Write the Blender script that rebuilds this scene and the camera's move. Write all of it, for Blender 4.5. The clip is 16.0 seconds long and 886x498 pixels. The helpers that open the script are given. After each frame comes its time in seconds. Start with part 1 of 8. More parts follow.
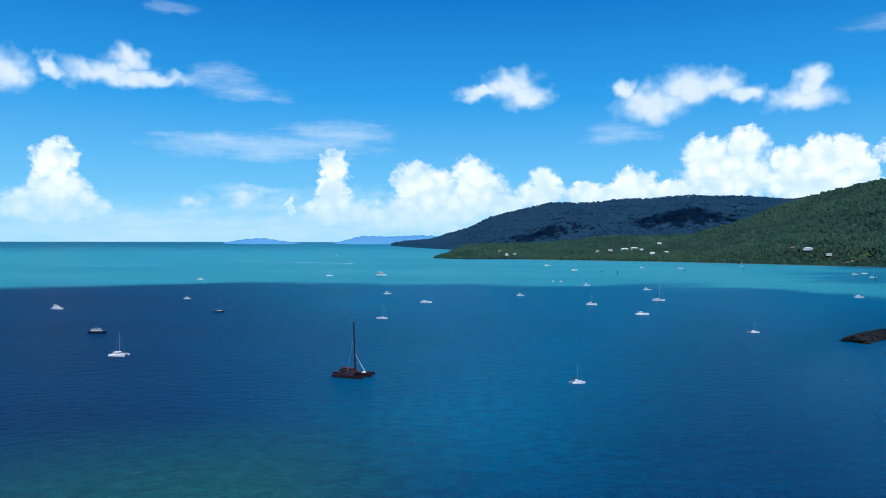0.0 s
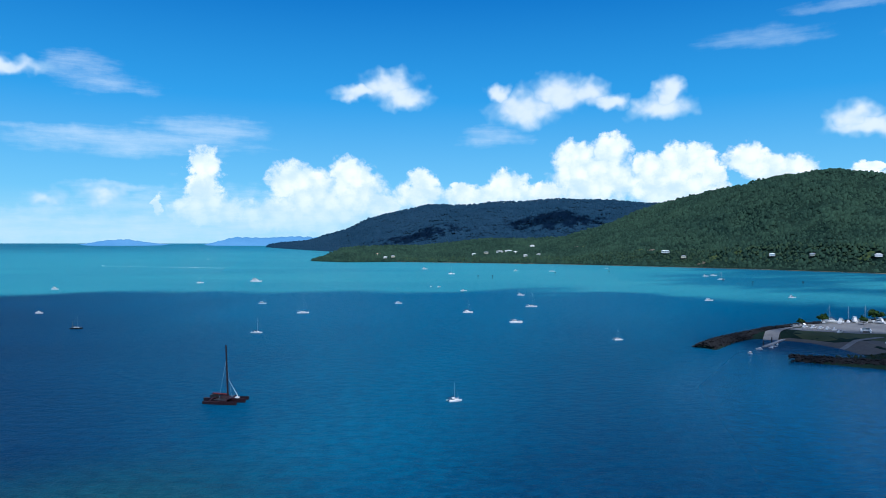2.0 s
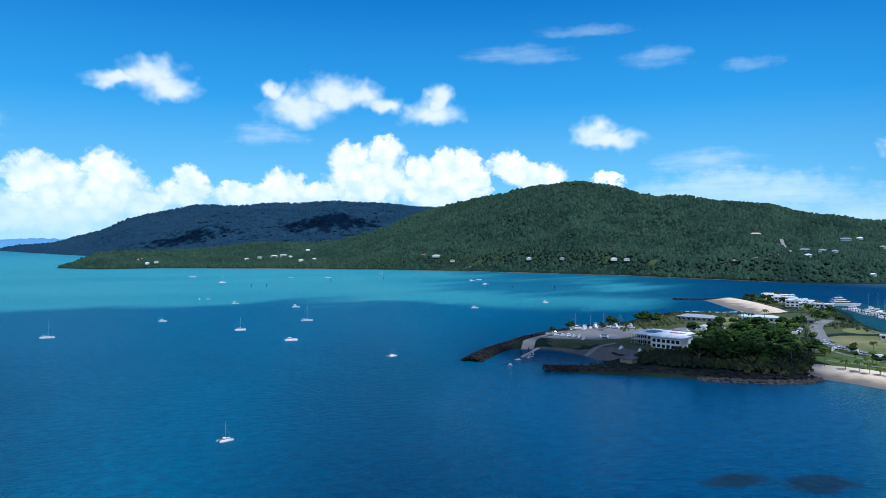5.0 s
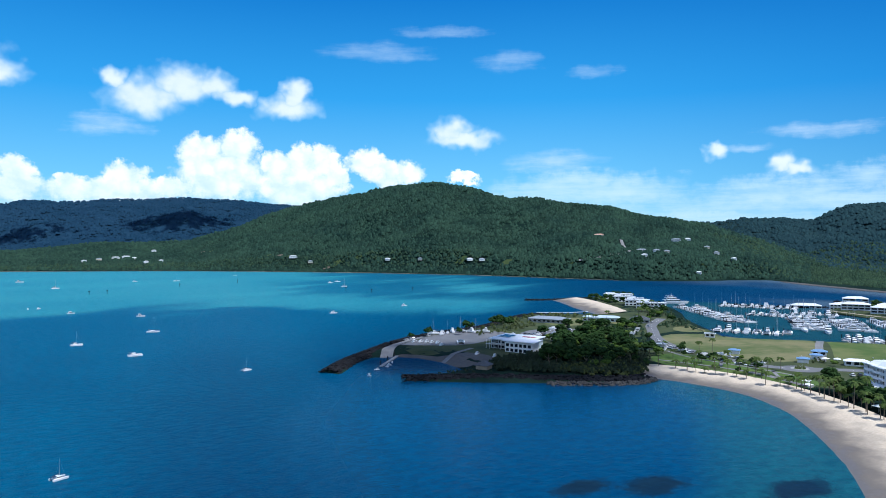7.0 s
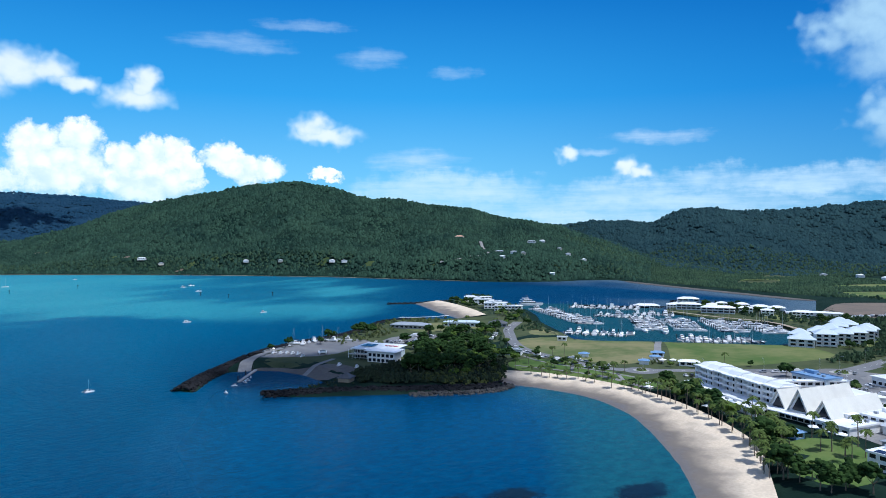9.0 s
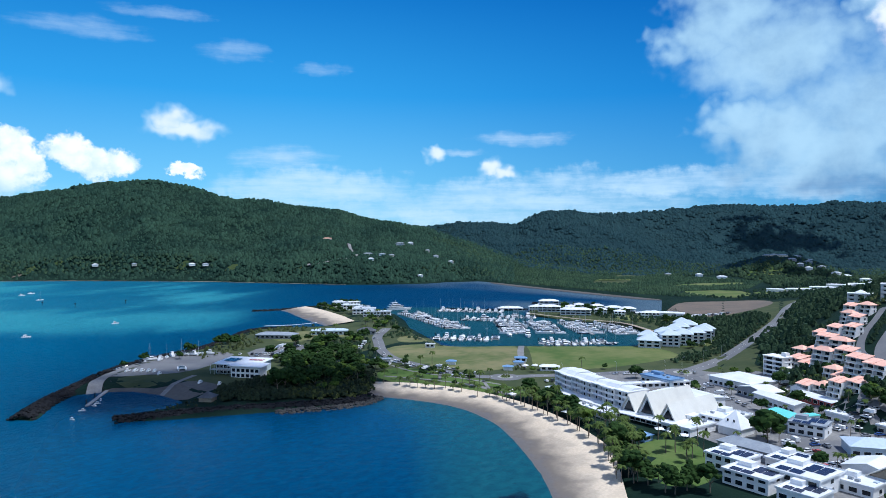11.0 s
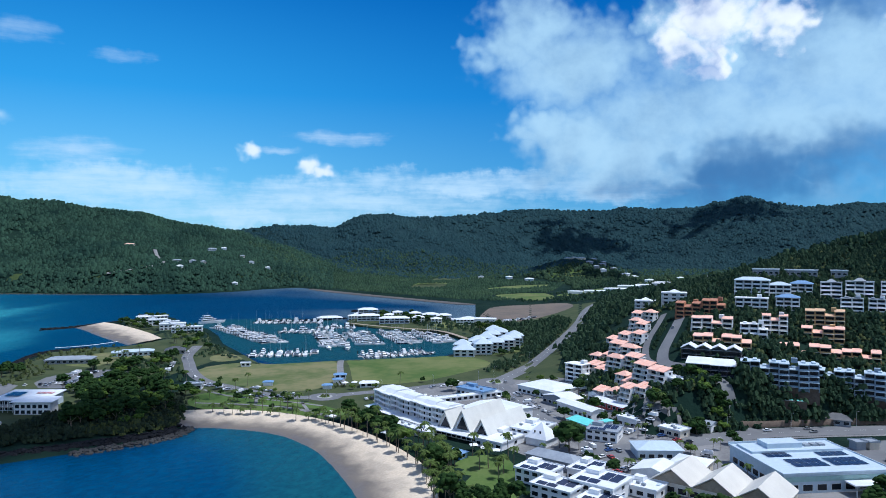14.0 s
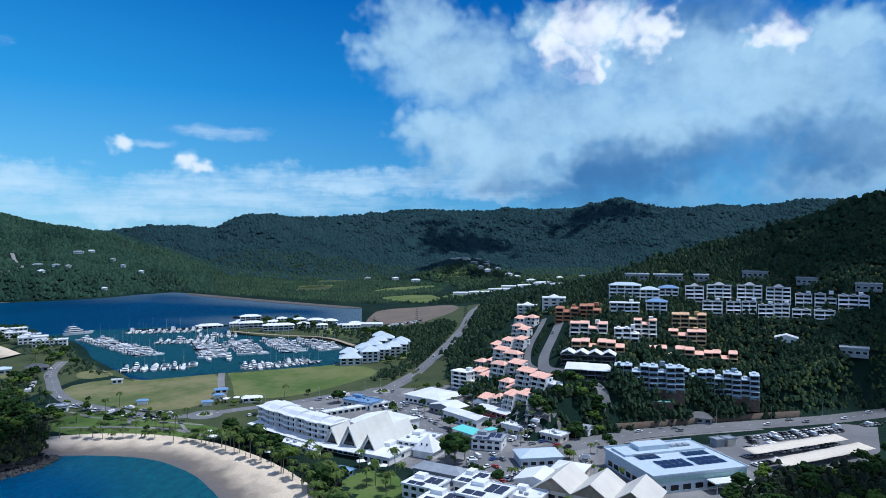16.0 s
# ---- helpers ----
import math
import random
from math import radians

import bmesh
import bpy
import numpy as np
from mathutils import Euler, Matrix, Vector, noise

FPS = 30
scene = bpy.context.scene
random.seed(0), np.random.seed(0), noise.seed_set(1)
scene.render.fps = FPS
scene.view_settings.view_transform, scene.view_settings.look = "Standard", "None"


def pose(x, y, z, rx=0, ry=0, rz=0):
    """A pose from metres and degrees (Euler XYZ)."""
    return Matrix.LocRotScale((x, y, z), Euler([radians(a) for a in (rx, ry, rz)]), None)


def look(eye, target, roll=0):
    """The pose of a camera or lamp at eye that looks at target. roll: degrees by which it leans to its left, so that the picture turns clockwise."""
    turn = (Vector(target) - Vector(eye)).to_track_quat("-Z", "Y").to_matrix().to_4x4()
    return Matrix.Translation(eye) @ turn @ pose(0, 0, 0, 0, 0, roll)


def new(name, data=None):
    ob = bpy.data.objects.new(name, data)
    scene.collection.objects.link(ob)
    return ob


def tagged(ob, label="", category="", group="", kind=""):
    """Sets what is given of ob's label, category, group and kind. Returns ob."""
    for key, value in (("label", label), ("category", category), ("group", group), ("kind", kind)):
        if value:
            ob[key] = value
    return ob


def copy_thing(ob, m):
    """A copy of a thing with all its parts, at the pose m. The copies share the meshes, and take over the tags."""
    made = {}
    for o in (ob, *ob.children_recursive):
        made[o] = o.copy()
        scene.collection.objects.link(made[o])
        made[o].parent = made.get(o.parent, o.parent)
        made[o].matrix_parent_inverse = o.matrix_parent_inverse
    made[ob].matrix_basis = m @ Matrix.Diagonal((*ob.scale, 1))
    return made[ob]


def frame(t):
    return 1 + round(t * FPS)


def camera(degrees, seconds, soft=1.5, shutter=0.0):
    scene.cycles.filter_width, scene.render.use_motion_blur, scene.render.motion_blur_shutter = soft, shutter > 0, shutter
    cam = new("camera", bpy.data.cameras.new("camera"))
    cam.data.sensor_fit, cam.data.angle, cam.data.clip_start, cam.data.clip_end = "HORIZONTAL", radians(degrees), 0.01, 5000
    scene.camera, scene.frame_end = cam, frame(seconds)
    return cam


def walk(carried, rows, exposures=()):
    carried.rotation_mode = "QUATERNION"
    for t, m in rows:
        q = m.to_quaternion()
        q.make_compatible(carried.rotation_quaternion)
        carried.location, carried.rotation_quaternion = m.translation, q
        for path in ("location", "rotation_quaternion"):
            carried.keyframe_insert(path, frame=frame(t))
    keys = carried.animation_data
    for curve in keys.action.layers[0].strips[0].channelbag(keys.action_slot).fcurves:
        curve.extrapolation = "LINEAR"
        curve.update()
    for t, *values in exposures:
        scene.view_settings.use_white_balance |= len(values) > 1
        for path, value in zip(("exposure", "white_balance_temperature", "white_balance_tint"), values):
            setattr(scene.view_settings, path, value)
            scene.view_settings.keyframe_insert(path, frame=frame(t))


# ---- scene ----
cam = camera(64.36, 16.0, soft=0.9)
# seconds, height, heading, tilt and lean of the drone, which climbs on the spot while it turns
PATH = [
    (0.0, 50.0, 6.97, -0.62, 0.10), (0.5, 51.8, 4.83, -0.56, 0.10), (1.0, 53.6, 2.61, -0.54, 0.10),
    (1.5, 55.4, 0.33, -0.56, 0.09), (2.0, 57.3, -2.90, -0.59, 0.08), (2.5, 59.2, -6.03, -0.61, 0.08),
    (3.0, 61.0, -9.16, -0.62, 0.07), (3.5, 62.9, -12.05, -0.62, 0.09), (4.0, 64.7, -15.11, -0.56, 0.11),
    (6.5, 73.9, -29.52, -0.67, 0.00), (7.0, 75.7, -32.44, -0.73, 0.01), (7.5, 77.6, -35.22, -0.78, 0.06),
    (8.0, 79.5, -38.07, -0.80, 0.12), (8.5, 81.4, -40.73, -0.83, 0.14), (9.0, 83.3, -43.58, -0.87, 0.14),
    (9.5, 85.3, -46.18, -0.90, 0.12), (10.0, 87.2, -48.93, -0.93, 0.12), (12.5, 96.7, -61.72, -0.93, 0.14),
    (13.0, 98.6, -64.16, -0.94, 0.11), (13.5, 100.6, -66.49, -0.94, 0.10), (14.0, 102.5, -68.88, -0.93, 0.11),
    (14.5, 104.5, -71.19, -0.94, 0.10), (15.0, 106.5, -73.53, -0.98, 0.10), (15.5, 108.4, -75.76, -1.02, 0.07),
    (16.0, 110.6, -78.11, -1.11, 0.02)]
walk(cam, [(t, pose(0.09 * t, -0.4, z, 90 + tilt, -lean, yaw)) for t, z, yaw, tilt, lean in PATH],
     exposures=[(0.0, 0.0, 5900, 10), (4.0, 0.04, 5900, 10), (7.5, 0.14, 5950, 10), (10.0, 0.08, 5950, 10), (13.0, 0.06, 5900, 10), (16.0, -0.08, 5850, 10)])

# ---- light ----
SUN_TO = Vector((0.35, -0.94, 2.1)).normalized()
sun = new("sun", bpy.data.lights.new("sun", "SUN"))
sun.data.energy, sun.data.angle, sun.data.color = 4.0, radians(0.53), (1.0, 0.98, 0.95)
sun.matrix_world = look(SUN_TO * 900, (0, 0, 0))


class Nodes:
    """Short hand for node trees."""

    def __init__(self, tree):
        self.tree = tree
        tree.nodes.clear()

    def add(self, kind, **props):
        n = self.tree.nodes.new("ShaderNode" + kind)
        if "operation" in props:
            n.operation = props["operation"]
        if "use_clamp" in props:
            n.use_clamp = props["use_clamp"]
        if "data_type" in props:
            n.data_type, n.blend_type = props["data_type"], props["blend_type"]
        if "noise_dimensions" in props:
            n.noise_dimensions = props["noise_dimensions"]
        if "interpolation_type" in props:
            n.interpolation_type = props["interpolation_type"]
        if "attribute_name" in props:
            n.attribute_name = props["attribute_name"]
        if "feature" in props:
            n.feature = props["feature"]
        return n

    def put(self, socket, value):
        if isinstance(value, bpy.types.NodeSocket):
            self.tree.links.new(value, socket)
        elif value is not None:
            socket.default_value = value

    def math(self, op, a, b=None, c=None, clamp=False):
        n = self.add("Math", operation=op, use_clamp=clamp)
        for socket, v in zip(n.inputs, (a, b, c)):
            self.put(socket, v)
        return n.outputs[0]

    def vec(self, op, a, b=None, c=None):
        n = self.add("VectorMath", operation=op)
        for socket, v in zip(n.inputs, (a, b, c)):
            self.put(socket, v)
        return n.outputs["Value"] if op in ("DOT_PRODUCT", "LENGTH", "DISTANCE") else n.outputs[0]

    def mix(self, fac, a, b, blend="MIX"):
        n = self.add("Mix", data_type="RGBA", blend_type=blend)
        self.put(n.inputs[0], fac)
        self.put(n.inputs[6], a if not isinstance(a, tuple) else (*a[:3], 1))
        self.put(n.inputs[7], b if not isinstance(b, tuple) else (*b[:3], 1))
        return n.outputs[2]

    def noise(self, vector, scale, detail=4.0, rough=0.55, dims="3D"):
        n = self.add("TexNoise", noise_dimensions=dims)
        self.put(n.inputs["Vector"], vector)
        n.inputs["Scale"].default_value, n.inputs["Detail"].default_value, n.inputs["Roughness"].default_value = scale, detail, rough
        return n.outputs["Fac"]

    def smooth(self, value, lo, hi, out_lo=0.0, out_hi=1.0):
        n = self.add("MapRange", interpolation_type="SMOOTHSTEP")
        for key, v in (("Value", value), ("From Min", lo), ("From Max", hi), ("To Min", out_lo), ("To Max", out_hi)):
            self.put(n.inputs[key], v)
        return n.outputs[0]

    def xyz(self, x, y, z=0.0):
        n = self.add("CombineXYZ")
        for socket, v in zip(n.inputs, (x, y, z)):
            self.put(socket, v)
        return n.outputs[0]


# Clouds: heading (left is positive), height, half width and half height, all in degrees.
BANK_WEST = [(35.9, 5.7, 1.3, 1.4), (35.7, 3.7, 1.9, 1.4), (36.1, 2.5, 3.9, 1.2), (15.8, 6.0, 1.3, 1.2), (15.8, 4.2,
    1.2, 1.9), (15.4, 2.5, 2.7, 1.3), (9.2, 4.9, 1.9, 1.5), (7.6, 3.8, 2.2, 1.9), (4.6, 5.4, 1.6, 1.4), (3.9, 3.8,
    2.4, 2.1), (8.1, 2.1, 5.5, 1.5), (2.1, 3.0, 1.6, 1.1), (-1.3, 4.7, 1.4, 1.0), (-1.1, 3.7, 2.2, 1.1), (-4.2, 4.3,
    0.8, 0.6), (-5.1, 3.6, 2.3, 1.0), (19.2, 2.8, 0.4, 0.7)]
BANK_EAST = [(-8.1, 4.8, 1.5, 1.1), (-8.1, 3.5, 3.2, 1.2), (-13.5, 6.7, 1.7, 1.4), (-16.3, 7.2, 1.6, 1.3), (-15.1,
    4.9, 3.4, 2.0), (-11.5, 4.0, 1.4, 1.0), (-19.3, 5.9, 1.4, 1.2), (-21.1, 6.2, 1.4, 1.3), (-22.9, 6.3, 1.3, 1.3),
    (-20.8, 4.3, 3.4, 1.9), (-23.9, 5.1, 1.0, 1.2), (-26.3, 6.2, 1.6, 1.1), (-28.4, 5.4, 2.5, 1.1), (-34.1, 5.1, 1.3,
    0.5)]
PUFFS = [(22.8, 3.4, 1.4, 0.7, 0.7), (26.6, 3.2, 1.1, 0.6, 0.6), (-53.5, 6.8, 0.8, 0.6), (-58.1, 5.7, 1.0, 0.8), (-59.3, 5.3, 1.2, 0.7),
    (1.5, 12.3, 2.3, 1.3), (0.3, 11.5, 2.3, 1.0), (3.5, 11.9, 2.3, 0.6), (-12.5, 11.7, 2.7, 1.4), (-14.3, 11.7,
    1.8, 1.1), (-9.4, 10.6, 2.7, 1.4), (-7.4, 11.7, 1.0, 0.8), (-16.0, 11.0, 1.7, 0.7), (-20.7, 11.5, 1.2, 1.1),
    (-20.0, 10.4, 2.3, 1.0), (31.1, 13.2, 1.5, 1.0), (32.8, 12.1, 2.8, 0.9), (29.4, 12.0, 3.3, 0.7), (38.8, 11.6, 1.6,
    1.3), (36.2, 12.3, 0.9, 0.7), (-33.4, 8.8, 1.8, 1.0), (-34.1, 8.1, 2.8, 0.8)]
WISPS = [(20.7, 7.4, 6.9, 0.8, 0.8), (15.4, 8.4, 3.8, 0.9, 0.8), (25.7, 7.8, 2.9, 0.4, 0.8), (22.8, 4.1, 2.5, 0.2,
    0.5), (22.8, 11.6, 2.5, 0.5, 0.35), (24.1, 12.6, 1.5, 0.5, 0.3), (-6.8, 8.5, 1.7,
    0.6, 0.4), (-41.7, 6.3, 2.4, 0.7, 0.5), (-60.3, 7.9, 2.9, 0.5, 0.8), (-41.5, 6.0, 2.1, 0.5, 0.5), (-56.0,
    6.8, 1.5, 0.2, 0.5)]
HIGH_WISPS = [(28.2, 17.2, 1.8, 0.4), (-37.9, 14.1, 2.2, 0.7), (-27.5, 14.8, 3.8, 0.7), (-32.5, 16.4, 3.2, 0.4), (-44.5, 13.1, 2.1, 0.4)]
LOW_BANDS = [(-58.0, 2.4, 14.0, 1.2, 0.35), (-43.4, 4.0, 7.3, 1.4, 0.7), (-57.8, 3.5, 5.6, 1.2, 0.6), (-53.4, 1.7, 4.0, 0.8, 0.7), (-69.8, 4.3, 9.6,
    1.1, 0.6), (-42.4, 3.4, 5.6, 1.1, 0.5), (-71.9, 4.2, 7.3, 0.9, 0.55), (-63.7, 2.7, 7.2, 1.2, 0.55), (-81.0, 3.9,
    7.1, 1.0, 0.5), (24.1, 1.0, 20.3, 1.3, 0.45), (6.2, 2.2, 17.8, 1.8, 0.4)]
MASS = [(-76.4, 16.0, 3.7, 2.3, 0.8), (-74.2, 14.6, 2.4, 1.7, 0.7), (-79.2, 13.6, 5.2, 2.6, 0.75), (-87.5, 15.4, 2.6,
    2.2, 0.9), (-91.2, 15.9, 3.4, 2.5, 0.9), (-94.5, 15.2, 2.2, 1.8, 0.9), (-91.2, 13.1, 1.7, 1.8, 0.9), (-98.1, 12.1,
    6.3, 4.2, 0.7), (-102.5, 13.9, 2.1, 2.0, 0.9), (-77.4, 8.7, 2.6, 1.7, 0.9), (-79.4, 7.2, 3.6, 2.5, 0.9), (-83.6,
    6.5, 6.0, 2.6, 0.85), (-88.3, 8.8, 8.2, 3.6, 0.75), (-96.7, 8.3, 7.2, 3.1, 0.8), (-91.6, 5.4, 6.9, 2.9, 0.7),
    (-104.3, 10.4, 8.0, 4.3, 0.8), (-110.0, 6.1, 7.2, 4.2, 0.7), (-107.2, 14.0, 2.8, 1.8, 0.9)]
MASS_BASES = [(-92.5, 4.8, 4.2, 2.6), (-99.5, 5.8, 4.8, 1.6, 0.5), (-106.5, 6.4, 5.0, 1.6, 0.5), (-98.8, 16.6, 2.2, 1.4, 0.5), (-86.0, 3.0, 4.0, 1.2, 0.6)]
MASS_HEADS = [(-87.2, 14.6, 2.2, 2.2), (-89.6, 16.2, 3.6, 2.6), (-94.2, 15.8, 2.6, 2.2), (-89.6, 13.2, 1.8, 1.8), (-103.5, 15.0, 2.0, 2.0)]


def make_world():
    world = bpy.data.worlds.new("sky")
    world.use_nodes = True
    scene.world = world
    n = Nodes(world.node_tree)
    ray = n.add("TexCoord").outputs["Generated"]
    split = n.add("SeparateXYZ")
    n.put(split.inputs[0], ray)
    x, y, z = split.outputs
    az = n.math("MULTIPLY", n.math("ARCTAN2", n.math("MULTIPLY", x, -1.0), y), 180 / math.pi)
    el = n.math("MULTIPLY", n.math("ARCSINE", z), 180 / math.pi)
    at = n.xyz(az, el)
    sky = n.add("TexSky")
    sky.sky_type, sky.sun_disc = 'NISHITA', False
    sky.air_density, sky.dust_density, sky.ozone_density = 1.0, 0.3, 3.0
    sky.sun_elevation, sky.sun_rotation = math.asin(SUN_TO.z), math.atan2(SUN_TO.x, SUN_TO.y)
    tone = n.add("HueSaturation")
    n.put(tone.inputs["Color"], sky.outputs[0])
    tone.inputs["Saturation"].default_value = 1.25
    color = n.vec("MULTIPLY", tone.outputs[0], SKY_GAIN)
    # the clear tropical blue, paler towards the sea
    grade = n.add("ValToRGB")
    stops = ((0.0, (0.44, 0.78, 0.94)), (0.10, (0.19, 0.58, 0.89)), (0.28, (0.040, 0.36, 0.78)), (0.50, (0.007, 0.17, 0.54)), (1.0, (0.006, 0.10, 0.40)))
    for k, (at_, tint) in enumerate(stops):
        e = grade.color_ramp.elements[k] if k < 2 else grade.color_ramp.elements.new(at_)
        e.position, e.color = at_, (*tint, 1)
    n.put(grade.inputs[0], n.math("DIVIDE", el, 40.0, clamp=True))
    color = n.mix(0.85, color, grade.outputs[0])
    color = n.mix(n.smooth(az, -38.0, -85.0), color, n.vec("MULTIPLY", color, (0.42, 0.62, 0.78)))

    def field(blobs, at):
        """Greatest of a set of soft ellipses: 1 in the middle of one, 0 at its rim, below 0 outside."""
        best = None
        for a, e, ra, re, *strong in blobs:
            p = n.vec("MULTIPLY_ADD", at, (1 / ra, 1 / re, 0), (-a / ra, -e / re, 0))
            s = strong[0] if strong else 1.0
            v = n.math("MULTIPLY_ADD", n.vec("DOT_PRODUCT", p, p), -s, s)
            best = v if best is None else n.math("MAXIMUM", best, v)
        return best

    def fbm(vector, scale, detail, rough=0.6):
        """Noise stretched to about -1 .. 1."""
        return n.math("MULTIPLY_ADD", n.noise(vector, scale, detail, rough), 4.4, -2.2)

    def warp(large, small, shift=(0.0, 0.0, 0.0)):
        """Headings bent by turbulence, so that no cloud keeps a smooth rim."""
        moved = n.vec("ADD", at, shift)
        out = at
        for scale, detail, size in ((0.42, 2, large), (1.5, 5, small)):
            t = n.add("TexNoise")
            n.put(t.inputs["Vector"], moved)
            t.inputs["Scale"].default_value, t.inputs["Detail"].default_value, t.inputs["Roughness"].default_value = scale, detail, 0.6
            out = n.vec("ADD", out, n.vec("MULTIPLY_ADD", t.outputs["Color"], (*size, 0), (-size[0] / 2, -size[1] / 2, 0)))
        return out

    def calm(size):
        """Headings bent by slow turbulence alone."""
        t = n.add("TexNoise")
        n.put(t.inputs["Vector"], n.vec("ADD", at, (2.0, 5.0, 0.0)))
        t.inputs["Scale"].default_value, t.inputs["Detail"].default_value, t.inputs["Roughness"].default_value = 0.7, 2.5, 0.5
        return n.vec("ADD", at, n.vec("MULTIPLY_ADD", t.outputs["Color"], (*size, 0), (-size[0] / 2, -size[1] / 2, 0)))

    def spread(value, noise_value, k):
        return n.math("MULTIPLY_ADD", noise_value, k, value)

    puffy = fbm(at, 0.85, 8, 0.58)
    lump = n.add("TexVoronoi", feature="SMOOTH_F1")
    n.put(lump.inputs["Vector"], n.vec("ADD", at, n.xyz(n.math("MULTIPLY", puffy, 0.25), n.math("MULTIPLY", puffy, 0.18))))
    lump.inputs["Scale"].default_value, lump.inputs["Smoothness"].default_value = 0.95, 0.35
    heads = n.math("SUBTRACT", 0.5, lump.outputs["Distance"])
    soft = fbm(n.vec("MULTIPLY", at, (0.8, 1.0, 0)), 0.5, 7, 0.62)
    fine = fbm(n.vec("ADD", at, (31.0, 4.0, 0)), 1.6, 7, 0.62)
    streak = fbm(n.vec("MULTIPLY", at, (0.22, 1.5, 0)), 0.8, 7, 0.62)
    grey = fbm(n.vec("ADD", at, (7.3, 2.1, 0)), 0.2, 6, 0.55)
    loose, tight, torn = warp((4.5, 2.2), (1.7, 1.2)), warp((1.6, 1.2), (1.7, 1.5)), warp((8.0, 4.0), (1.0, 0.8), (5.0, 9.0, 0.0))

    # thin bands low over the hills and over the sea
    bands = n.math("MULTIPLY", n.smooth(spread(spread(field(LOW_BANDS, loose), streak, 0.4), soft, 0.2), -0.5, 1.1), 0.85)
    color = n.mix(bands, color, (0.62, 0.82, 0.96))
    drawn = warp((3.0, 0.9), (1.0, 0.3))
    wisps = n.math("MULTIPLY", n.smooth(spread(spread(spread(field(WISPS, drawn), streak, 0.8), soft, 0.35), fine, 0.06), -1.0, 1.9), 0.55)
    color = n.mix(wisps, color, (0.78, 0.90, 0.99))
    high = n.math("MULTIPLY", n.smooth(spread(spread(field(HIGH_WISPS, drawn), streak, 1.0), soft, 0.5), -0.9, 2.6), 0.34)
    color = n.mix(high, color, (0.70, 0.86, 0.97))
    smooth_ = calm((2.6, 2.0))
    mist = spread(field(PUFFS, smooth_), fbm(n.vec("MULTIPLY", at, (0.8, 1.0, 0)), 0.7, 3, 0.5), 0.22)
    puffs = n.math("MULTIPLY", n.smooth(mist, -0.75, 1.25), 0.9)
    color = n.mix(puffs, color, n.mix(n.smooth(mist, 0.0, 1.0), (0.50, 0.74, 0.91), (0.90, 0.96, 1.0)))
    wide = fbm(n.vec("ADD", at, (3.0, 17.0, 0)), 0.16, 8, 0.62)
    veil = spread(spread(field(MASS, torn), wide, 0.35), soft, 0.16)
    body = n.math("MULTIPLY", n.smooth(veil, -1.3, 1.1), 0.97)
    dark = n.smooth(spread(spread(field(MASS_BASES, torn), soft, 0.35), grey, 0.2), -1.3, 1.1)
    light = n.math("ADD", n.smooth(el, 0.0, 9.0, 0.35, 0.8), n.math("ADD", n.math("MULTIPLY", grey, 0.26), n.math("MULTIPLY", soft, 0.08)))
    light = n.math("SUBTRACT", light, n.math("MULTIPLY", dark, 0.62))
    shade = n.mix(n.smooth(light, -0.1, 1.0), (0.070, 0.20, 0.42), (0.46, 0.70, 0.87))
    tops = n.smooth(spread(spread(field(MASS_HEADS, torn), soft, 0.3), puffy, 0.15), -0.1, 0.9)
    color = n.mix(body, color, n.mix(tops, shade, (0.98, 1.02, 1.05)))
    bank = n.math("MAXIMUM", field(BANK_WEST, tight), field(BANK_EAST, tight))
    bank = n.math("ADD", spread(bank, puffy, 0.20), n.math("MULTIPLY", heads, 0.45))
    dense = n.math("MULTIPLY", n.smooth(bank, -0.40, 0.55), n.smooth(el, 0.4, 5.0, 0.2, 1.0))
    glow = n.smooth(n.math("ADD", n.math("MULTIPLY", soft, 0.35), n.math("ADD", n.math("MULTIPLY", puffy, 0.3), heads)), -0.6, 0.5)
    color = n.mix(dense, color, n.mix(glow, (0.70, 0.86, 0.96), (1.04, 1.07, 1.08)))
    # broken cloud over the rest of the sky
    away = n.math("MAXIMUM", n.smooth(el, 21.0, 34.0), n.smooth(n.math("ABSOLUTE", n.math("ADD", az, 36.0)), 82.0, 105.0))
    broken = n.math("MULTIPLY", n.smooth(n.noise(ray, 2.6, 7, 0.55), 0.44, 0.60), away)
    color = n.mix(n.math("MULTIPLY", broken, 0.85), color, (0.95, 0.99, 1.03))
    back = n.add("Background")
    n.put(back.inputs["Color"], color)
    n.put(n.add("OutputWorld").inputs[0], back.outputs[0])


SKY_GAIN = (0.06, 0.095, 0.115)
make_world()

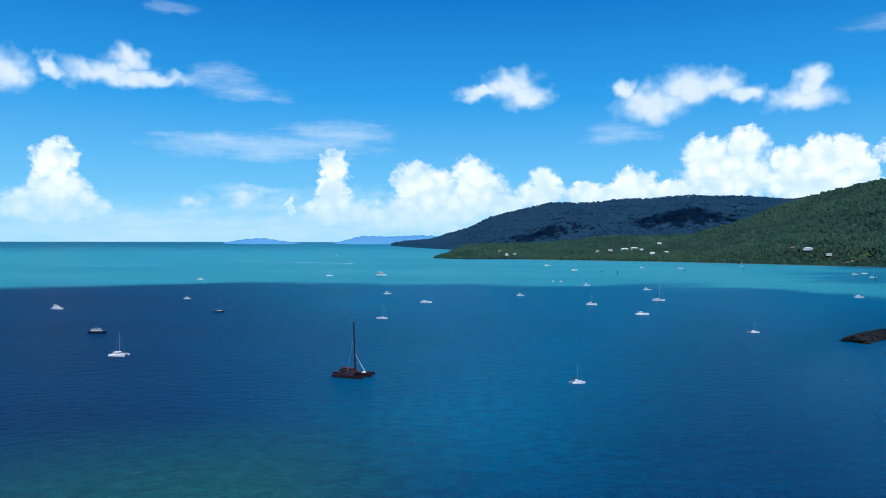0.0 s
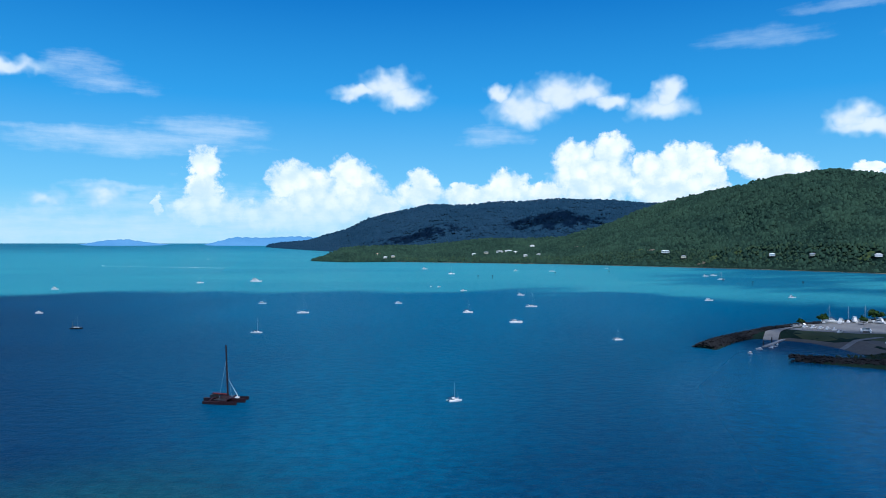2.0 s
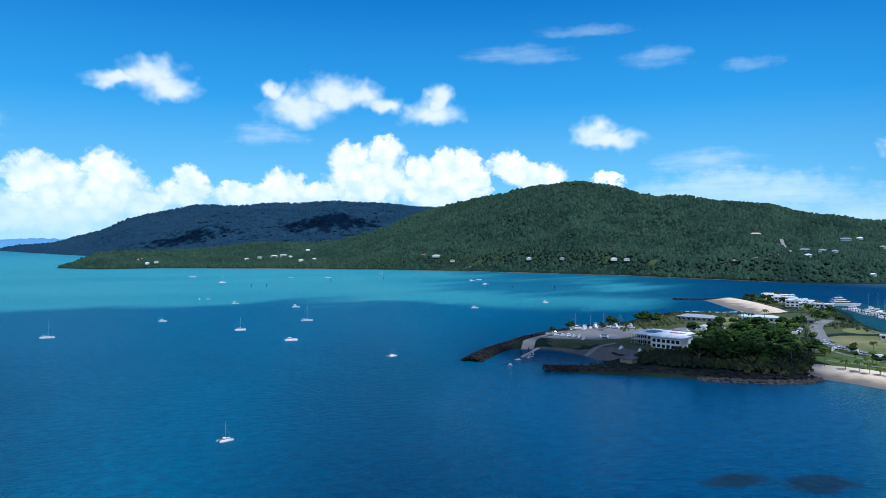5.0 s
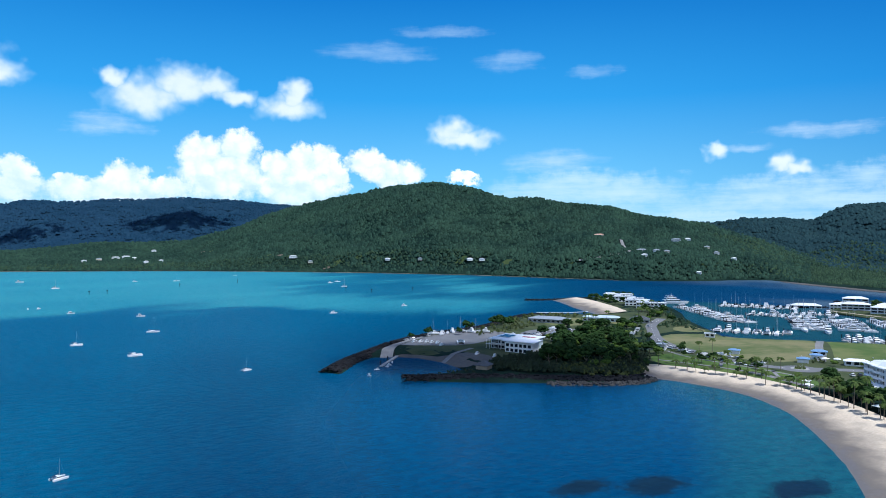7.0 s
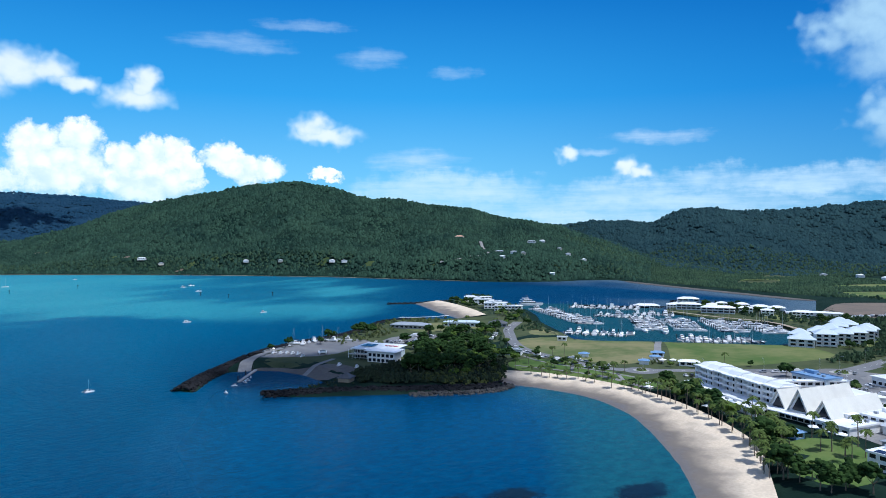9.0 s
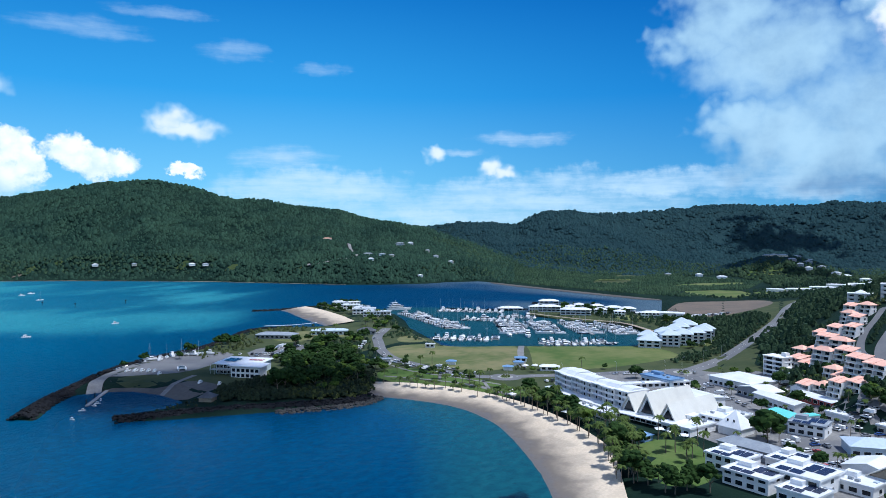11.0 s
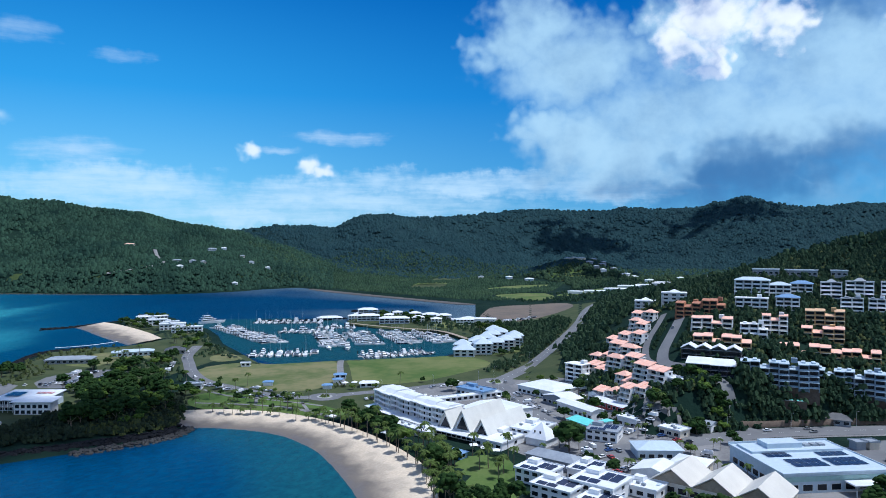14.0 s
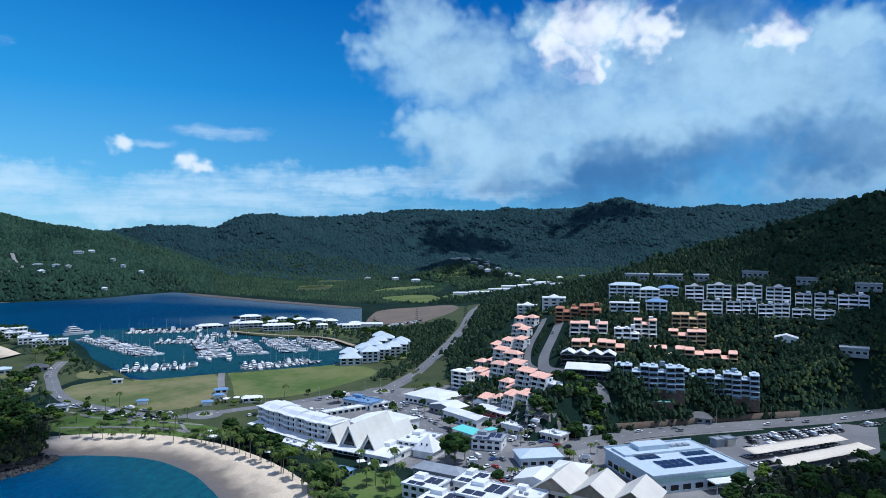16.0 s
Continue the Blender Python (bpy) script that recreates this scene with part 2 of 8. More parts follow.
# ---- materials ----
def material(name, base, other=None, scale=1.0, rough=0.7, metal=0.0, bump=0.0, fine=6.0, spread=1.0, spec=0.5, island=0.0, space="Object"):
    """A surface of two tones mixed by coarse and fine noise, with relief; scale is in repeats a metre."""
    m = bpy.data.materials.new(name)
    m.use_nodes = True
    n = Nodes(m.node_tree)
    bsdf = n.add("BsdfPrincipled")
    at = n.add("TexCoord").outputs[space] if space == "Object" else n.add("NewGeometry").outputs["Position"]
    coarse = n.noise(at, scale, 3)
    grain = n.noise(at, scale * fine, 4)
    fac = n.smooth(n.math("ADD", n.math("MULTIPLY", coarse, 0.65), n.math("MULTIPLY", grain, 0.35)), 0.5 - 0.18 * spread, 0.5 + 0.18 * spread)
    color = n.mix(fac, base, other or tuple(c * 0.8 for c in base))
    if island:
        rnd = n.add("NewGeometry").outputs["Random Per Island"]
        color = n.mix(n.math("MULTIPLY", n.math("POWER", rnd, 1.5), island), color, tuple(min(1, c * 2.0) for c in (other or base)))
    n.put(bsdf.inputs["Base Color"], color)
    n.put(bsdf.inputs["Roughness"], n.math("MULTIPLY_ADD", grain, 0.2, rough - 0.1))
    bsdf.inputs["Metallic"].default_value, bsdf.inputs["Specular IOR Level"].default_value = metal, spec
    if bump:
        b = n.add("Bump")
        b.inputs["Strength"].default_value, b.inputs["Distance"].default_value = 0.6, bump
        n.put(b.inputs["Height"], n.math("ADD", coarse, n.math("MULTIPLY", grain, 0.5)))
        n.put(bsdf.inputs["Normal"], b.outputs[0])
    n.put(n.add("OutputMaterial").inputs[0], bsdf.outputs[0])
    return m




def soil_material():
    """Forest floor: dark undergrowth near by, distance haze in the colour under far woods."""
    m = bpy.data.materials.new("forest_floor")
    m.use_nodes = True
    n = Nodes(m.node_tree)
    bsdf = n.add("BsdfPrincipled")
    at = n.add("NewGeometry").outputs["Position"]
    coarse, grain = n.noise(at, 0.02, 4), n.noise(at, 0.3, 4)
    near = n.mix(n.smooth(coarse, 0.35, 0.65), (0.006, 0.018, 0.014), (0.012, 0.028, 0.020))
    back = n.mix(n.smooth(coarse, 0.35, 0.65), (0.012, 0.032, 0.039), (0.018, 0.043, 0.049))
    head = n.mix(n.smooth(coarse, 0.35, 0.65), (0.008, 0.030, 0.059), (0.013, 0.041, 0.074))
    color = n.mix(n.add("Attribute", attribute_name="back_haze").outputs["Fac"], near, back)
    color = n.mix(n.add("Attribute", attribute_name="head_haze").outputs["Fac"], color, head)
    n.put(bsdf.inputs["Base Color"], color)
    bsdf.inputs["Roughness"].default_value, bsdf.inputs["Specular IOR Level"].default_value = 0.95, 0.05
    b = n.add("Bump")
    b.inputs["Strength"].default_value, b.inputs["Distance"].default_value = 0.6, 1.2
    n.put(b.inputs["Height"], grain)
    n.put(bsdf.inputs["Normal"], b.outputs[0])
    n.put(n.add("OutputMaterial").inputs[0], bsdf.outputs[0])
    return m


SOIL = soil_material()
FOREST = material("forest_leaves", (0.007, 0.022, 0.019), (0.023, 0.050, 0.033), 0.010, 0.9, bump=1.0, fine=46, island=0.4, spec=0.05, space="World")
# far woods and islands: distance haze is put into the colour as blue
WOODS_HAZED = material("hazed_forest_leaves", (0.012, 0.033, 0.041), (0.020, 0.047, 0.053), 0.004, 0.9, bump=1.0, fine=90, island=0.15, spec=0.03, space="World")
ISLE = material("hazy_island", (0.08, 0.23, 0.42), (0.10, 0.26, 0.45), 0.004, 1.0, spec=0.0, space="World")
HEADLAND_HAZED = material("hazed_headland_leaves", (0.008, 0.031, 0.060), (0.014, 0.042, 0.076), 0.003, 0.9, bump=1.0, fine=60, island=0.06, spec=0.03, space="World")
ROCK = material("dark_rock", (0.007, 0.008, 0.010), (0.019, 0.020, 0.023), 0.5, 0.95, bump=0.2, island=0.3, spec=0.05, space="World")


def water_material():
    m = bpy.data.materials.new("sea_water")
    m.use_nodes = True
    n = Nodes(m.node_tree)
    bsdf = n.add("BsdfPrincipled")
    at = n.add("NewGeometry").outputs["Position"]
    lit_shoal = n.add("Attribute", attribute_name="lit_shoal").outputs["Fac"]
    shore = n.add("Attribute", attribute_name="shore").outputs["Fac"]
    broad = n.noise(n.vec("MULTIPLY", at, (0.3, 1.0, 1.0)), 0.006, 4)
    mid = n.add("Attribute", attribute_name="mid").outputs["Fac"]
    deep = n.mix(n.smooth(broad, 0.35, 0.65), (0.0006, 0.028, 0.084), (0.0010, 0.042, 0.112))
    # near bay water, with the sky's sheen and cloud shade put into its tone
    deep = n.mix(n.add("Attribute", attribute_name="bay_tone").outputs["Fac"], deep, (0.0014, 0.045, 0.108))
    deep = n.mix(mid, deep, (0.0022, 0.112, 0.215))
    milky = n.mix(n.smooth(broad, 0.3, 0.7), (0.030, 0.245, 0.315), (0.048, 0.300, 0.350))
    # the inshore blue stands partly for cloud shade, put into the water colour
    color = n.mix(n.smooth(lit_shoal, 0.05, 0.95), deep, milky)
    color = n.mix(shore, color, (0.012, 0.088, 0.096))
    color = n.mix(n.add("Attribute", attribute_name="silt").outputs["Fac"], color, (0.11, 0.17, 0.21))
    reef = n.add("Attribute", attribute_name="reef").outputs["Fac"]
    color = n.mix(n.smooth(n.math("ADD", reef, n.math("MULTIPLY_ADD", n.noise(at, 0.16, 5, 0.65), 1.0, -0.5)), 0.25, 0.75), color, (0.006, 0.012, 0.018))
    calm = n.add("Attribute", attribute_name="calm").outputs["Fac"]
    n.put(bsdf.inputs["Roughness"], n.math("MULTIPLY_ADD", calm, -0.26, 0.42))
    bsdf.inputs["Specular IOR Level"].default_value = 0.3
    n.put(bsdf.inputs["IOR"], n.math("MULTIPLY_ADD", calm, 0.10, 1.12))
    # shading of the ripples is put into the colour, besides the relief below
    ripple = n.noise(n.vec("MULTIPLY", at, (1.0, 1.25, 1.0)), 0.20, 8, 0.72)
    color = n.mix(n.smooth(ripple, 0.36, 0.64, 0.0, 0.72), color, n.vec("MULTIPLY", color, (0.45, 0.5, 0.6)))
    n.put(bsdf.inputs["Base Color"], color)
    w1 = n.noise(n.vec("MULTIPLY", at, (0.8, 1.15, 1.0)), 0.24, 5, 0.66)
    w2 = n.noise(n.vec("MULTIPLY", at, (0.7, 1.3, 1.0)), 0.9, 3, 0.6)
    b = n.add("Bump")
    b.inputs["Distance"].default_value = 2.4
    n.put(b.inputs["Strength"], n.math("MULTIPLY_ADD", calm, -0.88, 1.0))
    n.put(b.inputs["Height"], n.math("ADD", w1, n.math("MULTIPLY", w2, 0.35)))
    n.put(bsdf.inputs["Normal"], b.outputs[0])
    n.put(n.add("OutputMaterial").inputs[0], bsdf.outputs[0])
    return m


def sand_material():
    """Dry pale sand, combed by wheels and rain, browner and smoother where the tide wets it."""
    m = bpy.data.materials.new("sand")
    m.use_nodes = True
    n = Nodes(m.node_tree)
    bsdf = n.add("BsdfPrincipled")
    at = n.add("NewGeometry").outputs["Position"]
    split = n.add("SeparateXYZ")
    n.put(split.inputs[0], at)
    grain, broad = n.noise(at, 0.9, 5), n.noise(at, 0.07, 4)
    dry = n.mix(n.smooth(n.math("ADD", n.math("MULTIPLY", grain, 0.5), n.math("MULTIPLY", broad, 0.5)), 0.38, 0.62), (0.66, 0.56, 0.43), (0.53, 0.44, 0.33))
    up = n.math("ADD", split.outputs[2], n.math("MULTIPLY_ADD", broad, 2.6, -1.3))
    line = n.smooth(n.math("ABSOLUTE", n.math("SUBTRACT", up, 1.75)), 0.0, 0.22, 0.16, 0.0)
    dry = n.mix(line, dry, (0.30, 0.25, 0.20))
    color = n.mix(n.smooth(up, 0.6, 2.5), (0.14, 0.12, 0.10), dry)
    n.put(bsdf.inputs["Base Color"], color)
    n.put(bsdf.inputs["Roughness"], n.smooth(up, 0.1, 0.9, 0.45, 0.95))
    b = n.add("Bump")
    b.inputs["Strength"].default_value, b.inputs["Distance"].default_value = 0.6, 0.08
    n.put(b.inputs["Height"], grain)
    n.put(bsdf.inputs["Normal"], b.outputs[0])
    n.put(n.add("OutputMaterial").inputs[0], bsdf.outputs[0])
    return m


WATER, SAND = water_material(), sand_material()

# ---- shape of the land ----
COAST_TOWN = [(-900, -700), (-300, -220), (-60, -75), (60, -5), (150, 50), (225, 88), (276, 113), (290, 125), (308, 146),
              (327, 177), (336, 205), (338, 231), (333, 258), (318, 276), (299, 264), (287, 261), (273, 265), (252, 279),
              (227, 297), (206, 312), (190, 326), (188, 336), (203, 339), (216, 335), (231, 340), (234, 366), (229, 390),
              (217, 401), (204, 405), (188, 394), (164, 364), (157, 380), (180, 403), (216, 433), (241, 450), (271, 470)]
COAST_MARINA = [(310, 485), (343, 488), (386, 511), (423, 538), (451, 551), (481, 530), (505, 512), (540, 512), (575, 545),
                (612, 625), (605, 668), (640, 668), (700, 655), (712, 640), (668, 592), (640, 528), (600, 482), (555, 440),
                (520, 395), (480, 345), (479, 328), (513, 289), (541, 248), (566, 215), (616, 211), (667, 235), (700, 285),
                (715, 350), (722, 399), (790, 432), (822, 426), (860, 465), (850, 406), (824, 356), (803, 296), (810, 262)]
COAST_BAY = [(870, 290), (964, 321), (1026, 342), (1068, 442), (1124, 569), (1199, 722), (1230, 790), (1164, 828), (1103, 835),
             (1026, 881), (985, 930), (940, 1042), (872, 1236), (724, 1455), (548, 1639), (363, 1800), (123, 1919), (-27, 1992),
             (-171, 1950), (-292, 2086), (-280, 2200), (-150, 2600), (-200, 3200), (-823, 4118), (-850, 4300), (-300, 4880),
             (4880, 4880), (4880, -4880), (-2000, -4880)]
LAND = np.array(COAST_TOWN + COAST_MARINA + COAST_BAY, float)


def inside(poly, x, y):
    hit = np.zeros(x.shape, bool)
    for (x0, y0), (x1, y1) in zip(poly, np.roll(poly, -1, 0)):
        if y0 != y1:
            hit ^= ((y0 > y) != (y1 > y)) & (x < (x1 - x0) * (y - y0) / (y1 - y0) + x0)
    return hit


def distance(line, x, y, closed=True):
    best = np.full(x.shape, 1e9)
    ends = np.roll(line, -1, 0) if closed else line[1:]
    for (x0, y0), (x1, y1) in zip(line, ends):
        dx, dy = x1 - x0, y1 - y0
        k = np.clip(((x - x0) * dx + (y - y0) * dy) / (dx * dx + dy * dy + 1e-9), 0, 1)
        best = np.minimum(best, np.hypot(x - x0 - k * dx, y - y0 - k * dy))
    return best


def ramp(v, lo, hi):
    t = np.clip((v - lo) / (hi - lo), 0, 1)
    return t * t * (3 - 2 * t)


def waves(x, y, size, seed, octaves=4):
    """Cheap smooth noise about 0, from sums of turned sines."""
    rng, out, amp = np.random.RandomState(seed), 0, 1.0
    for _ in range(octaves):
        for _ in range(3):
            a, p, q = rng.uniform(0, math.pi), *rng.uniform(0, 6.28, 2)
            u = (x * math.cos(a) + y * math.sin(a)) / size * 6.28
            out = out + amp * np.sin(u + p + 1.3 * np.sin(u * 0.37 + q)) / 3
        amp, size = amp * 0.55, size * 0.47
    return out


# Ridges seen from the bay: heading, foot distance, ridge distance, ridge height.
RIDGE_MAIN = [(8.0, 2085, 2200, 4), (5.1, 1990, 2260, 32), (2.1, 1960, 2350, 37), (-1, 1990, 2400, 38), (-3.6, 1920, 2400, 50),
              (-5.9, 1900, 2400, 60), (-10.5, 1820, 2400, 60), (-12.8, 1790, 2350, 69), (-15.5, 1750, 2300, 105),
              (-18.3, 1730, 2250, 149), (-21.4, 1700, 2200, 181), (-25.4, 1640, 2100, 207), (-28.8, 1580, 2050, 224),
              (-31.8, 1530, 2000, 232), (-35.5, 1500, 1950, 208), (-37.8, 1460, 1900, 186), (-40.5, 1420, 1850, 172),
              (-43.2, 1380, 1830, 159), (-45.8, 1350, 1850, 157), (-48, 1340, 1900, 136), (-50.1, 1340, 1800, 119),
              (-52.5, 1350, 1850, 107), (-55, 1400, 1850, 92), (-60, 1450, 1900, 30), (-66, 1500, 1900, 0)]
RIDGE_FAR = [(12.0, 4210, 4300, 4), (11.0, 4180, 4350, 10), (8.0, 3900, 4300, 31), (5.1, 3600, 4300, 96), (3.0, 3400,
             4300, 170), (0.8, 3300, 4300, 212), (-1.9, 3200, 4300, 258), (-4.5, 3100, 4300, 256), (-7.3, 3100, 4300,
             271), (-12.8, 3000, 4300, 287), (-16.4, 3000, 4300, 280), (-19.2, 3000, 4300, 258), (-24, 3000, 4200, 216),
             (-40, 3000, 4000, 106), (-50, 2800, 3600, 46)]
RIDGE_BACK = [(-48, 1800, 2250, 77), (-53, 1750, 2250, 114), (-55.3, 1720, 2250, 131), (-58.1, 1720, 2250, 135), (-60.2,
              1760, 2250, 132), (-62.3, 1800, 2250, 164), (-64.8, 1830, 2250, 177), (-67.9, 1880, 2350, 168), (-71.5,
              1940, 2500, 173), (-74.3, 2000, 2600, 197), (-77, 2040, 2700, 201), (-80.2, 2060, 2800, 200), (-82.5,
              2060, 2800, 215), (-86.1, 2040, 2800, 204), (-89.3, 2000, 2800, 220), (-91.9, 1960, 2800, 245), (-93.6,
              1940, 2800, 227), (-96.1, 1900, 2800, 206), (-99, 1860, 2800, 219), (-103.3, 1800, 2800, 211), (-105.1,
              1800, 2800, 229), (-108, 1800, 2800, 231), (-130, 1800, 2800, 197)]
RIDGE_NEAR = [(-76, 480, 560, 0), (-80, 430, 600, 12), (-82, 405, 610, 24), (-85, 372, 620, 40), (-88, 368, 630, 54), (-92.4, 376, 650, 70),
              (-94.5, 384, 700, 77), (-96.6, 398, 750, 84), (-98.6, 415, 800, 92), (-100.6, 430, 820, 99), (-102.5, 444, 850, 109),
              (-104.4, 455, 880, 119), (-106.2, 464, 900, 130), (-108, 482, 900, 144), (-110.3, 502, 900, 152), (-125, 530, 950, 170),
              (-160, 530, 950, 120)]


def ridge(table, az, r, bend, back, gully=0.0):
    a, foot, far, high = np.array(table[::-1], float).T
    c, d, h = (np.interp(az, a, v) for v in (foot, far, high))
    h = np.where((az < a[0] - 1) | (az > a[-1] + 1), 0, h)
    s = np.clip((r - c) / (d - c), 0, 1) ** (np.interp(az, *bend) if isinstance(bend, tuple) else bend)
    # spurs and hollows on the slope, none at its foot and along its ridge
    x, y = -np.sin(np.radians(az)) * r, np.cos(np.radians(az)) * r
    s = s + gully * waves(x, y, 640, 23, 4) * 3.0 * s * (1 - s)
    return h * np.where(r > d, 1 - 0.8 * ramp(r, d, d + back), s)


LOW_ROAD = [(300, 62), (330, 46), (352, 24), (376, -2), (394, -24), (407, -48), (427, -90), (449, -138), (472, -174), (508, -230)]
CAR_PARK_LINE = [(354, -64), (368, -86), (390, -114), (412, -142)]


def cutting(x, y):
    """1 on the hills, 0 along the road and over the car park that are cut level into their foot."""
    keep = np.ones(x.shape)
    near = (np.hypot(x, y) < 620) & (y < 110)
    if near.any():
        road = ramp(distance(np.array(LOW_ROAD, float), x[near], y[near], closed=False), 13, 25)
        cars = ramp(distance(np.array(CAR_PARK_LINE, float), x[near], y[near], closed=False), 34, 50)
        keep[near] = np.minimum(road, cars)
    return keep


def sea_level(r):
    """The sheet of the sea lifts a little far out, so that it meets the sky at eye height."""
    return 45 * (np.clip(r - 2400, 0, None) / 2500) ** 2


def height(x, y):
    r, az = np.hypot(x, y), np.degrees(np.arctan2(-x, y))
    land = inside(LAND, x, y)
    d = distance(LAND, x, y) * np.where(land, 1, -1)
    z = np.clip(d * 0.22, -4, 3.0)
    rough = waves(x, y, 420, 3) * 7
    hills = np.maximum.reduce([ridge(RIDGE_MAIN, az, r, 0.8, 500, 0.10), ridge(RIDGE_FAR, az, r, 0.9, 500, 0.14),
                               ridge(RIDGE_BACK, az, r, 1.1, 900, 0.22), 46 * np.exp(-((x - 1742) ** 2 + (y - 313) ** 2) / 120 ** 2), ridge(RIDGE_NEAR, az, r, ((-112, -104, -94, -89), (0.62, 0.72, 0.72, 0.55)), 700) * cutting(x, y)])
    hills = hills + rough * ramp(hills, 25, 90) * (1 - ramp(hills, 140, 400) * 0.3) * np.where(r < 1100, 0.35, 1.0)
    return np.where(land, z + np.clip(hills, 0, None) * ramp(d, 0, 60), z) + np.where(land, sea_level(r), 0)


def grid_mesh(name, x, y, z, mats, attributes=(), wrap=True):
    """A sheet over a grid of points, its second axis closed."""
    rows, cols = x.shape
    me = bpy.data.meshes.new(name)
    i = np.arange(rows * cols).reshape(rows, cols)
    nxt = np.roll(i, -1, 1)
    q = np.stack([i[:-1], nxt[:-1], nxt[1:], i[1:]], -1)
    if not wrap:
        q = q[:, :-1]
    quads = q.reshape(-1, 4)
    me.vertices.add(rows * cols)
    me.vertices.foreach_set("co", np.stack([x, y, z], -1).astype(np.float32).ravel())
    fill(me, quads)
    for key, values in attributes:
        me.attributes.new(key, "FLOAT", "POINT").data.foreach_set("value", values.astype(np.float32).ravel())
    for m in mats:
        me.materials.append(m)
    return me


def fill(me, faces, smooth=True):
    n, k = faces.shape
    me.loops.add(n * k)
    me.loops.foreach_set("vertex_index", faces.astype(np.int32).ravel())
    me.polygons.add(n)
    me.polygons.foreach_set("loop_start", np.arange(0, n * k, k, dtype=np.int32))
    me.polygons.foreach_set("use_smooth", np.full(n, smooth))
    me.update(calc_edges=True)


def mesh_of(name, verts, faces, mats, smooth=True):
    me = bpy.data.meshes.new(name)
    me.vertices.add(len(verts))
    me.vertices.foreach_set("co", np.asarray(verts, np.float32).ravel())
    fill(me, np.asarray(faces), smooth)
    for m in mats:
        me.materials.append(m)
    return me


def polar(step, fine, grow, start):
    az = np.concatenate([np.arange(-180, -114, 3.0), np.arange(-114, 42, fine), np.arange(42, 180, 3.0)])
    r = start * grow ** np.arange(int(math.log(4880 / start) / math.log(grow)) + 1)
    r = np.concatenate([[0.0], np.arange(step, start, step), r])
    A, R = np.meshgrid(np.radians(az), r)
    return -np.sin(A) * R, np.cos(A) * R


def make_land():
    x, y = polar(12, 0.36, 1.017, 60)
    r, az = np.hypot(x, y), np.degrees(np.arctan2(-x, y))
    # masks for the haze blue put into the ground colour far off
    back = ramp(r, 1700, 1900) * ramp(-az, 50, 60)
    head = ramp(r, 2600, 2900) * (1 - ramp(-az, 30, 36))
    me = grid_mesh("ground", x, y, height(x, y), [SOIL], (("back_haze", back), ("head_haze", head)))
    tagged(new("ground", me), "dark green wooded land with hills round a bay", "ground", kind="structure")


def make_sea():
    x, y = polar(6, 0.6, 1.02, 60)
    r, az = np.hypot(x, y), np.degrees(np.arctan2(-x, y))
    wob = waves(x, y * 0.5, 300, 11)
    # outer edge of the inshore blue, whose cloud shade is in the colour
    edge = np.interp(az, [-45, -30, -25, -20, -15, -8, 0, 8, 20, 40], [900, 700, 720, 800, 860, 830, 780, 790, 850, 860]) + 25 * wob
    lit_shoal = ramp(r, edge - 50, edge + 90)
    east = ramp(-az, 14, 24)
    lit_shoal *= 1 - east * ramp(r, 850, 960) * 0.5
    lit_shoal *= 1 - ramp(-az, 33, 47)
    lit_shoal += 0.75 * ramp(-az, 5, 15) * (1 - ramp(-az, 34, 46)) * ramp(waves(x * 0.35 + y * 0.5, y * 1.2 - x * 0.8, 260, 5), -0.2, 1.0) * ramp(r, 640, 760)
    lit_shoal *= (1 - 0.55 * ramp(r, 2200, 4600)) * (1 - 0.3 * ramp(-az, 12, 28))
    beach = distance(np.array(BEACH_WATER, float), x, y, closed=False)
    shore = 0.85 * (1 - ramp(beach, 2, 40 + 110 * ramp(-az, 48, 62))) * ramp(-az, 40, 58)
    shore += 1.0 * (1 - ramp(r, 132, 225)) * ramp(az, 2, 24)
    shore += 0.7 * inside(np.array(BASIN, float), x, y)
    mid = ramp(-az, -34, -4) * (1 - ramp(-az, 12, 38)) * ramp(r, 80, 210) * (0.8 + 0.25 * wob)
    mid = np.clip(mid + 0.5 * ramp(r, 380, 700) * ramp(-az, -36, 0), 0, 1) * (1 - 0.9 * ramp(-az, 34, 54))
    mid *= 1 - 0.6 * ramp(-az, -2, 14) * (1 - ramp(r, 160, 400))
    bay_tone = 1.0 * ramp(-az, 14, 36) * (1 - ramp(r, 330, 520 + 40 * wob))
    silt = 0.85 * (1 - ramp(distance(np.array(COAST_MARINA[-4:] + COAST_BAY[:9], float), x, y, closed=False), 8, 130 + 50 * wob)) * ramp(-az, 46, 62)
    # sheltered water inside the bay, and the dark reef close inshore
    bay = np.array([(190, 335), (300, 262), (345, 232), (330, 170), (270, 105), (150, 60), (110, 150), (140, 260)], float)
    calm = np.where(inside(bay, x, y), 1.0, 1 - ramp(distance(bay, x, y), 0, 60))
    reef = np.maximum.reduce([1 - np.hypot((x - cx) / rx, (y - cy) / ry) for cx, cy, rx, ry in ((172, 147, 19, 10), (206, 121, 20, 10), (152, 158, 16, 8))])
    reef = np.clip(0.15 + reef, 0, 1) * (reef > -0.15)
    front = ramp(y, -160, -20) * ramp(r, 50, 130)
    lit_shoal, shore, mid, silt, bay_tone = (front * v for v in (lit_shoal, shore, mid, silt, bay_tone))
    me = grid_mesh("water", x, y, sea_level(r), [WATER], (("lit_shoal", lit_shoal), ("shore", np.clip(shore, 0, 1)), ("mid", mid), ("silt", silt), ("bay_tone", bay_tone), ("calm", calm), ("reef", reef)))
    tagged(new("water", me), "calm sea, deep blue inshore and turquoise farther out", "sea", kind="structure")


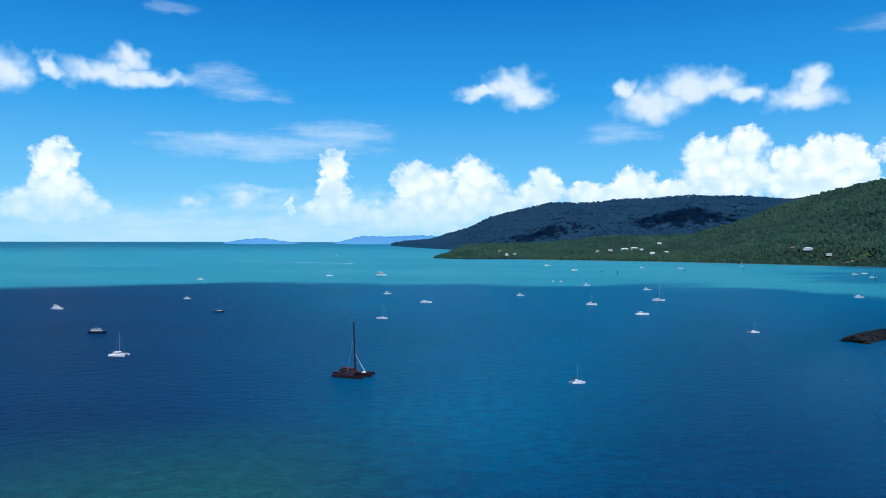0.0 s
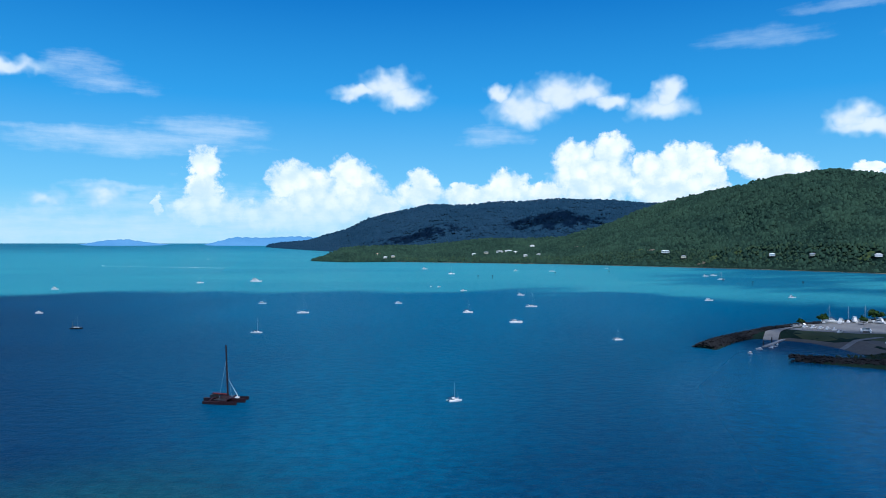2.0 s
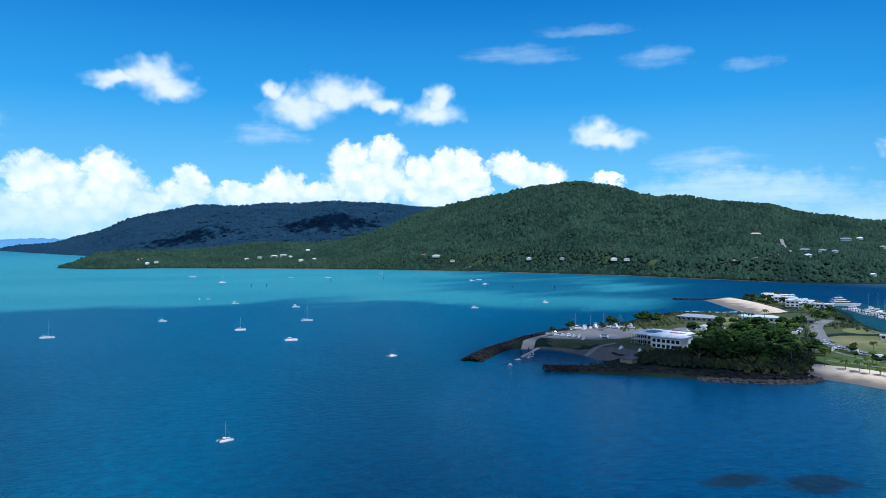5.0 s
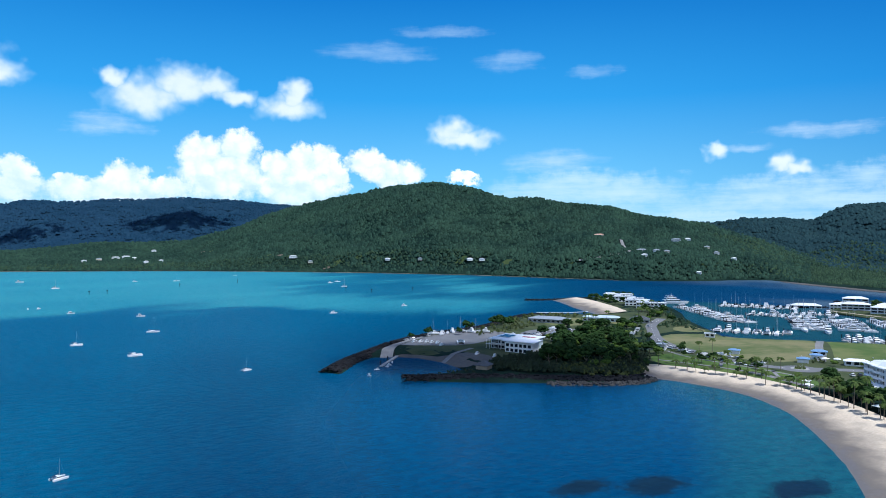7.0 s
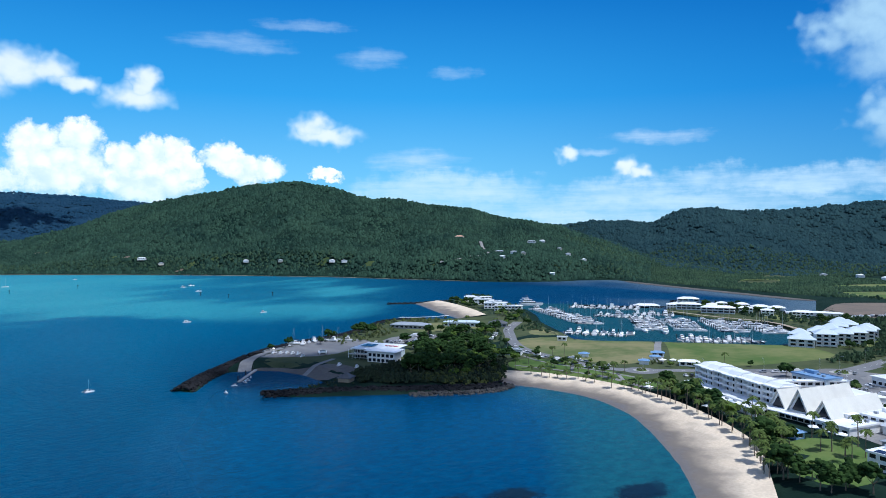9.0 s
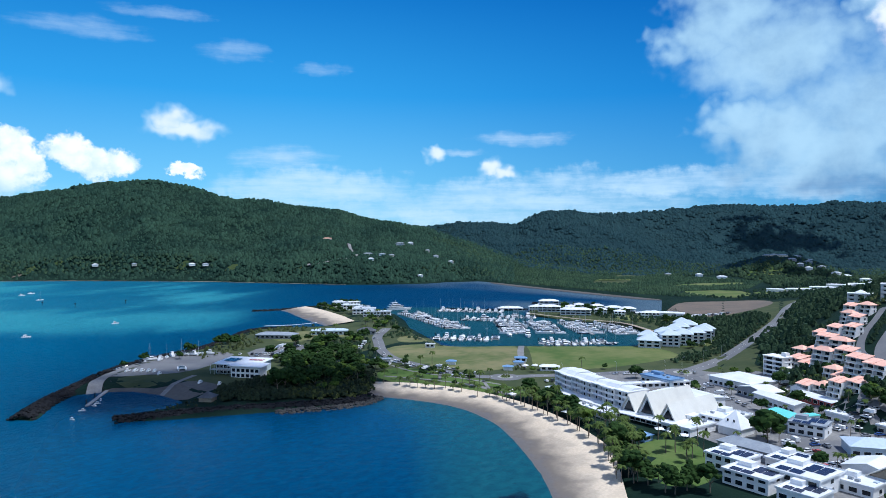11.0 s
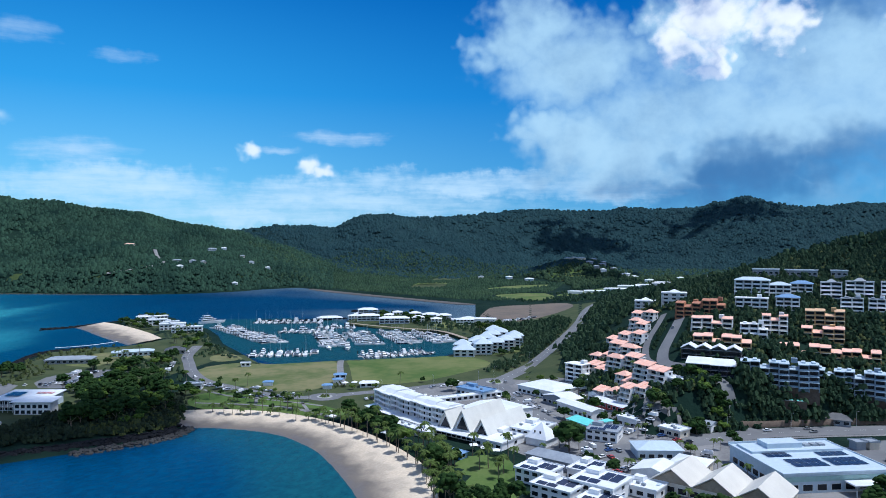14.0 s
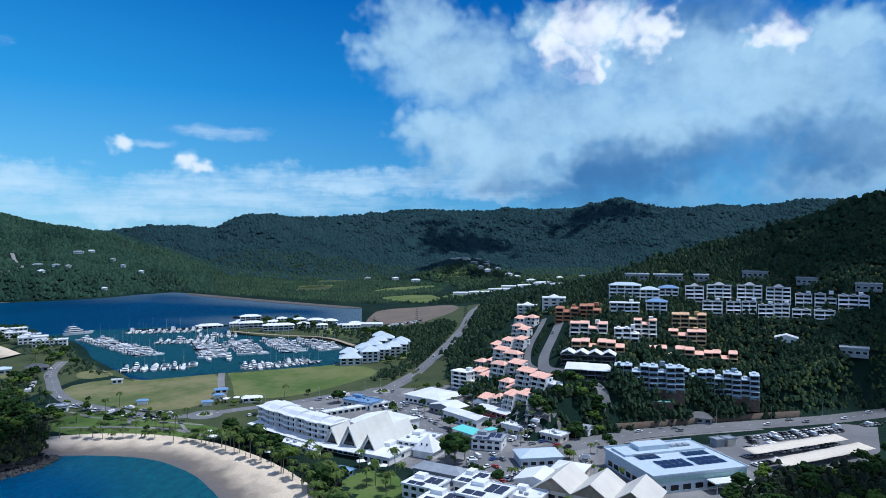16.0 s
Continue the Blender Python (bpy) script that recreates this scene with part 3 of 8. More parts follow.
BEACH_WATER = [(60, 25), (130, 60), (175, 84), (213, 107), (237, 126), (263, 150), (287, 174), (297, 188), (307, 208), (309, 228),
               (306, 248), (300, 264), (300, 282)]
BEACH_UPPER = [(60, -10), (140, 38), (190, 66), (227, 86), (276, 110), (291, 124), (309, 146), (328, 177), (337, 205), (340, 231),
               (336, 258), (328, 276), (318, 290)]
BASIN = [(479, 330), (513, 289), (541, 248), (566, 215), (616, 213), (667, 235), (700, 285), (715, 350), (722, 399), (780, 432),
         (743, 540), (668, 592), (640, 525), (600, 480), (555, 440), (520, 395)]
make_land()
make_sea()


def loft(name, low, high, z_low, z_high, mat, steps=8, sag=0.0):
    """A strip between two lines with equally many points, smoothed along its length."""
    def line(points):
        p = np.array(points, float)
        t, u = np.arange(len(p)), np.linspace(0, len(p) - 1, len(p) * 6)
        soft = np.stack([np.interp(u, t, p[:, k]) for k in (0, 1)], 1)
        for _ in range(10):
            soft[1:-1] = (soft[:-2] + 2 * soft[1:-1] + soft[2:]) / 4
        return soft
    a, b = line(low), line(high)
    s = np.linspace(0, 1, steps)[:, None, None]
    xy = a[None] * (1 - s) + b[None] * s
    z = z_low + (z_high - z_low) * s[:, :, 0] ** 0.8 * np.ones(len(a)) + 0.06 * waves(xy[..., 0], xy[..., 1], 18, 2)
    return grid_mesh(name, xy[..., 0], xy[..., 1], z, [mat], wrap=False)


tagged(new("beach", loft("beach", BEACH_WATER, BEACH_UPPER, -0.5, 3.15, SAND, 12)), "pale curved sandy beach, damp at the water's edge", "beach", kind="structure")

# ---- more materials ----
def glossy(name, base, rough=0.25, metal=0.0, spec=0.5, other=None, scale=0.6):
    return material(name, base, other or tuple(c * 0.86 for c in base), scale, rough, metal, spec=spec)


WHITE = glossy("white_paint", (0.78, 0.79, 0.80), 0.6)
WHITE_ROOF = material("white_metal_roof", (0.76, 0.78, 0.80), (0.62, 0.65, 0.68), 0.15, 0.45, bump=0.02, fine=12)
CREAM = glossy("cream_plaster", (0.66, 0.60, 0.50), 0.8)
OCHRE = glossy("ochre_plaster", (0.56, 0.36, 0.17), 0.8)
OCHRE_ROOF = glossy("ochre_roof_deck", (0.62, 0.40, 0.24), 0.8)
TERRA = glossy("terracotta_plaster", (0.40, 0.17, 0.10), 0.8)
CREAM_ROOF = material("cream_metal_roof", (0.60, 0.58, 0.52), (0.52, 0.50, 0.45), 0.15, 0.5, bump=0.02, fine=12)
PALE_ROOF = material("pale_shingle_roof", (0.60, 0.60, 0.56), (0.52, 0.52, 0.49), 0.2, 0.8, bump=0.03, fine=10)
TILE = material("orange_roof_tile", (0.74, 0.38, 0.28), (0.80, 0.50, 0.40), 0.3, 0.8, bump=0.05, fine=10)
CONCRETE = material("concrete", (0.36, 0.36, 0.35), (0.27, 0.27, 0.27), 0.12, 0.9, bump=0.03, fine=10)
SLATE_WALL = glossy("grey_plaster", (0.26, 0.28, 0.31), 0.7)
PALE_BLUE = glossy("pale_blue_cladding", (0.48, 0.58, 0.66), 0.5)
BLUE_GREY = glossy("blue_grey_plaster", (0.20, 0.27, 0.34), 0.7)
QUAY_ROOF = material("pale_blue_metal_roof", (0.50, 0.58, 0.65), (0.42, 0.50, 0.57), 0.15, 0.5, bump=0.02, fine=12)
BLUE_ROOF = glossy("blue_metal_roof", (0.16, 0.29, 0.48), 0.4)
GREY_ROOF = material("grey_metal_roof", (0.30, 0.34, 0.38), (0.22, 0.25, 0.29), 0.2, 0.5, bump=0.02)
DARK_ROOF = material("dark_roof", (0.050, 0.055, 0.065), (0.085, 0.09, 0.10), 0.3, 0.6, bump=0.03)
TEAL_PALE = glossy("pale_green_cladding", (0.34, 0.52, 0.50), 0.5)
TEAL = glossy("teal_roof", (0.16, 0.66, 0.60), 0.4)
RED = glossy("red_paint", (0.42, 0.04, 0.04), 0.4)
CRIMSON = glossy("crimson_canvas", (0.10, 0.008, 0.014), 0.8)
MAROON = glossy("maroon_paint", (0.020, 0.0035, 0.006), 0.5)
NAVY = glossy("navy_paint", (0.010, 0.016, 0.045), 0.3)
BLACK = glossy("black_paint", (0.014, 0.014, 0.016), 0.35)
SILVER = glossy("silver_paint", (0.45, 0.46, 0.48), 0.3, 0.5)
BLUE_CAR = glossy("blue_paint", (0.04, 0.10, 0.30), 0.3)
RUBBER = glossy("rubber", (0.02, 0.02, 0.02), 0.8)
GLASS = glossy("dark_glass", (0.010, 0.016, 0.024), 0.2, 0.0, 0.35)
PALE_GLASS = glossy("pale_blue_balcony_glass", (0.26, 0.36, 0.44), 0.15)
PANEL = glossy("solar_panel", (0.012, 0.020, 0.050), 0.15, 0.0, 0.7)
METAL = glossy("aluminium", (0.60, 0.62, 0.64), 0.35, 0.8)
WOOD = material("weathered_timber", (0.24, 0.19, 0.14), (0.34, 0.28, 0.21), 0.6, 0.85)
ASPHALT = material("asphalt", (0.110, 0.115, 0.124), (0.155, 0.160, 0.168), 0.05, 0.9, bump=0.02, fine=16, space="World")
PAVING = material("pale_paving", (0.22, 0.22, 0.22), (0.13, 0.13, 0.132), 0.06, 0.9, bump=0.02, fine=12, space="World")
LINE_PAINT = glossy("road_line_paint", (0.72, 0.72, 0.70), 0.7)
LAWN = material("lawn", (0.058, 0.112, 0.024), (0.105, 0.150, 0.045), 0.05, 0.95, bump=0.05, fine=14, spec=0.15, space="World")
DARK_LAWN = material("rough_grass", (0.034, 0.052, 0.022), (0.066, 0.080, 0.036), 0.06, 0.95, bump=0.05, fine=14, spec=0.15, space="World")
DRY_LAWN = material("dry_field_grass", (0.075, 0.106, 0.036), (0.180, 0.170, 0.085), 0.022, 0.95, bump=0.05, fine=7, spread=0.75, spec=0.15, space="World")
GREEN_LAWN = material("field_grass", (0.060, 0.105, 0.026), (0.140, 0.155, 0.060), 0.022, 0.95, bump=0.05, fine=7, spread=0.85, spec=0.15, space="World")
HILL_GRASS = material("hill_grass", (0.034, 0.060, 0.022), (0.070, 0.095, 0.036), 0.05, 0.95, bump=0.1, fine=12, spec=0.1, space="World")
EARTH = material("bare_earth", (0.15, 0.115, 0.085), (0.095, 0.08, 0.065), 0.03, 0.95, bump=0.1, fine=14, space="World")
EARTH_PALE = material("pale_strand", (0.30, 0.27, 0.22), (0.18, 0.16, 0.13), 0.03, 0.95, bump=0.1, fine=14, space="World")
MUD = material("grey_mud", (0.098, 0.086, 0.074), (0.058, 0.052, 0.047), 0.03, 0.85, bump=0.1, fine=14, space="World")
BARK = material("bark", (0.13, 0.10, 0.075), (0.21, 0.17, 0.13), 1.2, 0.95, bump=0.05)
LEAF = material("tree_leaves", (0.007, 0.021, 0.007), (0.027, 0.053, 0.014), 0.25, 0.95, bump=0.25, fine=9, island=0.3, spec=0.06)
LEAF_LIGHT = material("light_tree_leaves", (0.030, 0.062, 0.010), (0.075, 0.115, 0.024), 0.25, 0.95, bump=0.25, fine=9, island=0.35, spec=0.06)
PALM_LEAF = material("palm_leaves", (0.024, 0.048, 0.010), (0.065, 0.095, 0.022), 0.5, 0.8, island=0.5, spec=0.15)
CLOUD = material("cloud_vapour", (0.85, 0.87, 0.9), (0.75, 0.78, 0.82), 0.004, 1.0, spec=0.0)
SHELF_ROCK = material("grey_shore_rock", (0.030, 0.031, 0.032), (0.060, 0.059, 0.057), 0.3, 0.9, bump=0.15, island=0.3, spec=0.1, space="World")
MANGROVE_DRY = material("olive_mangrove_leaves", (0.022, 0.034, 0.010), (0.058, 0.070, 0.022), 0.06, 0.85, bump=0.3, fine=20, island=0.4, spec=0.15, space="World")
WALL_STONE = material("wall_stone", (0.085, 0.060, 0.045), (0.14, 0.105, 0.08), 0.6, 0.9, bump=0.1, space="World")
MANGROVE = material("dark_mangrove_leaves", (0.008, 0.017, 0.010), (0.024, 0.036, 0.018), 0.08, 0.85, bump=0.3, fine=20, island=0.35, spec=0.15, space="World")
SCRUB = material("mangrove_leaves", (0.020, 0.034, 0.012), (0.048, 0.062, 0.022), 0.05, 0.85, bump=0.3, fine=20, island=0.5, spec=0.15, space="World")
VALLEY_LEAF = material("valley_leaves", (0.011, 0.030, 0.020), (0.030, 0.056, 0.030), 0.012, 0.9, bump=0.5, fine=30, island=0.35, spec=0.08, space="World")
HILL_LEAF = material("hillside_leaves", (0.010, 0.025, 0.016), (0.032, 0.056, 0.029), 0.03, 0.9, bump=0.8, fine=40, island=0.3, spec=0.06, space="World")
FOAM = glossy("foam", (0.72, 0.76, 0.78), 0.8)


# ---- making of parts ----
def empty(name, x, y, z, turn=0.0):
    ob = new(name)
    ob.empty_display_size = 0.5
    ob.matrix_basis = pose(x, y, z, 0, 0, turn)
    return ob


def part(name, bm, mat, parent, label=""):
    me = bpy.data.meshes.new(name)
    bm.to_mesh(me)
    bm.free()
    for m in (mat if isinstance(mat, (list, tuple)) else [mat]):
        me.materials.append(m)
    ob = new(name, me)
    ob.parent = parent
    return tagged(ob, label)


def piece(name, me, parent, x=0, y=0, z=0, turn=0.0):
    """One more object on a mesh that alike pieces share."""
    ob = new(name, me)
    ob.parent = parent
    ob.matrix_basis = pose(x, y, z, 0, 0, turn)
    return ob


def box(bm, x0, x1, y0, y1, z0, z1, mat=0):
    v = [bm.verts.new((x, y, z)) for z in (z0, z1) for x, y in ((x0, y0), (x1, y0), (x1, y1), (x0, y1))]
    for f in ((3, 2, 1, 0), (4, 5, 6, 7), (0, 1, 5, 4), (1, 2, 6, 5), (2, 3, 7, 6), (3, 0, 4, 7)):
        bm.faces.new([v[i] for i in f]).material_index = mat
    return v


def boxes(*rows):
    bm = bmesh.new()
    for row in rows:
        box(bm, *row)
    return bm


SHARED, FOOT = {}, []


def box_mesh(name, w, d, h, mats):
    """A shared box standing on its middle, with softened edges."""
    key = (name, round(w, 1), round(d, 2), round(h, 1), mats[0].name)
    if key not in SHARED:
        bm = boxes((-w / 2, w / 2, -d / 2, d / 2, 0, h))
        if min(w, d, h) > 0.25:
            bmesh.ops.bevel(bm, geom=list(bm.edges), offset=0.04, segments=1, affect="EDGES")
        me = bpy.data.meshes.new(name)
        bm.to_mesh(me)
        bm.free()
        for m in mats:
            me.materials.append(m)
        SHARED[key] = me
    return SHARED[key]


def window_mesh(w, h, frame_mat=None):
    """A framed window: a shallow box whose front is set back as glass."""
    key = ("window", round(w, 1), round(h, 1), (frame_mat or WHITE).name)
    if key not in SHARED:
        bm = bmesh.new()
        f = 0.08
        outer = [bm.verts.new((x, -0.10, z)) for x, z in ((-w / 2 - f, -f), (w / 2 + f, -f), (w / 2 + f, h + f), (-w / 2 - f, h + f))]
        rim = [bm.verts.new((x, -0.10, z)) for x, z in ((-w / 2, 0), (w / 2, 0), (w / 2, h), (-w / 2, h))]
        glass = [bm.verts.new((v.co.x, -0.02, v.co.z)) for v in rim]
        back = [bm.verts.new((v.co.x, 0.05, v.co.z)) for v in outer]
        for i in range(4):
            k = (i + 1) % 4
            for q in ((outer[i], outer[k], rim[k], rim[i]), (rim[i], rim[k], glass[k], glass[i]), (back[i], back[k], outer[k], outer[i])):
                bm.faces.new(q).material_index = 1
        bm.faces.new(glass).material_index = 0
        me = bpy.data.meshes.new("window")
        bm.to_mesh(me)
        bm.free()
        me.materials.append(GLASS)
        me.materials.append(frame_mat or WHITE)
        SHARED[key] = me
    return SHARED[key]


def prism(bm, x0, x1, y0, y1, z0, z1, thick=0.25, over=0.6):
    """A gable roof with its ridge along y."""
    xm = (x0 + x1) / 2
    slope = (z1 - z0) / (xm - x0)
    lo = z0 - over * slope
    a, b = y0 - over, y1 + over
    outer = [(x0 - over, lo), (xm, z1), (x1 + over, lo)]
    inner = [(x, z + thick) for x, z in outer]
    ring = outer + inner[::-1]
    va = [bm.verts.new((x, a, z)) for x, z in ring]
    vb = [bm.verts.new((x, b, z)) for x, z in ring]
    n = len(ring)
    for i in range(n):
        bm.faces.new((va[i], va[(i + 1) % n], vb[(i + 1) % n], vb[i]))
    for ends in (va, vb):
        bm.faces.new((ends[0], ends[1], ends[4], ends[5]))
        bm.faces.new((ends[1], ends[2], ends[3], ends[4]))
    bmesh.ops.recalc_face_normals(bm, faces=bm.faces)


def hip(bm, x0, x1, y0, y1, z0, z1, over=0.7, thick=0.2):
    x0, x1, y0, y1 = x0 - over, x1 + over, y0 - over, y1 + over
    half = min(x1 - x0, y1 - y0) / 2
    if x1 - x0 > y1 - y0:
        r = [(x0 + half, (y0 + y1) / 2), (x1 - half, (y0 + y1) / 2)]
    else:
        r = [((x0 + x1) / 2, y0 + half), ((x0 + x1) / 2, y1 - half)]
    base = [bm.verts.new((x, y, z)) for z in (z0, z0 + thick) for x, y in ((x0, y0), (x1, y0), (x1, y1), (x0, y1))]
    t = [bm.verts.new((x, y, z1)) for x, y in r]
    bm.faces.new(base[3::-1])
    for i in range(4):
        bm.faces.new((base[i], base[(i + 1) % 4], base[4 + (i + 1) % 4], base[4 + i]))
    b = base[4:]
    if x1 - x0 > y1 - y0:
        faces = ((b[0], b[1], t[1], t[0]), (b[1], b[2], t[1]), (b[2], b[3], t[0], t[1]), (b[3], b[0], t[0]))
    else:
        faces = ((b[0], b[1], t[0]), (b[1], b[2], t[1], t[0]), (b[2], b[3], t[1]), (b[3], b[0], t[0], t[1]))
    for f in faces:
        bm.faces.new(f)
    bmesh.ops.recalc_face_normals(bm, faces=bm.faces)


def level(x, y):
    return float(height(np.array([float(x)]), np.array([float(y)]))[0])


def lowest(x, y, turn, w, d):
    """The lowest ground under a footprint, which is noted so that no tree stands in it."""
    FOOT.append((x, y, turn, w, d))
    a = radians(turn)
    c, s = math.cos(a), math.sin(a)
    px = np.array([x + u * w / 2 * c - v * d / 2 * s for u in (-1, 0, 1) for v in (-1, 0, 1)])
    py = np.array([y + u * w / 2 * s + v * d / 2 * c for u in (-1, 0, 1) for v in (-1, 0, 1)])
    return float(height(px, py).min())


# ---- buildings ----
def welded(bm):
    bmesh.ops.remove_doubles(bm, verts=bm.verts[:], dist=0.001)
    return bm


def storeys(home, w, d, floors, fh, wall, slab, rail, bays, x=0.0, y=0.0, z=0.0, turn=0.0, deep=1.8, glazed=0.82, plinth=0.0, step=0.0, jog=0.0, tops=None):
    """A block of flats: a ribbed core behind slabs, glazing and balcony fronts. Its face looks along -y, may step back as it rises,
    and every second bay may stand back; tops gives the storeys of each bay."""
    m = pose(x, y, z, 0, 0, turn)
    tops = tops or [floors] * bays

    def put(ob):
        ob.matrix_basis = m @ ob.matrix_basis
        return ob

    def front(k, b):
        return -d / 2 + k * step + (jog if b % 2 else 0.0)
    bw = w / bays
    bm = bmesh.new()
    for b in range(bays):
        u0, u1 = -w / 2 + b * bw, -w / 2 + (b + 1) * bw
        for k in range(tops[b]):
            box(bm, u0, u1, front(k, b) + deep, d / 2, k * fh - (min(plinth, 2.0) if k == 0 else 0), (k + 1) * fh)
    put(part("wall", welded(bm), wall, home))
    for b in range(bays + 1):
        near = [c for c in (b - 1, b) if 0 <= c < bays]
        u = -w / 2 + b * bw
        high = max(tops[c] for c in near)
        fronts = [min(front(k, c) for c in near) for k in range(high)]
        bm = bmesh.new()
        for k in range(high):
            box(bm, u - 0.17, u + 0.17, fronts[k] - 0.02, fronts[-1] + deep + jog, k * fh - (min(plinth, 2.0) if k == 0 else 0), (k + 1) * fh)
        put(part("party_wall", welded(bm), wall, home))
    if plinth > 3:
        put(part("podium", boxes((-w / 2 - 0.5, w / 2 + 0.5, -d / 2 + deep + jog - 1.0, d / 2, -plinth - 4, -0.3)), WALL_STONE, home))
    pane = window_mesh(bw * glazed, fh * 0.74 if glazed > 0.55 else fh * 0.6, wall)
    rail_me = box_mesh("balcony", bw * 0.92, 0.12, 0.8, [rail])
    side = window_mesh(1.3, 1.3, SILVER)
    for k in range(floors + 1):
        bm = bmesh.new()
        for b in range(bays):
            if k <= tops[b]:
                u0, u1 = -w / 2 + b * bw - (0.15 if b == 0 else 0), -w / 2 + (b + 1) * bw + (0.15 if b == bays - 1 else 0)
                box(bm, u0, u1, front(max(0, k - 1), b) - 0.12, d / 2 + 0.1, k * fh - 0.14, k * fh + 0.14)
        put(part("slab", welded(bm), slab, home))
    for k in range(floors):
        for b in range(bays):
            if k >= tops[b]:
                continue
            u, f = -w / 2 + (b + 0.5) * bw, front(k, b)
            put(piece("window", pane, home, u, f + deep, k * fh + 0.25))
            if k or plinth:
                put(piece("balcony", rail_me, home, u, f + 0.06, k * fh + 0.14))
        put(piece("window", side, home, w / 2 + 0.02, 0.22 * d, k * fh + 0.95, 90)) if k < tops[-1] else None
        if k == 1 and k < tops[0]:
            put(piece("window", side, home, -w / 2 - 0.02, 0.22 * d, k * fh + 0.95, -90))


def flats(name, label, x, y, turn, w, d, floors, wall, slab, rail, roof="flat", roof_mat=None, fh=3.0, group="", bays=None, base=None, step=0.0, glazed=0.82, jog=0.0, cut=0, deep=1.8):
    z = lowest(x, y, turn, w, d)
    z = z if base is None else base
    home = empty(name, x, y, z, turn)
    tagged(home, label, "apartment block", group)
    bays = bays or max(2, round(w / 5.6))
    tops = [floors - (1 if cut and (b + cut) % 3 == 0 and floors > 1 else 0) for b in range(bays)]
    storeys(home, w, d, floors, fh, wall, slab, rail, bays, z=1.0, plinth=2.0 if base is None else 5.0, step=step, deep=deep, glazed=glazed, jog=jog, tops=tops)
    d0 = -d / 2 + (floors - 1) * step
    top = floors * fh + 1.0
    mat = roof_mat or slab
    bm = bmesh.new()
    if roof == "flat":
        box(bm, -w / 2 - 0.6, w / 2 + 0.6, d0 - 0.7, d / 2 + 0.5, top + 0.15, top + 0.5)
    elif roof in ("hip", "tall_hip"):
        hip(bm, -w / 2, w / 2, d0, d / 2, top + 0.15, top + (2.6 if roof == "hip" else 4.4), 0.7 if roof == "hip" else 1.3)
    elif roof == "cap":
        box(bm, -w / 2 - 0.4, w / 2 + 0.4, d0, d / 2 + 0.4, top + 0.15, top + 0.45)
        hip(bm, -w / 5, w / 5, d0 * 0.5, d / 3, top + 0.5, top + 3.0)
    elif roof == "gable":
        n = max(1, round(w / 9))
        for k in range(n):
            prism(bm, -w / 2 + k * w / n, -w / 2 + (k + 1) * w / n, d0, d / 2, top + 0.5, top + 2.7, over=0.35)
    elif roof == "tiers":
        bw = w / bays
        for b in range(bays):
            f = -d / 2 + (tops[b] - 1) * step + (jog if b % 2 else 0)
            t = tops[b] * fh + 1.0
            u = -w / 2 + b * bw
            vs = box(bm, u - 0.25, u + bw + 0.25, f - 0.7, f + (d / 2 - f) * 0.62, t + 0.16 + 0.01 * b, t + 0.42 + 0.01 * b)
            for v in vs:
                if v.co.y > f:
                    v.co.z += 1.1
            box(bm, u + 0.1, u + bw - 0.1, f + (d / 2 - f) * 0.55, d / 2 + 0.2, t + 0.15, t + 0.7 + 0.8 * (b % 2))
    elif roof == "slope":
        for k in range(2):
            u = k * w / 2 - w / 2
            vs = box(bm, u - 0.3, u + w / 2 - 0.2, d0 - 0.6, d / 2 + 0.3, top + 0.15 - 0.25 * k, top + 0.45 - 0.25 * k)
            for v in vs:
                if v.co.y > 0:
                    v.co.z += 1.8
    elif roof == "deck":
        bw = w / bays
        for b in range(bays):
            f = -d / 2 + (tops[b] - 1) * step + (jog if b % 2 else 0)
            t = tops[b] * fh + 1.0
            u = -w / 2 + b * bw
            box(bm, u - 0.3, u + bw + 0.3, f - 1.0, d / 2 + 0.4, t + 0.16 + 0.012 * b, t + 0.42 + 0.012 * b)
            box(bm, u + bw * 0.3, u + bw * 0.7, 0.5, d / 2 - 1.0, t + 0.42, t + 1.3)
    part("roof", bm, mat, home)
    if floors > 2 and roof in ("flat", "deck", "tiers"):
        part("stair_tower", boxes((w * 0.16, w * 0.16 + 3.0, d / 2 - 4.0, d / 2 - 0.4, top + 0.1, top + 2.6)), wall, home)
    return home


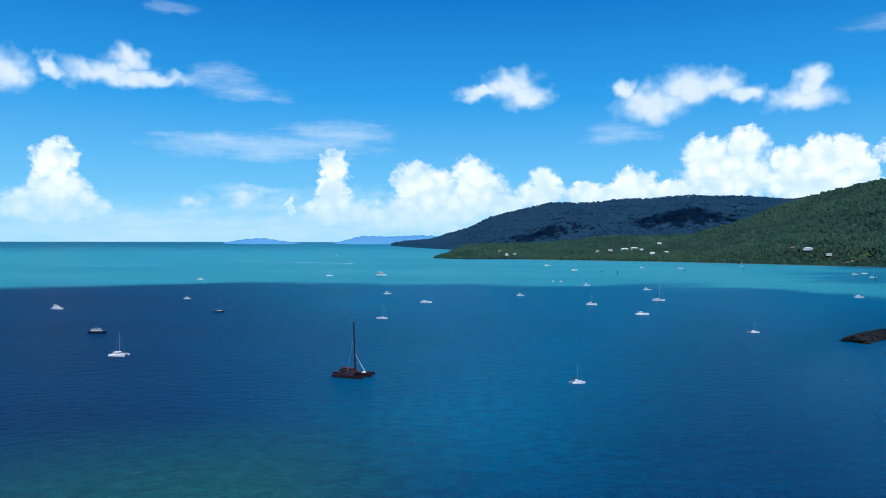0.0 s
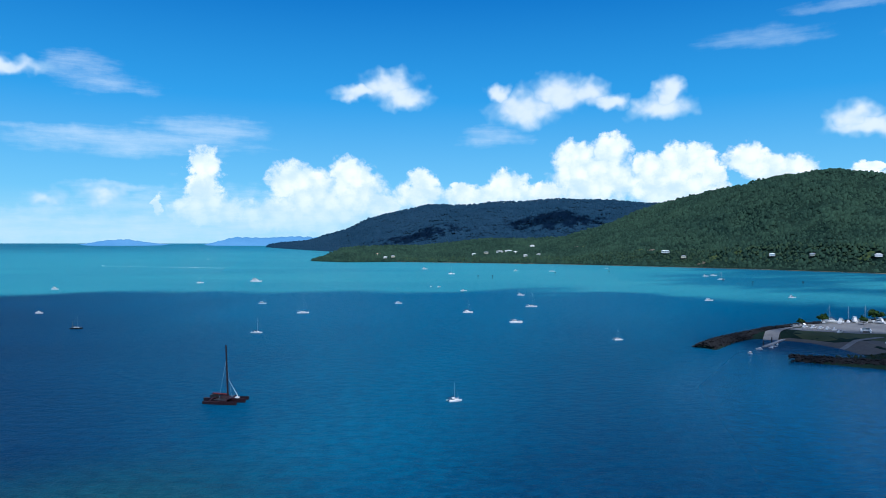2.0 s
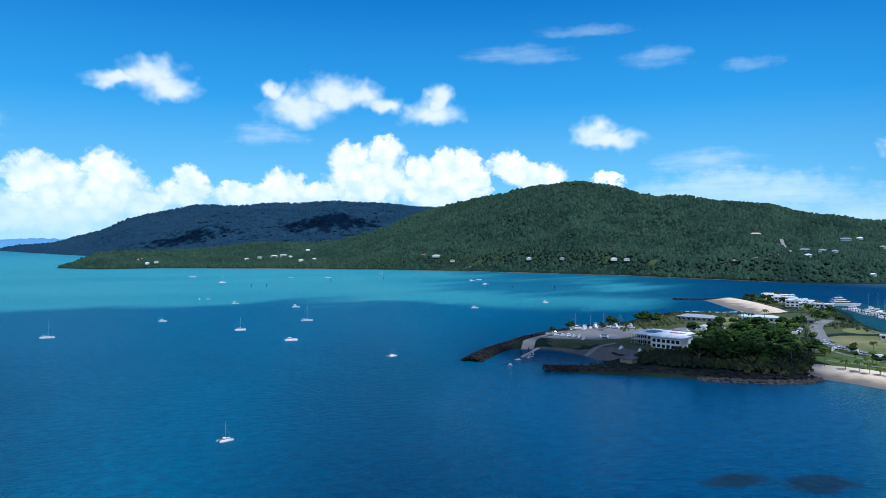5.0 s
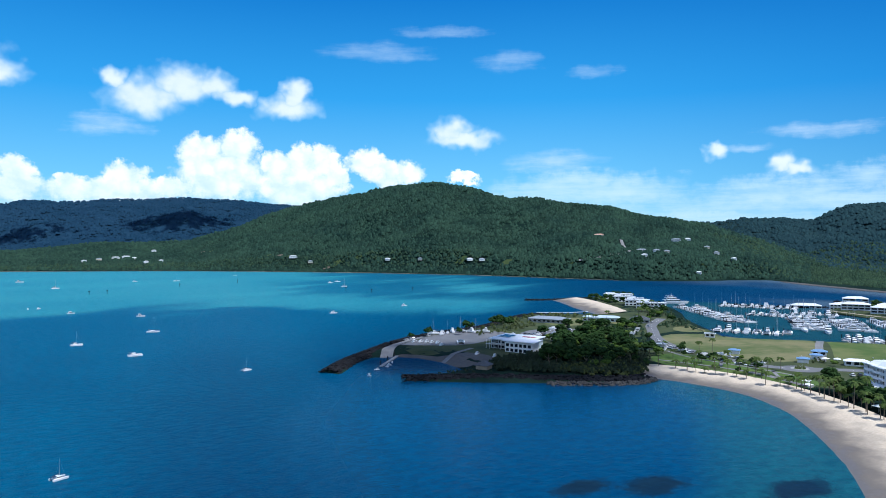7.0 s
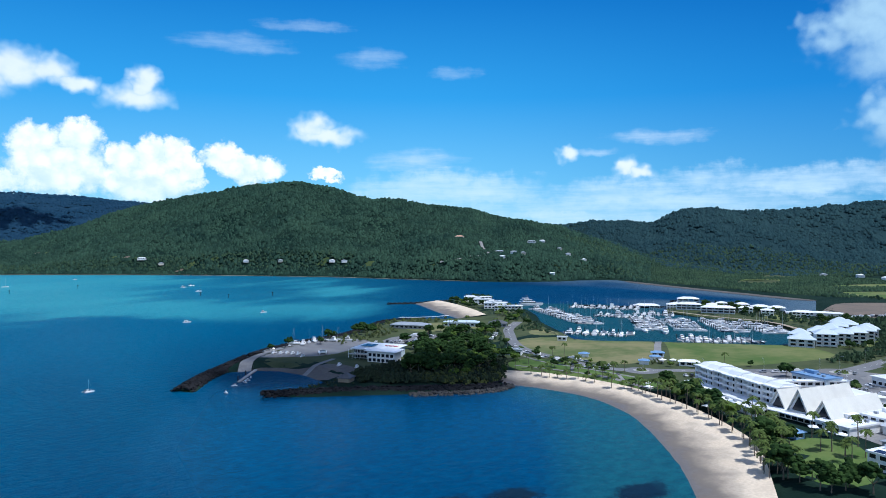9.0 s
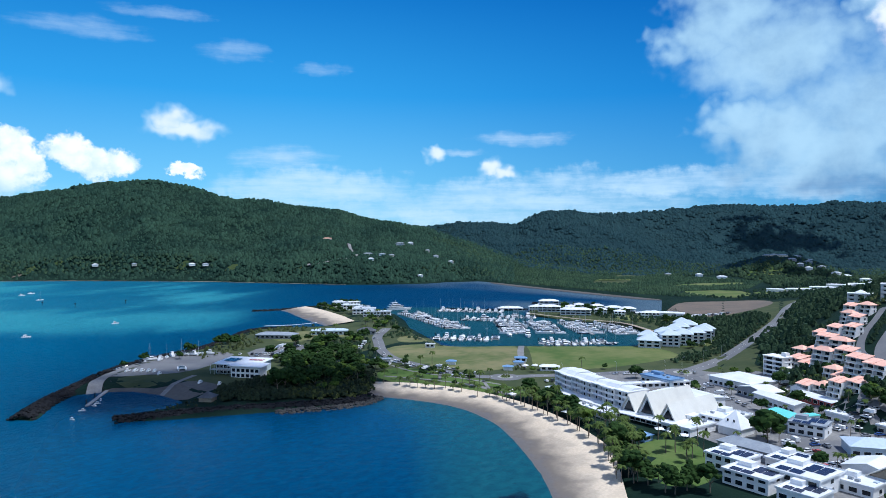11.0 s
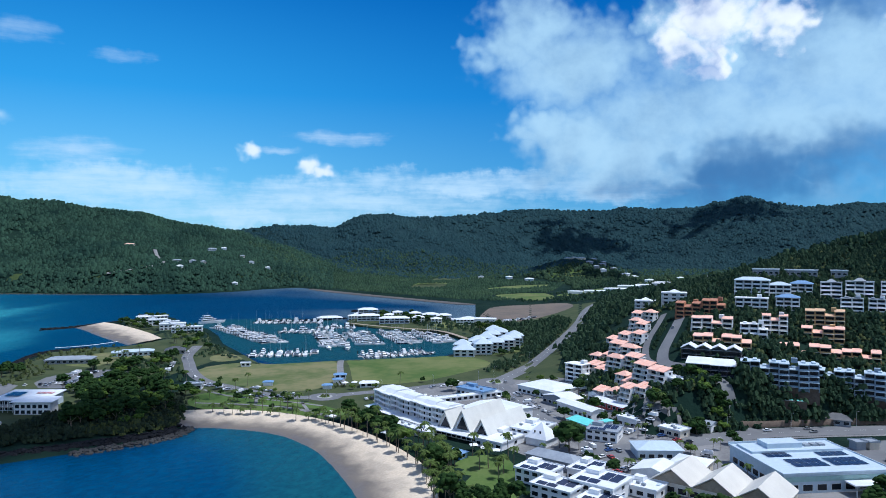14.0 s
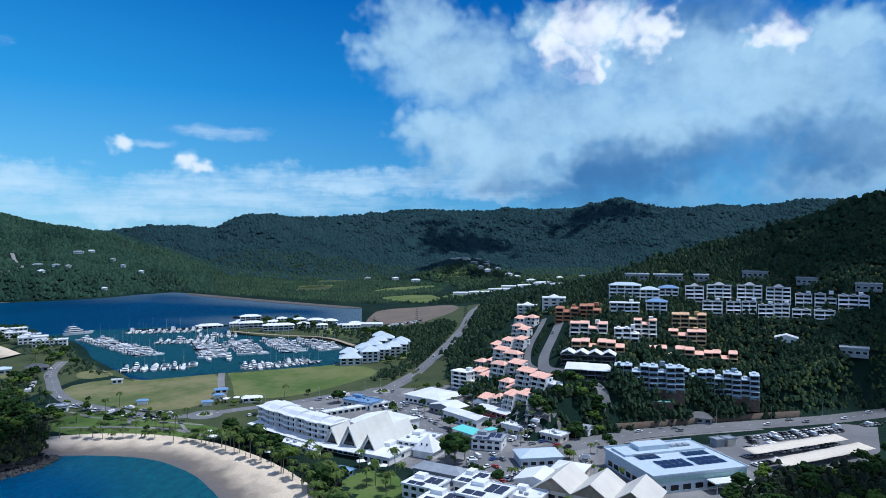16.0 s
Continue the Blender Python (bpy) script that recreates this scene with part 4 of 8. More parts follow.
def house(name, label, x, y, turn, w, d, h, wall, roof_mat, roof="hip", rise=2.0, group="", category="house", z=None, windows=True, panels=0):
    base = lowest(x, y, turn, w, d)
    base = base if z is None else z
    home = empty(name, x, y, base, turn)
    tagged(home, label, category, group)
    part("wall", boxes((-w / 2, w / 2, -d / 2, d / 2, -1.5, h)), wall, home)
    bm = bmesh.new()
    if roof == "hip":
        hip(bm, -w / 2, w / 2, -d / 2, d / 2, h + 0.02, h + rise)
    elif roof == "gable":
        prism(bm, -w / 2, w / 2, -d / 2, d / 2, h + 0.3, h + rise)
        for end in (-1, 1):
            part("gable_wall", gable_end(w, d, h, rise, end), wall, home)
    elif roof == "long_gable":
        prism(bm, -d / 2, d / 2, -w / 2, w / 2, h + 0.3, h + rise)
        for v in bm.verts:
            v.co.x, v.co.y = -v.co.y, v.co.x
        bmesh.ops.recalc_face_normals(bm, faces=bm.faces)
        for end in (-1, 1):
            g = gable_end(d, w, h, rise, end)
            for v in g.verts:
                v.co.x, v.co.y = -v.co.y, v.co.x
            part("gable_wall", g, wall, home)
    else:
        box(bm, -w / 2 - 0.5, w / 2 + 0.5, -d / 2 - 0.5, d / 2 + 0.5, h + 0.02, h + 0.32)
        for y0 in (-d / 2 - 0.5, d / 2 + 0.3):
            box(bm, -w / 2 - 0.5, w / 2 + 0.5, y0, y0 + 0.2, h + 0.32, h + 0.75)
        for x0 in (-w / 2 - 0.5, w / 2 + 0.3):
            box(bm, x0, x0 + 0.2, -d / 2 - 0.3, d / 2 + 0.3, h + 0.32, h + 0.75)
        if w > 10 and d > 9:
            box(bm, -w * 0.44, -w * 0.12, d * 0.12, d * 0.42, h + 0.32, h + 2.0)
    top = part("roof", bm, roof_mat, home)
    if windows:
        n = max(2, round(w / 4))
        rows = max(1, round(h / 3.2))
        me = window_mesh(w / n * 0.62, 1.6)
        side = window_mesh(2.2, 1.5)
        for k in range(rows):
            for i in range(n):
                piece("window", me, home, -w / 2 + (i + 0.5) * w / n, -d / 2 - 0.02, k * 3.0 + 0.9)
            if group != "houses across the bay":
                piece("window", side, home, w / 2 + 0.02, 0, k * 3.0 + 0.9, 90)
    if panels and roof == "flat":
        solar_rows(top, -w * 0.04, w * 0.42, -d * 0.1, d * 0.4, h + 0.4, 2, 2)
        solar_rows(top, -w * 0.42, w * 0.1, -d * 0.42, -d * 0.16, h + 0.4, 1, 2)
    return home


def gable_end(w, d, h, rise, end):
    bm = bmesh.new()
    for y in (end * (d / 2 - 0.1),):
        lo = [bm.verts.new((u, y + e, z)) for e in (-0.1, 0.1) for u, z in ((-w / 2, h), (w / 2, h), (0, h + rise - 0.05))]
        bm.faces.new(lo[:3])
        bm.faces.new(lo[5:2:-1])
        for i in range(3):
            bm.faces.new((lo[i], lo[(i + 1) % 3], lo[3 + (i + 1) % 3], lo[3 + i]))
    bmesh.ops.recalc_face_normals(bm, faces=bm.faces)
    return bm


def solar_rows(home, x0, x1, y0, y1, z, rows=2, cols=3, tilt=0.25):
    key = ("solar", round(x1 - x0), round(y1 - y0), rows, cols)
    if key not in SHARED:
        w, d = (x1 - x0) / cols * 0.92, (y1 - y0) / rows * 0.85
        bm = bmesh.new()
        for i in range(max(1, round(w / 1.6))):
            n = max(1, round(w / 1.6))
            vs = box(bm, -w / 2 + i * w / n + 0.04, -w / 2 + (i + 1) * w / n - 0.04, -d / 2, d / 2, 0, 0.07)
            for v in vs:
                v.co.z += (v.co.y + d / 2) / d * tilt
        me = bpy.data.meshes.new("solar_panel")
        bm.to_mesh(me)
        bm.free()
        me.materials.append(PANEL)
        SHARED[key] = me
    for i in range(cols):
        for j in range(rows):
            piece("solar_panel", SHARED[key], home, x0 + (i + 0.5) * (x1 - x0) / cols, y0 + (j + 0.5) * (y1 - y0) / rows, z)


# ---- boats ----
def hull(bm, length, beam, side, draft=0.35, bow=0.35, x0=0.0, y0=0.0, stations=11, fine=1.0):
    """A lofted hull with a flat deck; bow at +x."""
    rings = []
    for k in range(stations):
        t = k / (stations - 1)
        half = beam / 2 * (1 - max(0, (t - 0.45) / 0.55) ** 2.0) ** fine * (0.82 + 0.18 * min(1, t / 0.3))
        half = max(half, 0.04)
        x = x0 - length / 2 + t * length
        rake = bow * side * max(0, t - 0.7) / 0.3
        top = side * (0.9 + 0.25 * t * t)
        ring = [(x + rake, -half, top), (x + rake * 0.4, -half * 0.86, 0.05), (x, 0, -draft), (x + rake * 0.4, half * 0.86, 0.05), (x + rake, half, top)]
        rings.append([bm.verts.new((px, py + y0, pz)) for px, py, pz in ring])
    for a, b in zip(rings, rings[1:]):
        for i in range(4):
            bm.faces.new((a[i], b[i], b[i + 1], a[i + 1]))
        bm.faces.new((a[4], b[4], b[0], a[0]))
    bm.faces.new(rings[0])
    bm.faces.new(rings[-1][::-1])
    bmesh.ops.recalc_face_normals(bm, faces=bm.faces)


def rod(bm, a, b, r0, r1=None, sides=6):
    a, b = Vector(a), Vector(b)
    turn = (b - a).to_track_quat("Z", "Y").to_matrix()
    rings = []
    for at, r in ((a, r0), (b, r0 if r1 is None else r1)):
        rings.append([bm.verts.new(at + turn @ Vector((r * math.cos(6.2832 * i / sides), r * math.sin(6.2832 * i / sides), 0))) for i in range(sides)])
    for i in range(sides):
        j = (i + 1) % sides
        bm.faces.new((rings[0][i], rings[0][j], rings[1][j], rings[1][i]))
    bm.faces.new(rings[0][::-1])
    bm.faces.new(rings[1])


def taper(bm, x0, x1, half, z0, z1, in_front=0.6, in_back=0.2, in_side=0.15, y0=0.0, mat=0):
    """A cabin: a box whose sides lean in."""
    vs = box(bm, x0, x1, y0 - half, y0 + half, z0, z1, mat)
    for v in vs[4:]:
        v.co.x += -in_front if v.co.x > (x0 + x1) / 2 else in_back
        v.co.y += in_side if v.co.y < y0 else -in_side


def yacht(name, label, length=11.0, hull_mat=WHITE, mast=None, cover=NAVY, second=False, far=False):
    mast = mast or length * 1.25
    home = tagged(empty(name, 0, 0, -900), label, "sailing boat")
    bm = bmesh.new()
    hull(bm, length, length * 0.3, length * 0.1 + 0.1)
    part("hull", bm, hull_mat, home)
    top = length * 0.1
    bm = bmesh.new()
    taper(bm, -length * 0.18, length * 0.22, length * 0.09, top, top + length * 0.06, length * 0.05)
    cabin = part("cabin", bm, WHITE, home)
    bm = bmesh.new()
    for s in (-1, 1):
        box(bm, -length * 0.12, length * 0.14, s * length * 0.088 - 0.03, s * length * 0.088 + 0.03, top + 0.2, top + length * 0.045)
    if far:
        bm.free()
    else:
        part("window", bm, GLASS, cabin)
    bm = bmesh.new()
    rod(bm, (length * 0.08, 0, top), (length * 0.08, 0, top + mast), 0.13, 0.08)
    rod(bm, (length * 0.08, -length * 0.08, top + mast * 0.55), (length * 0.08, length * 0.08, top + mast * 0.55), 0.05)
    spar = part("mast", bm, METAL, home)
    bm = bmesh.new()
    rod(bm, (length * 0.06, 0, top + 1.3), (-length * 0.32, 0, top + 1.25), 0.16, 0.12)
    part("boom", bm, cover, spar if not far else home)
    if far:
        return home
    bm = bmesh.new()
    rod(bm, (length * 0.5, 0, top), (length * 0.08, 0, top + mast * 0.96), 0.035, sides=4)
    rod(bm, (-length * 0.48, 0, top), (length * 0.08, 0, top + mast * 0.98), 0.03, sides=4)
    part("rigging", bm, METAL, spar)
    bm = bmesh.new()
    box(bm, -length * 0.36, -length * 0.2, -length * 0.1, length * 0.1, top + 1.5, top + 1.6)
    for sx in (-0.35, -0.21):
        for sy in (-0.09, 0.09):
            rod(bm, (length * sx, length * sy, top * 0.9), (length * sx, length * sy, top + 1.5), 0.03, sides=4)
    part("canopy", bm, cover, home)
    if second:
        bm = bmesh.new()
        rod(bm, (-length * 0.3, 0, top), (-length * 0.3, 0, top + mast * 0.55), 0.1, 0.06)
        part("mizzen_mast", bm, WOOD, home)
    return home


def cruiser(name, label, length=12.0, hull_mat=WHITE, decks=2, canopy=WHITE, far=False):
    home = tagged(empty(name, 0, 0, -900), label, "motor boat")
    bm = bmesh.new()
    hull(bm, length, length * 0.33, length * 0.11 + 0.2, bow=0.9)
    part("hull", bm, hull_mat, home)
    z = length * 0.11 + 0.1
    x0, x1 = -length * 0.30, length * 0.22
    for k in range(decks):
        h = length * 0.085 + 0.6 if k == 0 else length * 0.06 + 0.5
        half = length * (0.135 - 0.02 * k)
        bm = bmesh.new()
        taper(bm, x0, x1, half, z, z + h, length * 0.09, 0.2, 0.12)
        deck = part("deckhouse", bm, WHITE, home)
        bm = bmesh.new()
        taper(bm, x0 + 0.4, x1 - length * 0.02, half + 0.04, z + h * 0.42, z + h * 0.78, length * 0.035, 0.1, 0.04)
        part("window_band", bm, GLASS, deck)
        z += h
        x0, x1 = x0 * 0.9, x1 - length * 0.15
    if far:
        return home
    bm = bmesh.new()
    box(bm, x0, x1 + 0.5, -length * 0.12, length * 0.12, z + 0.5, z + 0.62)
    for sx in (x0 + 0.2, x1):
        for sy in (-1, 1):
            rod(bm, (sx, sy * length * 0.1, z - 0.2), (sx, sy * length * 0.1, z + 0.55), 0.04, sides=4)
    part("canopy", bm, canopy, home)
    if decks > 1 and length > 13:
        bm = bmesh.new()
        rod(bm, ((x0 + x1) / 2, 0, z + 0.5), ((x0 + x1) / 2 - 0.5, 0, z + 2.4), 0.05, sides=4)
        part("aerial", bm, METAL, home)
    return home


def catamaran(name, label, length=13.0, sail=True, hull_mat=WHITE, cover=NAVY):
    home = tagged(empty(name, 0, 0, -900), label, "catamaran")
    b = length * 0.25
    for s in (-1, 1):
        bm = bmesh.new()
        hull(bm, length, length * 0.13, length * 0.12, y0=s * b, fine=0.8)
        part("hull", bm, hull_mat, home)
    z = length * 0.085
    part("bridge_deck", boxes((-length * 0.42, length * 0.14, -b, b, z, z + 0.5)), WHITE, home)
    bm = bmesh.new()
    taper(bm, -length * 0.28, length * 0.14, b * 0.85, z + 0.5, z + 1.9, length * 0.09, 0.3, 0.4)
    part("cabin", bm, WHITE, home)
    bm = bmesh.new()
    taper(bm, -length * 0.26, length * 0.125, b * 0.84, z + 1.0, z + 1.55, length * 0.04, 0.1, 0.15)
    part("window_band", bm, GLASS, home)
    bm = bmesh.new()
    box(bm, -length * 0.44, -length * 0.2, -b * 0.8, b * 0.8, z + 2.2, z + 2.32)
    for sx in (-0.43, -0.22):
        for sy in (-0.75, 0.75):
            rod(bm, (length * sx, b * sy, z + 0.4), (length * sx, b * sy, z + 2.2), 0.05, sides=4)
    part("canopy", bm, cover, home)
    bm = bmesh.new()
    rod(bm, (length * 0.42, -b, z + 0.35), (length * 0.42, b, z + 0.35), 0.12)
    part("crossbeam", bm, METAL, home)
    bm = bmesh.new()
    box(bm, length * 0.14, length * 0.42, -b, b, z + 0.28, z + 0.32)
    part("trampoline", bm, SLATE_WALL, home)
    if sail:
        mast = length * 1.25
        bm = bmesh.new()
        rod(bm, (length * 0.05, 0, z + 1.9), (length * 0.05, 0, z + mast), 0.16, 0.1)
        part("mast", bm, METAL, home)
        bm = bmesh.new()
        rod(bm, (length * 0.03, 0, z + 3.0), (-length * 0.38, 0, z + 2.9), 0.22, 0.16)
        part("boom", bm, cover, home)
        bm = bmesh.new()
        rod(bm, (length * 0.42, 0, z + 0.4), (length * 0.05, 0, z + mast * 0.9), 0.04, sides=4)
        for s in (-1, 1):
            rod(bm, (-length * 0.1, s * b, z + 0.4), (length * 0.05, 0, z + mast * 0.9), 0.03, sides=4)
        part("rigging", bm, METAL, home)
    return home


def trimaran():
    home = tagged(empty("trimaran", 0, 0, -900), "dark red racing trimaran with a tall bare mast, at anchor", "trimaran")
    bm = bmesh.new()
    hull(bm, 19, 2.4, 1.7, bow=0.2)
    part("main_hull", bm, MAROON, home)
    for s in (-1, 1):
        bm = bmesh.new()
        hull(bm, 15.5, 1.0, 1.3, y0=s * 5.6, x0=0.5, bow=0.2)
        part("float", bm, MAROON, home)
    for x in (3.6, -3.4):
        bm = bmesh.new()
        for s in (-1, 1):
            rod(bm, (x, 0, 1.7), (x - 0.4, s * 3.2, 2.1), 0.4, 0.35)
            rod(bm, (x - 0.4, s * 3.2, 2.1), (x - 0.8, s * 5.6, 1.2), 0.35, 0.3)
        part("crossbeam", bm, MAROON, home)
    for s in (-1, 1):
        part("netting", boxes((-3.0, 3.2, s * 3.2 - 2.0, s * 3.2 + 2.0, 1.62, 1.66)), BLACK, home)
    bm = bmesh.new()
    taper(bm, -1.5, 3.2, 0.95, 1.7, 2.7, 1.4, 0.3, 0.25)
    part("cabin", bm, MAROON, home)
    bm = bmesh.new()
    taper(bm, -6.5, -2.0, 1.0, 1.75, 3.0, 0.5, 0.3, 0.1)
    part("cockpit_cover", bm, BLACK, home, "black canvas cockpit cover")
    bm = bmesh.new()
    rod(bm, (1.5, 0, 1.8), (0.6, 0, 24.4), 0.42, 0.34, 8)
    part("mast", bm, MAROON, home)
    bm = bmesh.new()
    rod(bm, (1.2, 0, 3.2), (-5.6, 0, 3.4), 0.5, 0.34, 8)
    part("boom", bm, CRIMSON, home, "boom under a dark red sail cover")
    bm = bmesh.new()
    rod(bm, (6.6, 0, 1.9), (1.2, 0, 10.5), 0.10, 0.06)
    part("furled_jib", bm, WHITE, home, "white furled headsail")
    bm = bmesh.new()
    for s in (-1, 1):
        rod(bm, (0.2, s * 5.6, 1.3), (0.8, 0, 18.5), 0.04, sides=4)
    part("rigging", bm, METAL, home)
    part("deck_box", boxes((5.0, 6.6, -0.6, 0.6, 1.85, 2.35)), WHITE, home)
    return home


def motor_yacht():
    home = tagged(empty("superyacht", 0, 0, -900), "large white three-deck motor yacht moored at a jetty", "motor yacht")
    bm = bmesh.new()
    hull(bm, 36, 8, 3.4, bow=1.2)
    part("hull", bm, WHITE, home)
    z, x0, x1, half = 3.3, -14, 9, 3.5
    for k in range(3):
        bm = bmesh.new()
        taper(bm, x0, x1, half, z, z + 2.5, 2.4, 0.4, 0.2)
        part("deckhouse", bm, WHITE, home)
        bm = bmesh.new()
        taper(bm, x0 + 0.8, x1 - 0.6, half + 0.05, z + 1.0, z + 1.9, 0.9, 0.2, 0.08)
        part("window_band", bm, GLASS, home)
        part("deck", boxes((x0 - 3, x1 - 1.2, -half - 0.4, half + 0.4, z + 2.5, z + 2.7)), WHITE, home)
        z, x0, x1, half = z + 2.7, x0 + 2.2, x1 - 4.5, half - 0.5
    bm = bmesh.new()
    rod(bm, (-4, 0, z), (-5, 0, z + 4.5), 0.25, 0.12)
    rod(bm, (-4.6, -1.6, z + 2.4), (-4.6, 1.6, z + 2.4), 0.1)
    part("radar_mast", bm, WHITE, home)
    return home


# ---- vehicles ----
def car(name, label, paint, long=4.5, tall=1.5, van=False, wheels=True):
    home = tagged(empty(name, 0, 0, -900), label, "car")
    prof = [(-0.5, 0.3), (-0.5, 0.62), (-0.42, 0.68), (0.2, 0.66), (0.47, 0.55), (0.5, 0.3)] if not van else [(-0.5, 0.3), (-0.5, 0.98), (0.25, 0.98), (0.40, 0.62), (0.5, 0.55), (0.5, 0.3)]
    bm = bmesh.new()
    sides = [[bm.verts.new((x * long, s * 0.88, z * tall)) for x, z in prof] for s in (-1, 1)]
    bm.faces.new(sides[0])
    bm.faces.new(sides[1][::-1])
    for i in range(len(prof)):
        j = (i + 1) % len(prof)
        bm.faces.new((sides[0][i], sides[1][i], sides[1][j], sides[0][j]))
    bmesh.ops.recalc_face_normals(bm, faces=bm.faces)
    part("body", bm, paint, home)
    if not van:
        bm = bmesh.new()
        taper(bm, -0.40 * long, 0.20 * long, 0.84, 0.66 * tall, 0.95 * tall, 0.62, 0.35, 0.16)
        part("glasshouse", bm, GLASS, home)
        part("roof", boxes((-0.31 * long, 0.05 * long, -0.66, 0.66, 0.95 * tall, 0.985 * tall)), paint, home)
    else:
        part("windscreen", boxes((0.28 * long, 0.36 * long, -0.8, 0.8, 0.66 * tall, 0.86 * tall)), GLASS, home)
    for x in (-0.31, 0.31) if wheels else ():
        for s in (-1, 1):
            bm = bmesh.new()
            rod(bm, (x * long, s * 0.70, 0.31), (x * long, s * 0.90, 0.31), 0.31, sides=8)
            part("wheel", bm, RUBBER, home)
    return home


# ---- plants ----
def blob(rng, at, r, squash=0.8, verts=None, base=None):
    """A rough clump: a jittered icosahedron."""
    v = base * (1 + rng.uniform(-0.28, 0.28, (len(base), 1)))
    return v * np.array([r, r, r * squash]) + at


def ico(level_):
    bm = bmesh.new()
    bmesh.ops.create_icosphere(bm, subdivisions=level_, radius=1)
    v = np.array([p.co[:] for p in bm.verts])
    f = np.array([[p.index for p in q.verts] for q in bm.faces])
    bm.free()
    return v, f


ICO1, ICO1_F = ico(1)
ICO1_TOP = ICO1_F[ICO1[ICO1_F][:, :, 2].mean(1) > -0.6]


def crown_mesh(name, seed, spread_, tall, count, size, mat, flat=0.55):
    """Many small clumps over the shell and inside of an uneven crown."""
    rng = np.random.RandomState(seed)
    vs, fs = [], []
    lobes = [(rng.uniform(-0.45, 0.45, 2) * spread_, rng.uniform(0.35, 0.7) * tall, rng.uniform(0.45, 0.7)) for _ in range(5)]
    for k in range(count):
        c, z, r = lobes[k % 5]
        d = rng.normal(size=3)
        d /= np.linalg.norm(d)
        d[2] = abs(d[2]) * 0.9 - 0.25
        at = np.array([c[0] + d[0] * spread_ * r, c[1] + d[1] * spread_ * r, z + d[2] * tall * flat]) * (0.75 + 0.25 * rng.rand())
        fs.append(ICO1_F + 12 * len(vs))
        vs.append(blob(rng, at, size * rng.uniform(0.6, 1.25), 0.75, base=ICO1))
    return mesh_of(name, np.concatenate(vs), np.concatenate(fs), [mat], smooth=False)


def trunk_bm(seed, tall, r, limbs=4):
    rng = np.random.RandomState(seed)
    bm = bmesh.new()
    rod(bm, (0, 0, -0.5), (0.1, 0, tall * 0.55), r, r * 0.7, 7)
    for k in range(limbs):
        a = k * 6.28 / limbs + rng.uniform(-0.4, 0.4)
        e = (math.cos(a) * tall * 0.38, math.sin(a) * tall * 0.38, tall * rng.uniform(0.8, 1.0))
        rod(bm, (0.1, 0, tall * 0.5), e, r * 0.55, r * 0.2, 5)
    return bm


def tree(name, label, seed, tall, spread_, mat, count=66):
    home = tagged(empty(name, 0, 0, -900), label, "tree")
    part("trunk", trunk_bm(seed, tall * 0.6, tall * 0.028), BARK, home)
    ob = piece("crown", crown_mesh("crown", seed, spread_, tall * 0.62, count, spread_ * 0.26, mat), home, 0, 0, tall * 0.36)
    return home


def palm(name, label, seed, tall):
    rng = np.random.RandomState(seed)
    home = tagged(empty(name, 0, 0, -900), label, "palm tree")
    bm = bmesh.new()
    lean = rng.uniform(-0.6, 0.6, 2)
    at = [(lean[0] * (k / 4) ** 2, lean[1] * (k / 4) ** 2, tall * k / 4 - (0.4 if k == 0 else 0)) for k in range(5)]
    for k in range(4):
        rod(bm, at[k], at[k + 1], 0.22 - 0.03 * k, 0.19 - 0.03 * k, 7)
    part("trunk", bm, BARK, home)
    verts, faces = [], []
    n = 17
    for k in range(n):
        a = k * 2.4 + rng.uniform(-0.2, 0.2)
        up, long = rng.uniform(-0.25, 1.0), rng.uniform(2.3, 3.2)
        ca, sa = math.cos(a), math.sin(a)
        spine = []
        for j in range(7):
            t = j / 6
            spine.append((t * long * (0.95 - 0.12 * abs(up)), up * t * long * 0.62 - t * t * long * 0.62))
        for j in range(6):
            for s in (-1, 1):
                wide = 0.55 * math.sin(math.pi * min(0.95, (j + 0.8) / 7)) + 0.08
                (r0, z0), (r1, z1) = spine[j], spine[j + 1]
                p = [(r0, 0, z0), (r1, 0, z1), (r1 + 0.25, s * wide, z1 - 0.28), (r0 + 0.30, s * wide * 0.85, z0 - 0.24)]
                i = len(verts)
                verts += [(x * ca - y * sa + at[4][0], x * sa + y * ca + at[4][1], z + tall) for x, y, z in p]
                faces.append((i, i + 1, i + 2, i + 3))
    me = mesh_of("fronds", np.array(verts), np.array(faces), [PALM_LEAF], smooth=False)
    piece("fronds", me, home)
    return home


DOME = np.array([(math.cos(k * math.pi / 3), math.sin(k * math.pi / 3), -0.85 if k % 2 else -0.6) for k in range(6)]
                + [(0.56 * math.cos(a), 0.56 * math.sin(a), 0.78) for a in (math.pi / 6, math.pi * 5 / 6, math.pi * 1.5)])
DOME_F = np.array([(0, 1, 6), (1, 2, 7), (1, 7, 6), (2, 3, 7), (3, 4, 8), (3, 8, 7), (4, 5, 8), (5, 0, 6), (5, 6, 8), (6, 7, 8)])


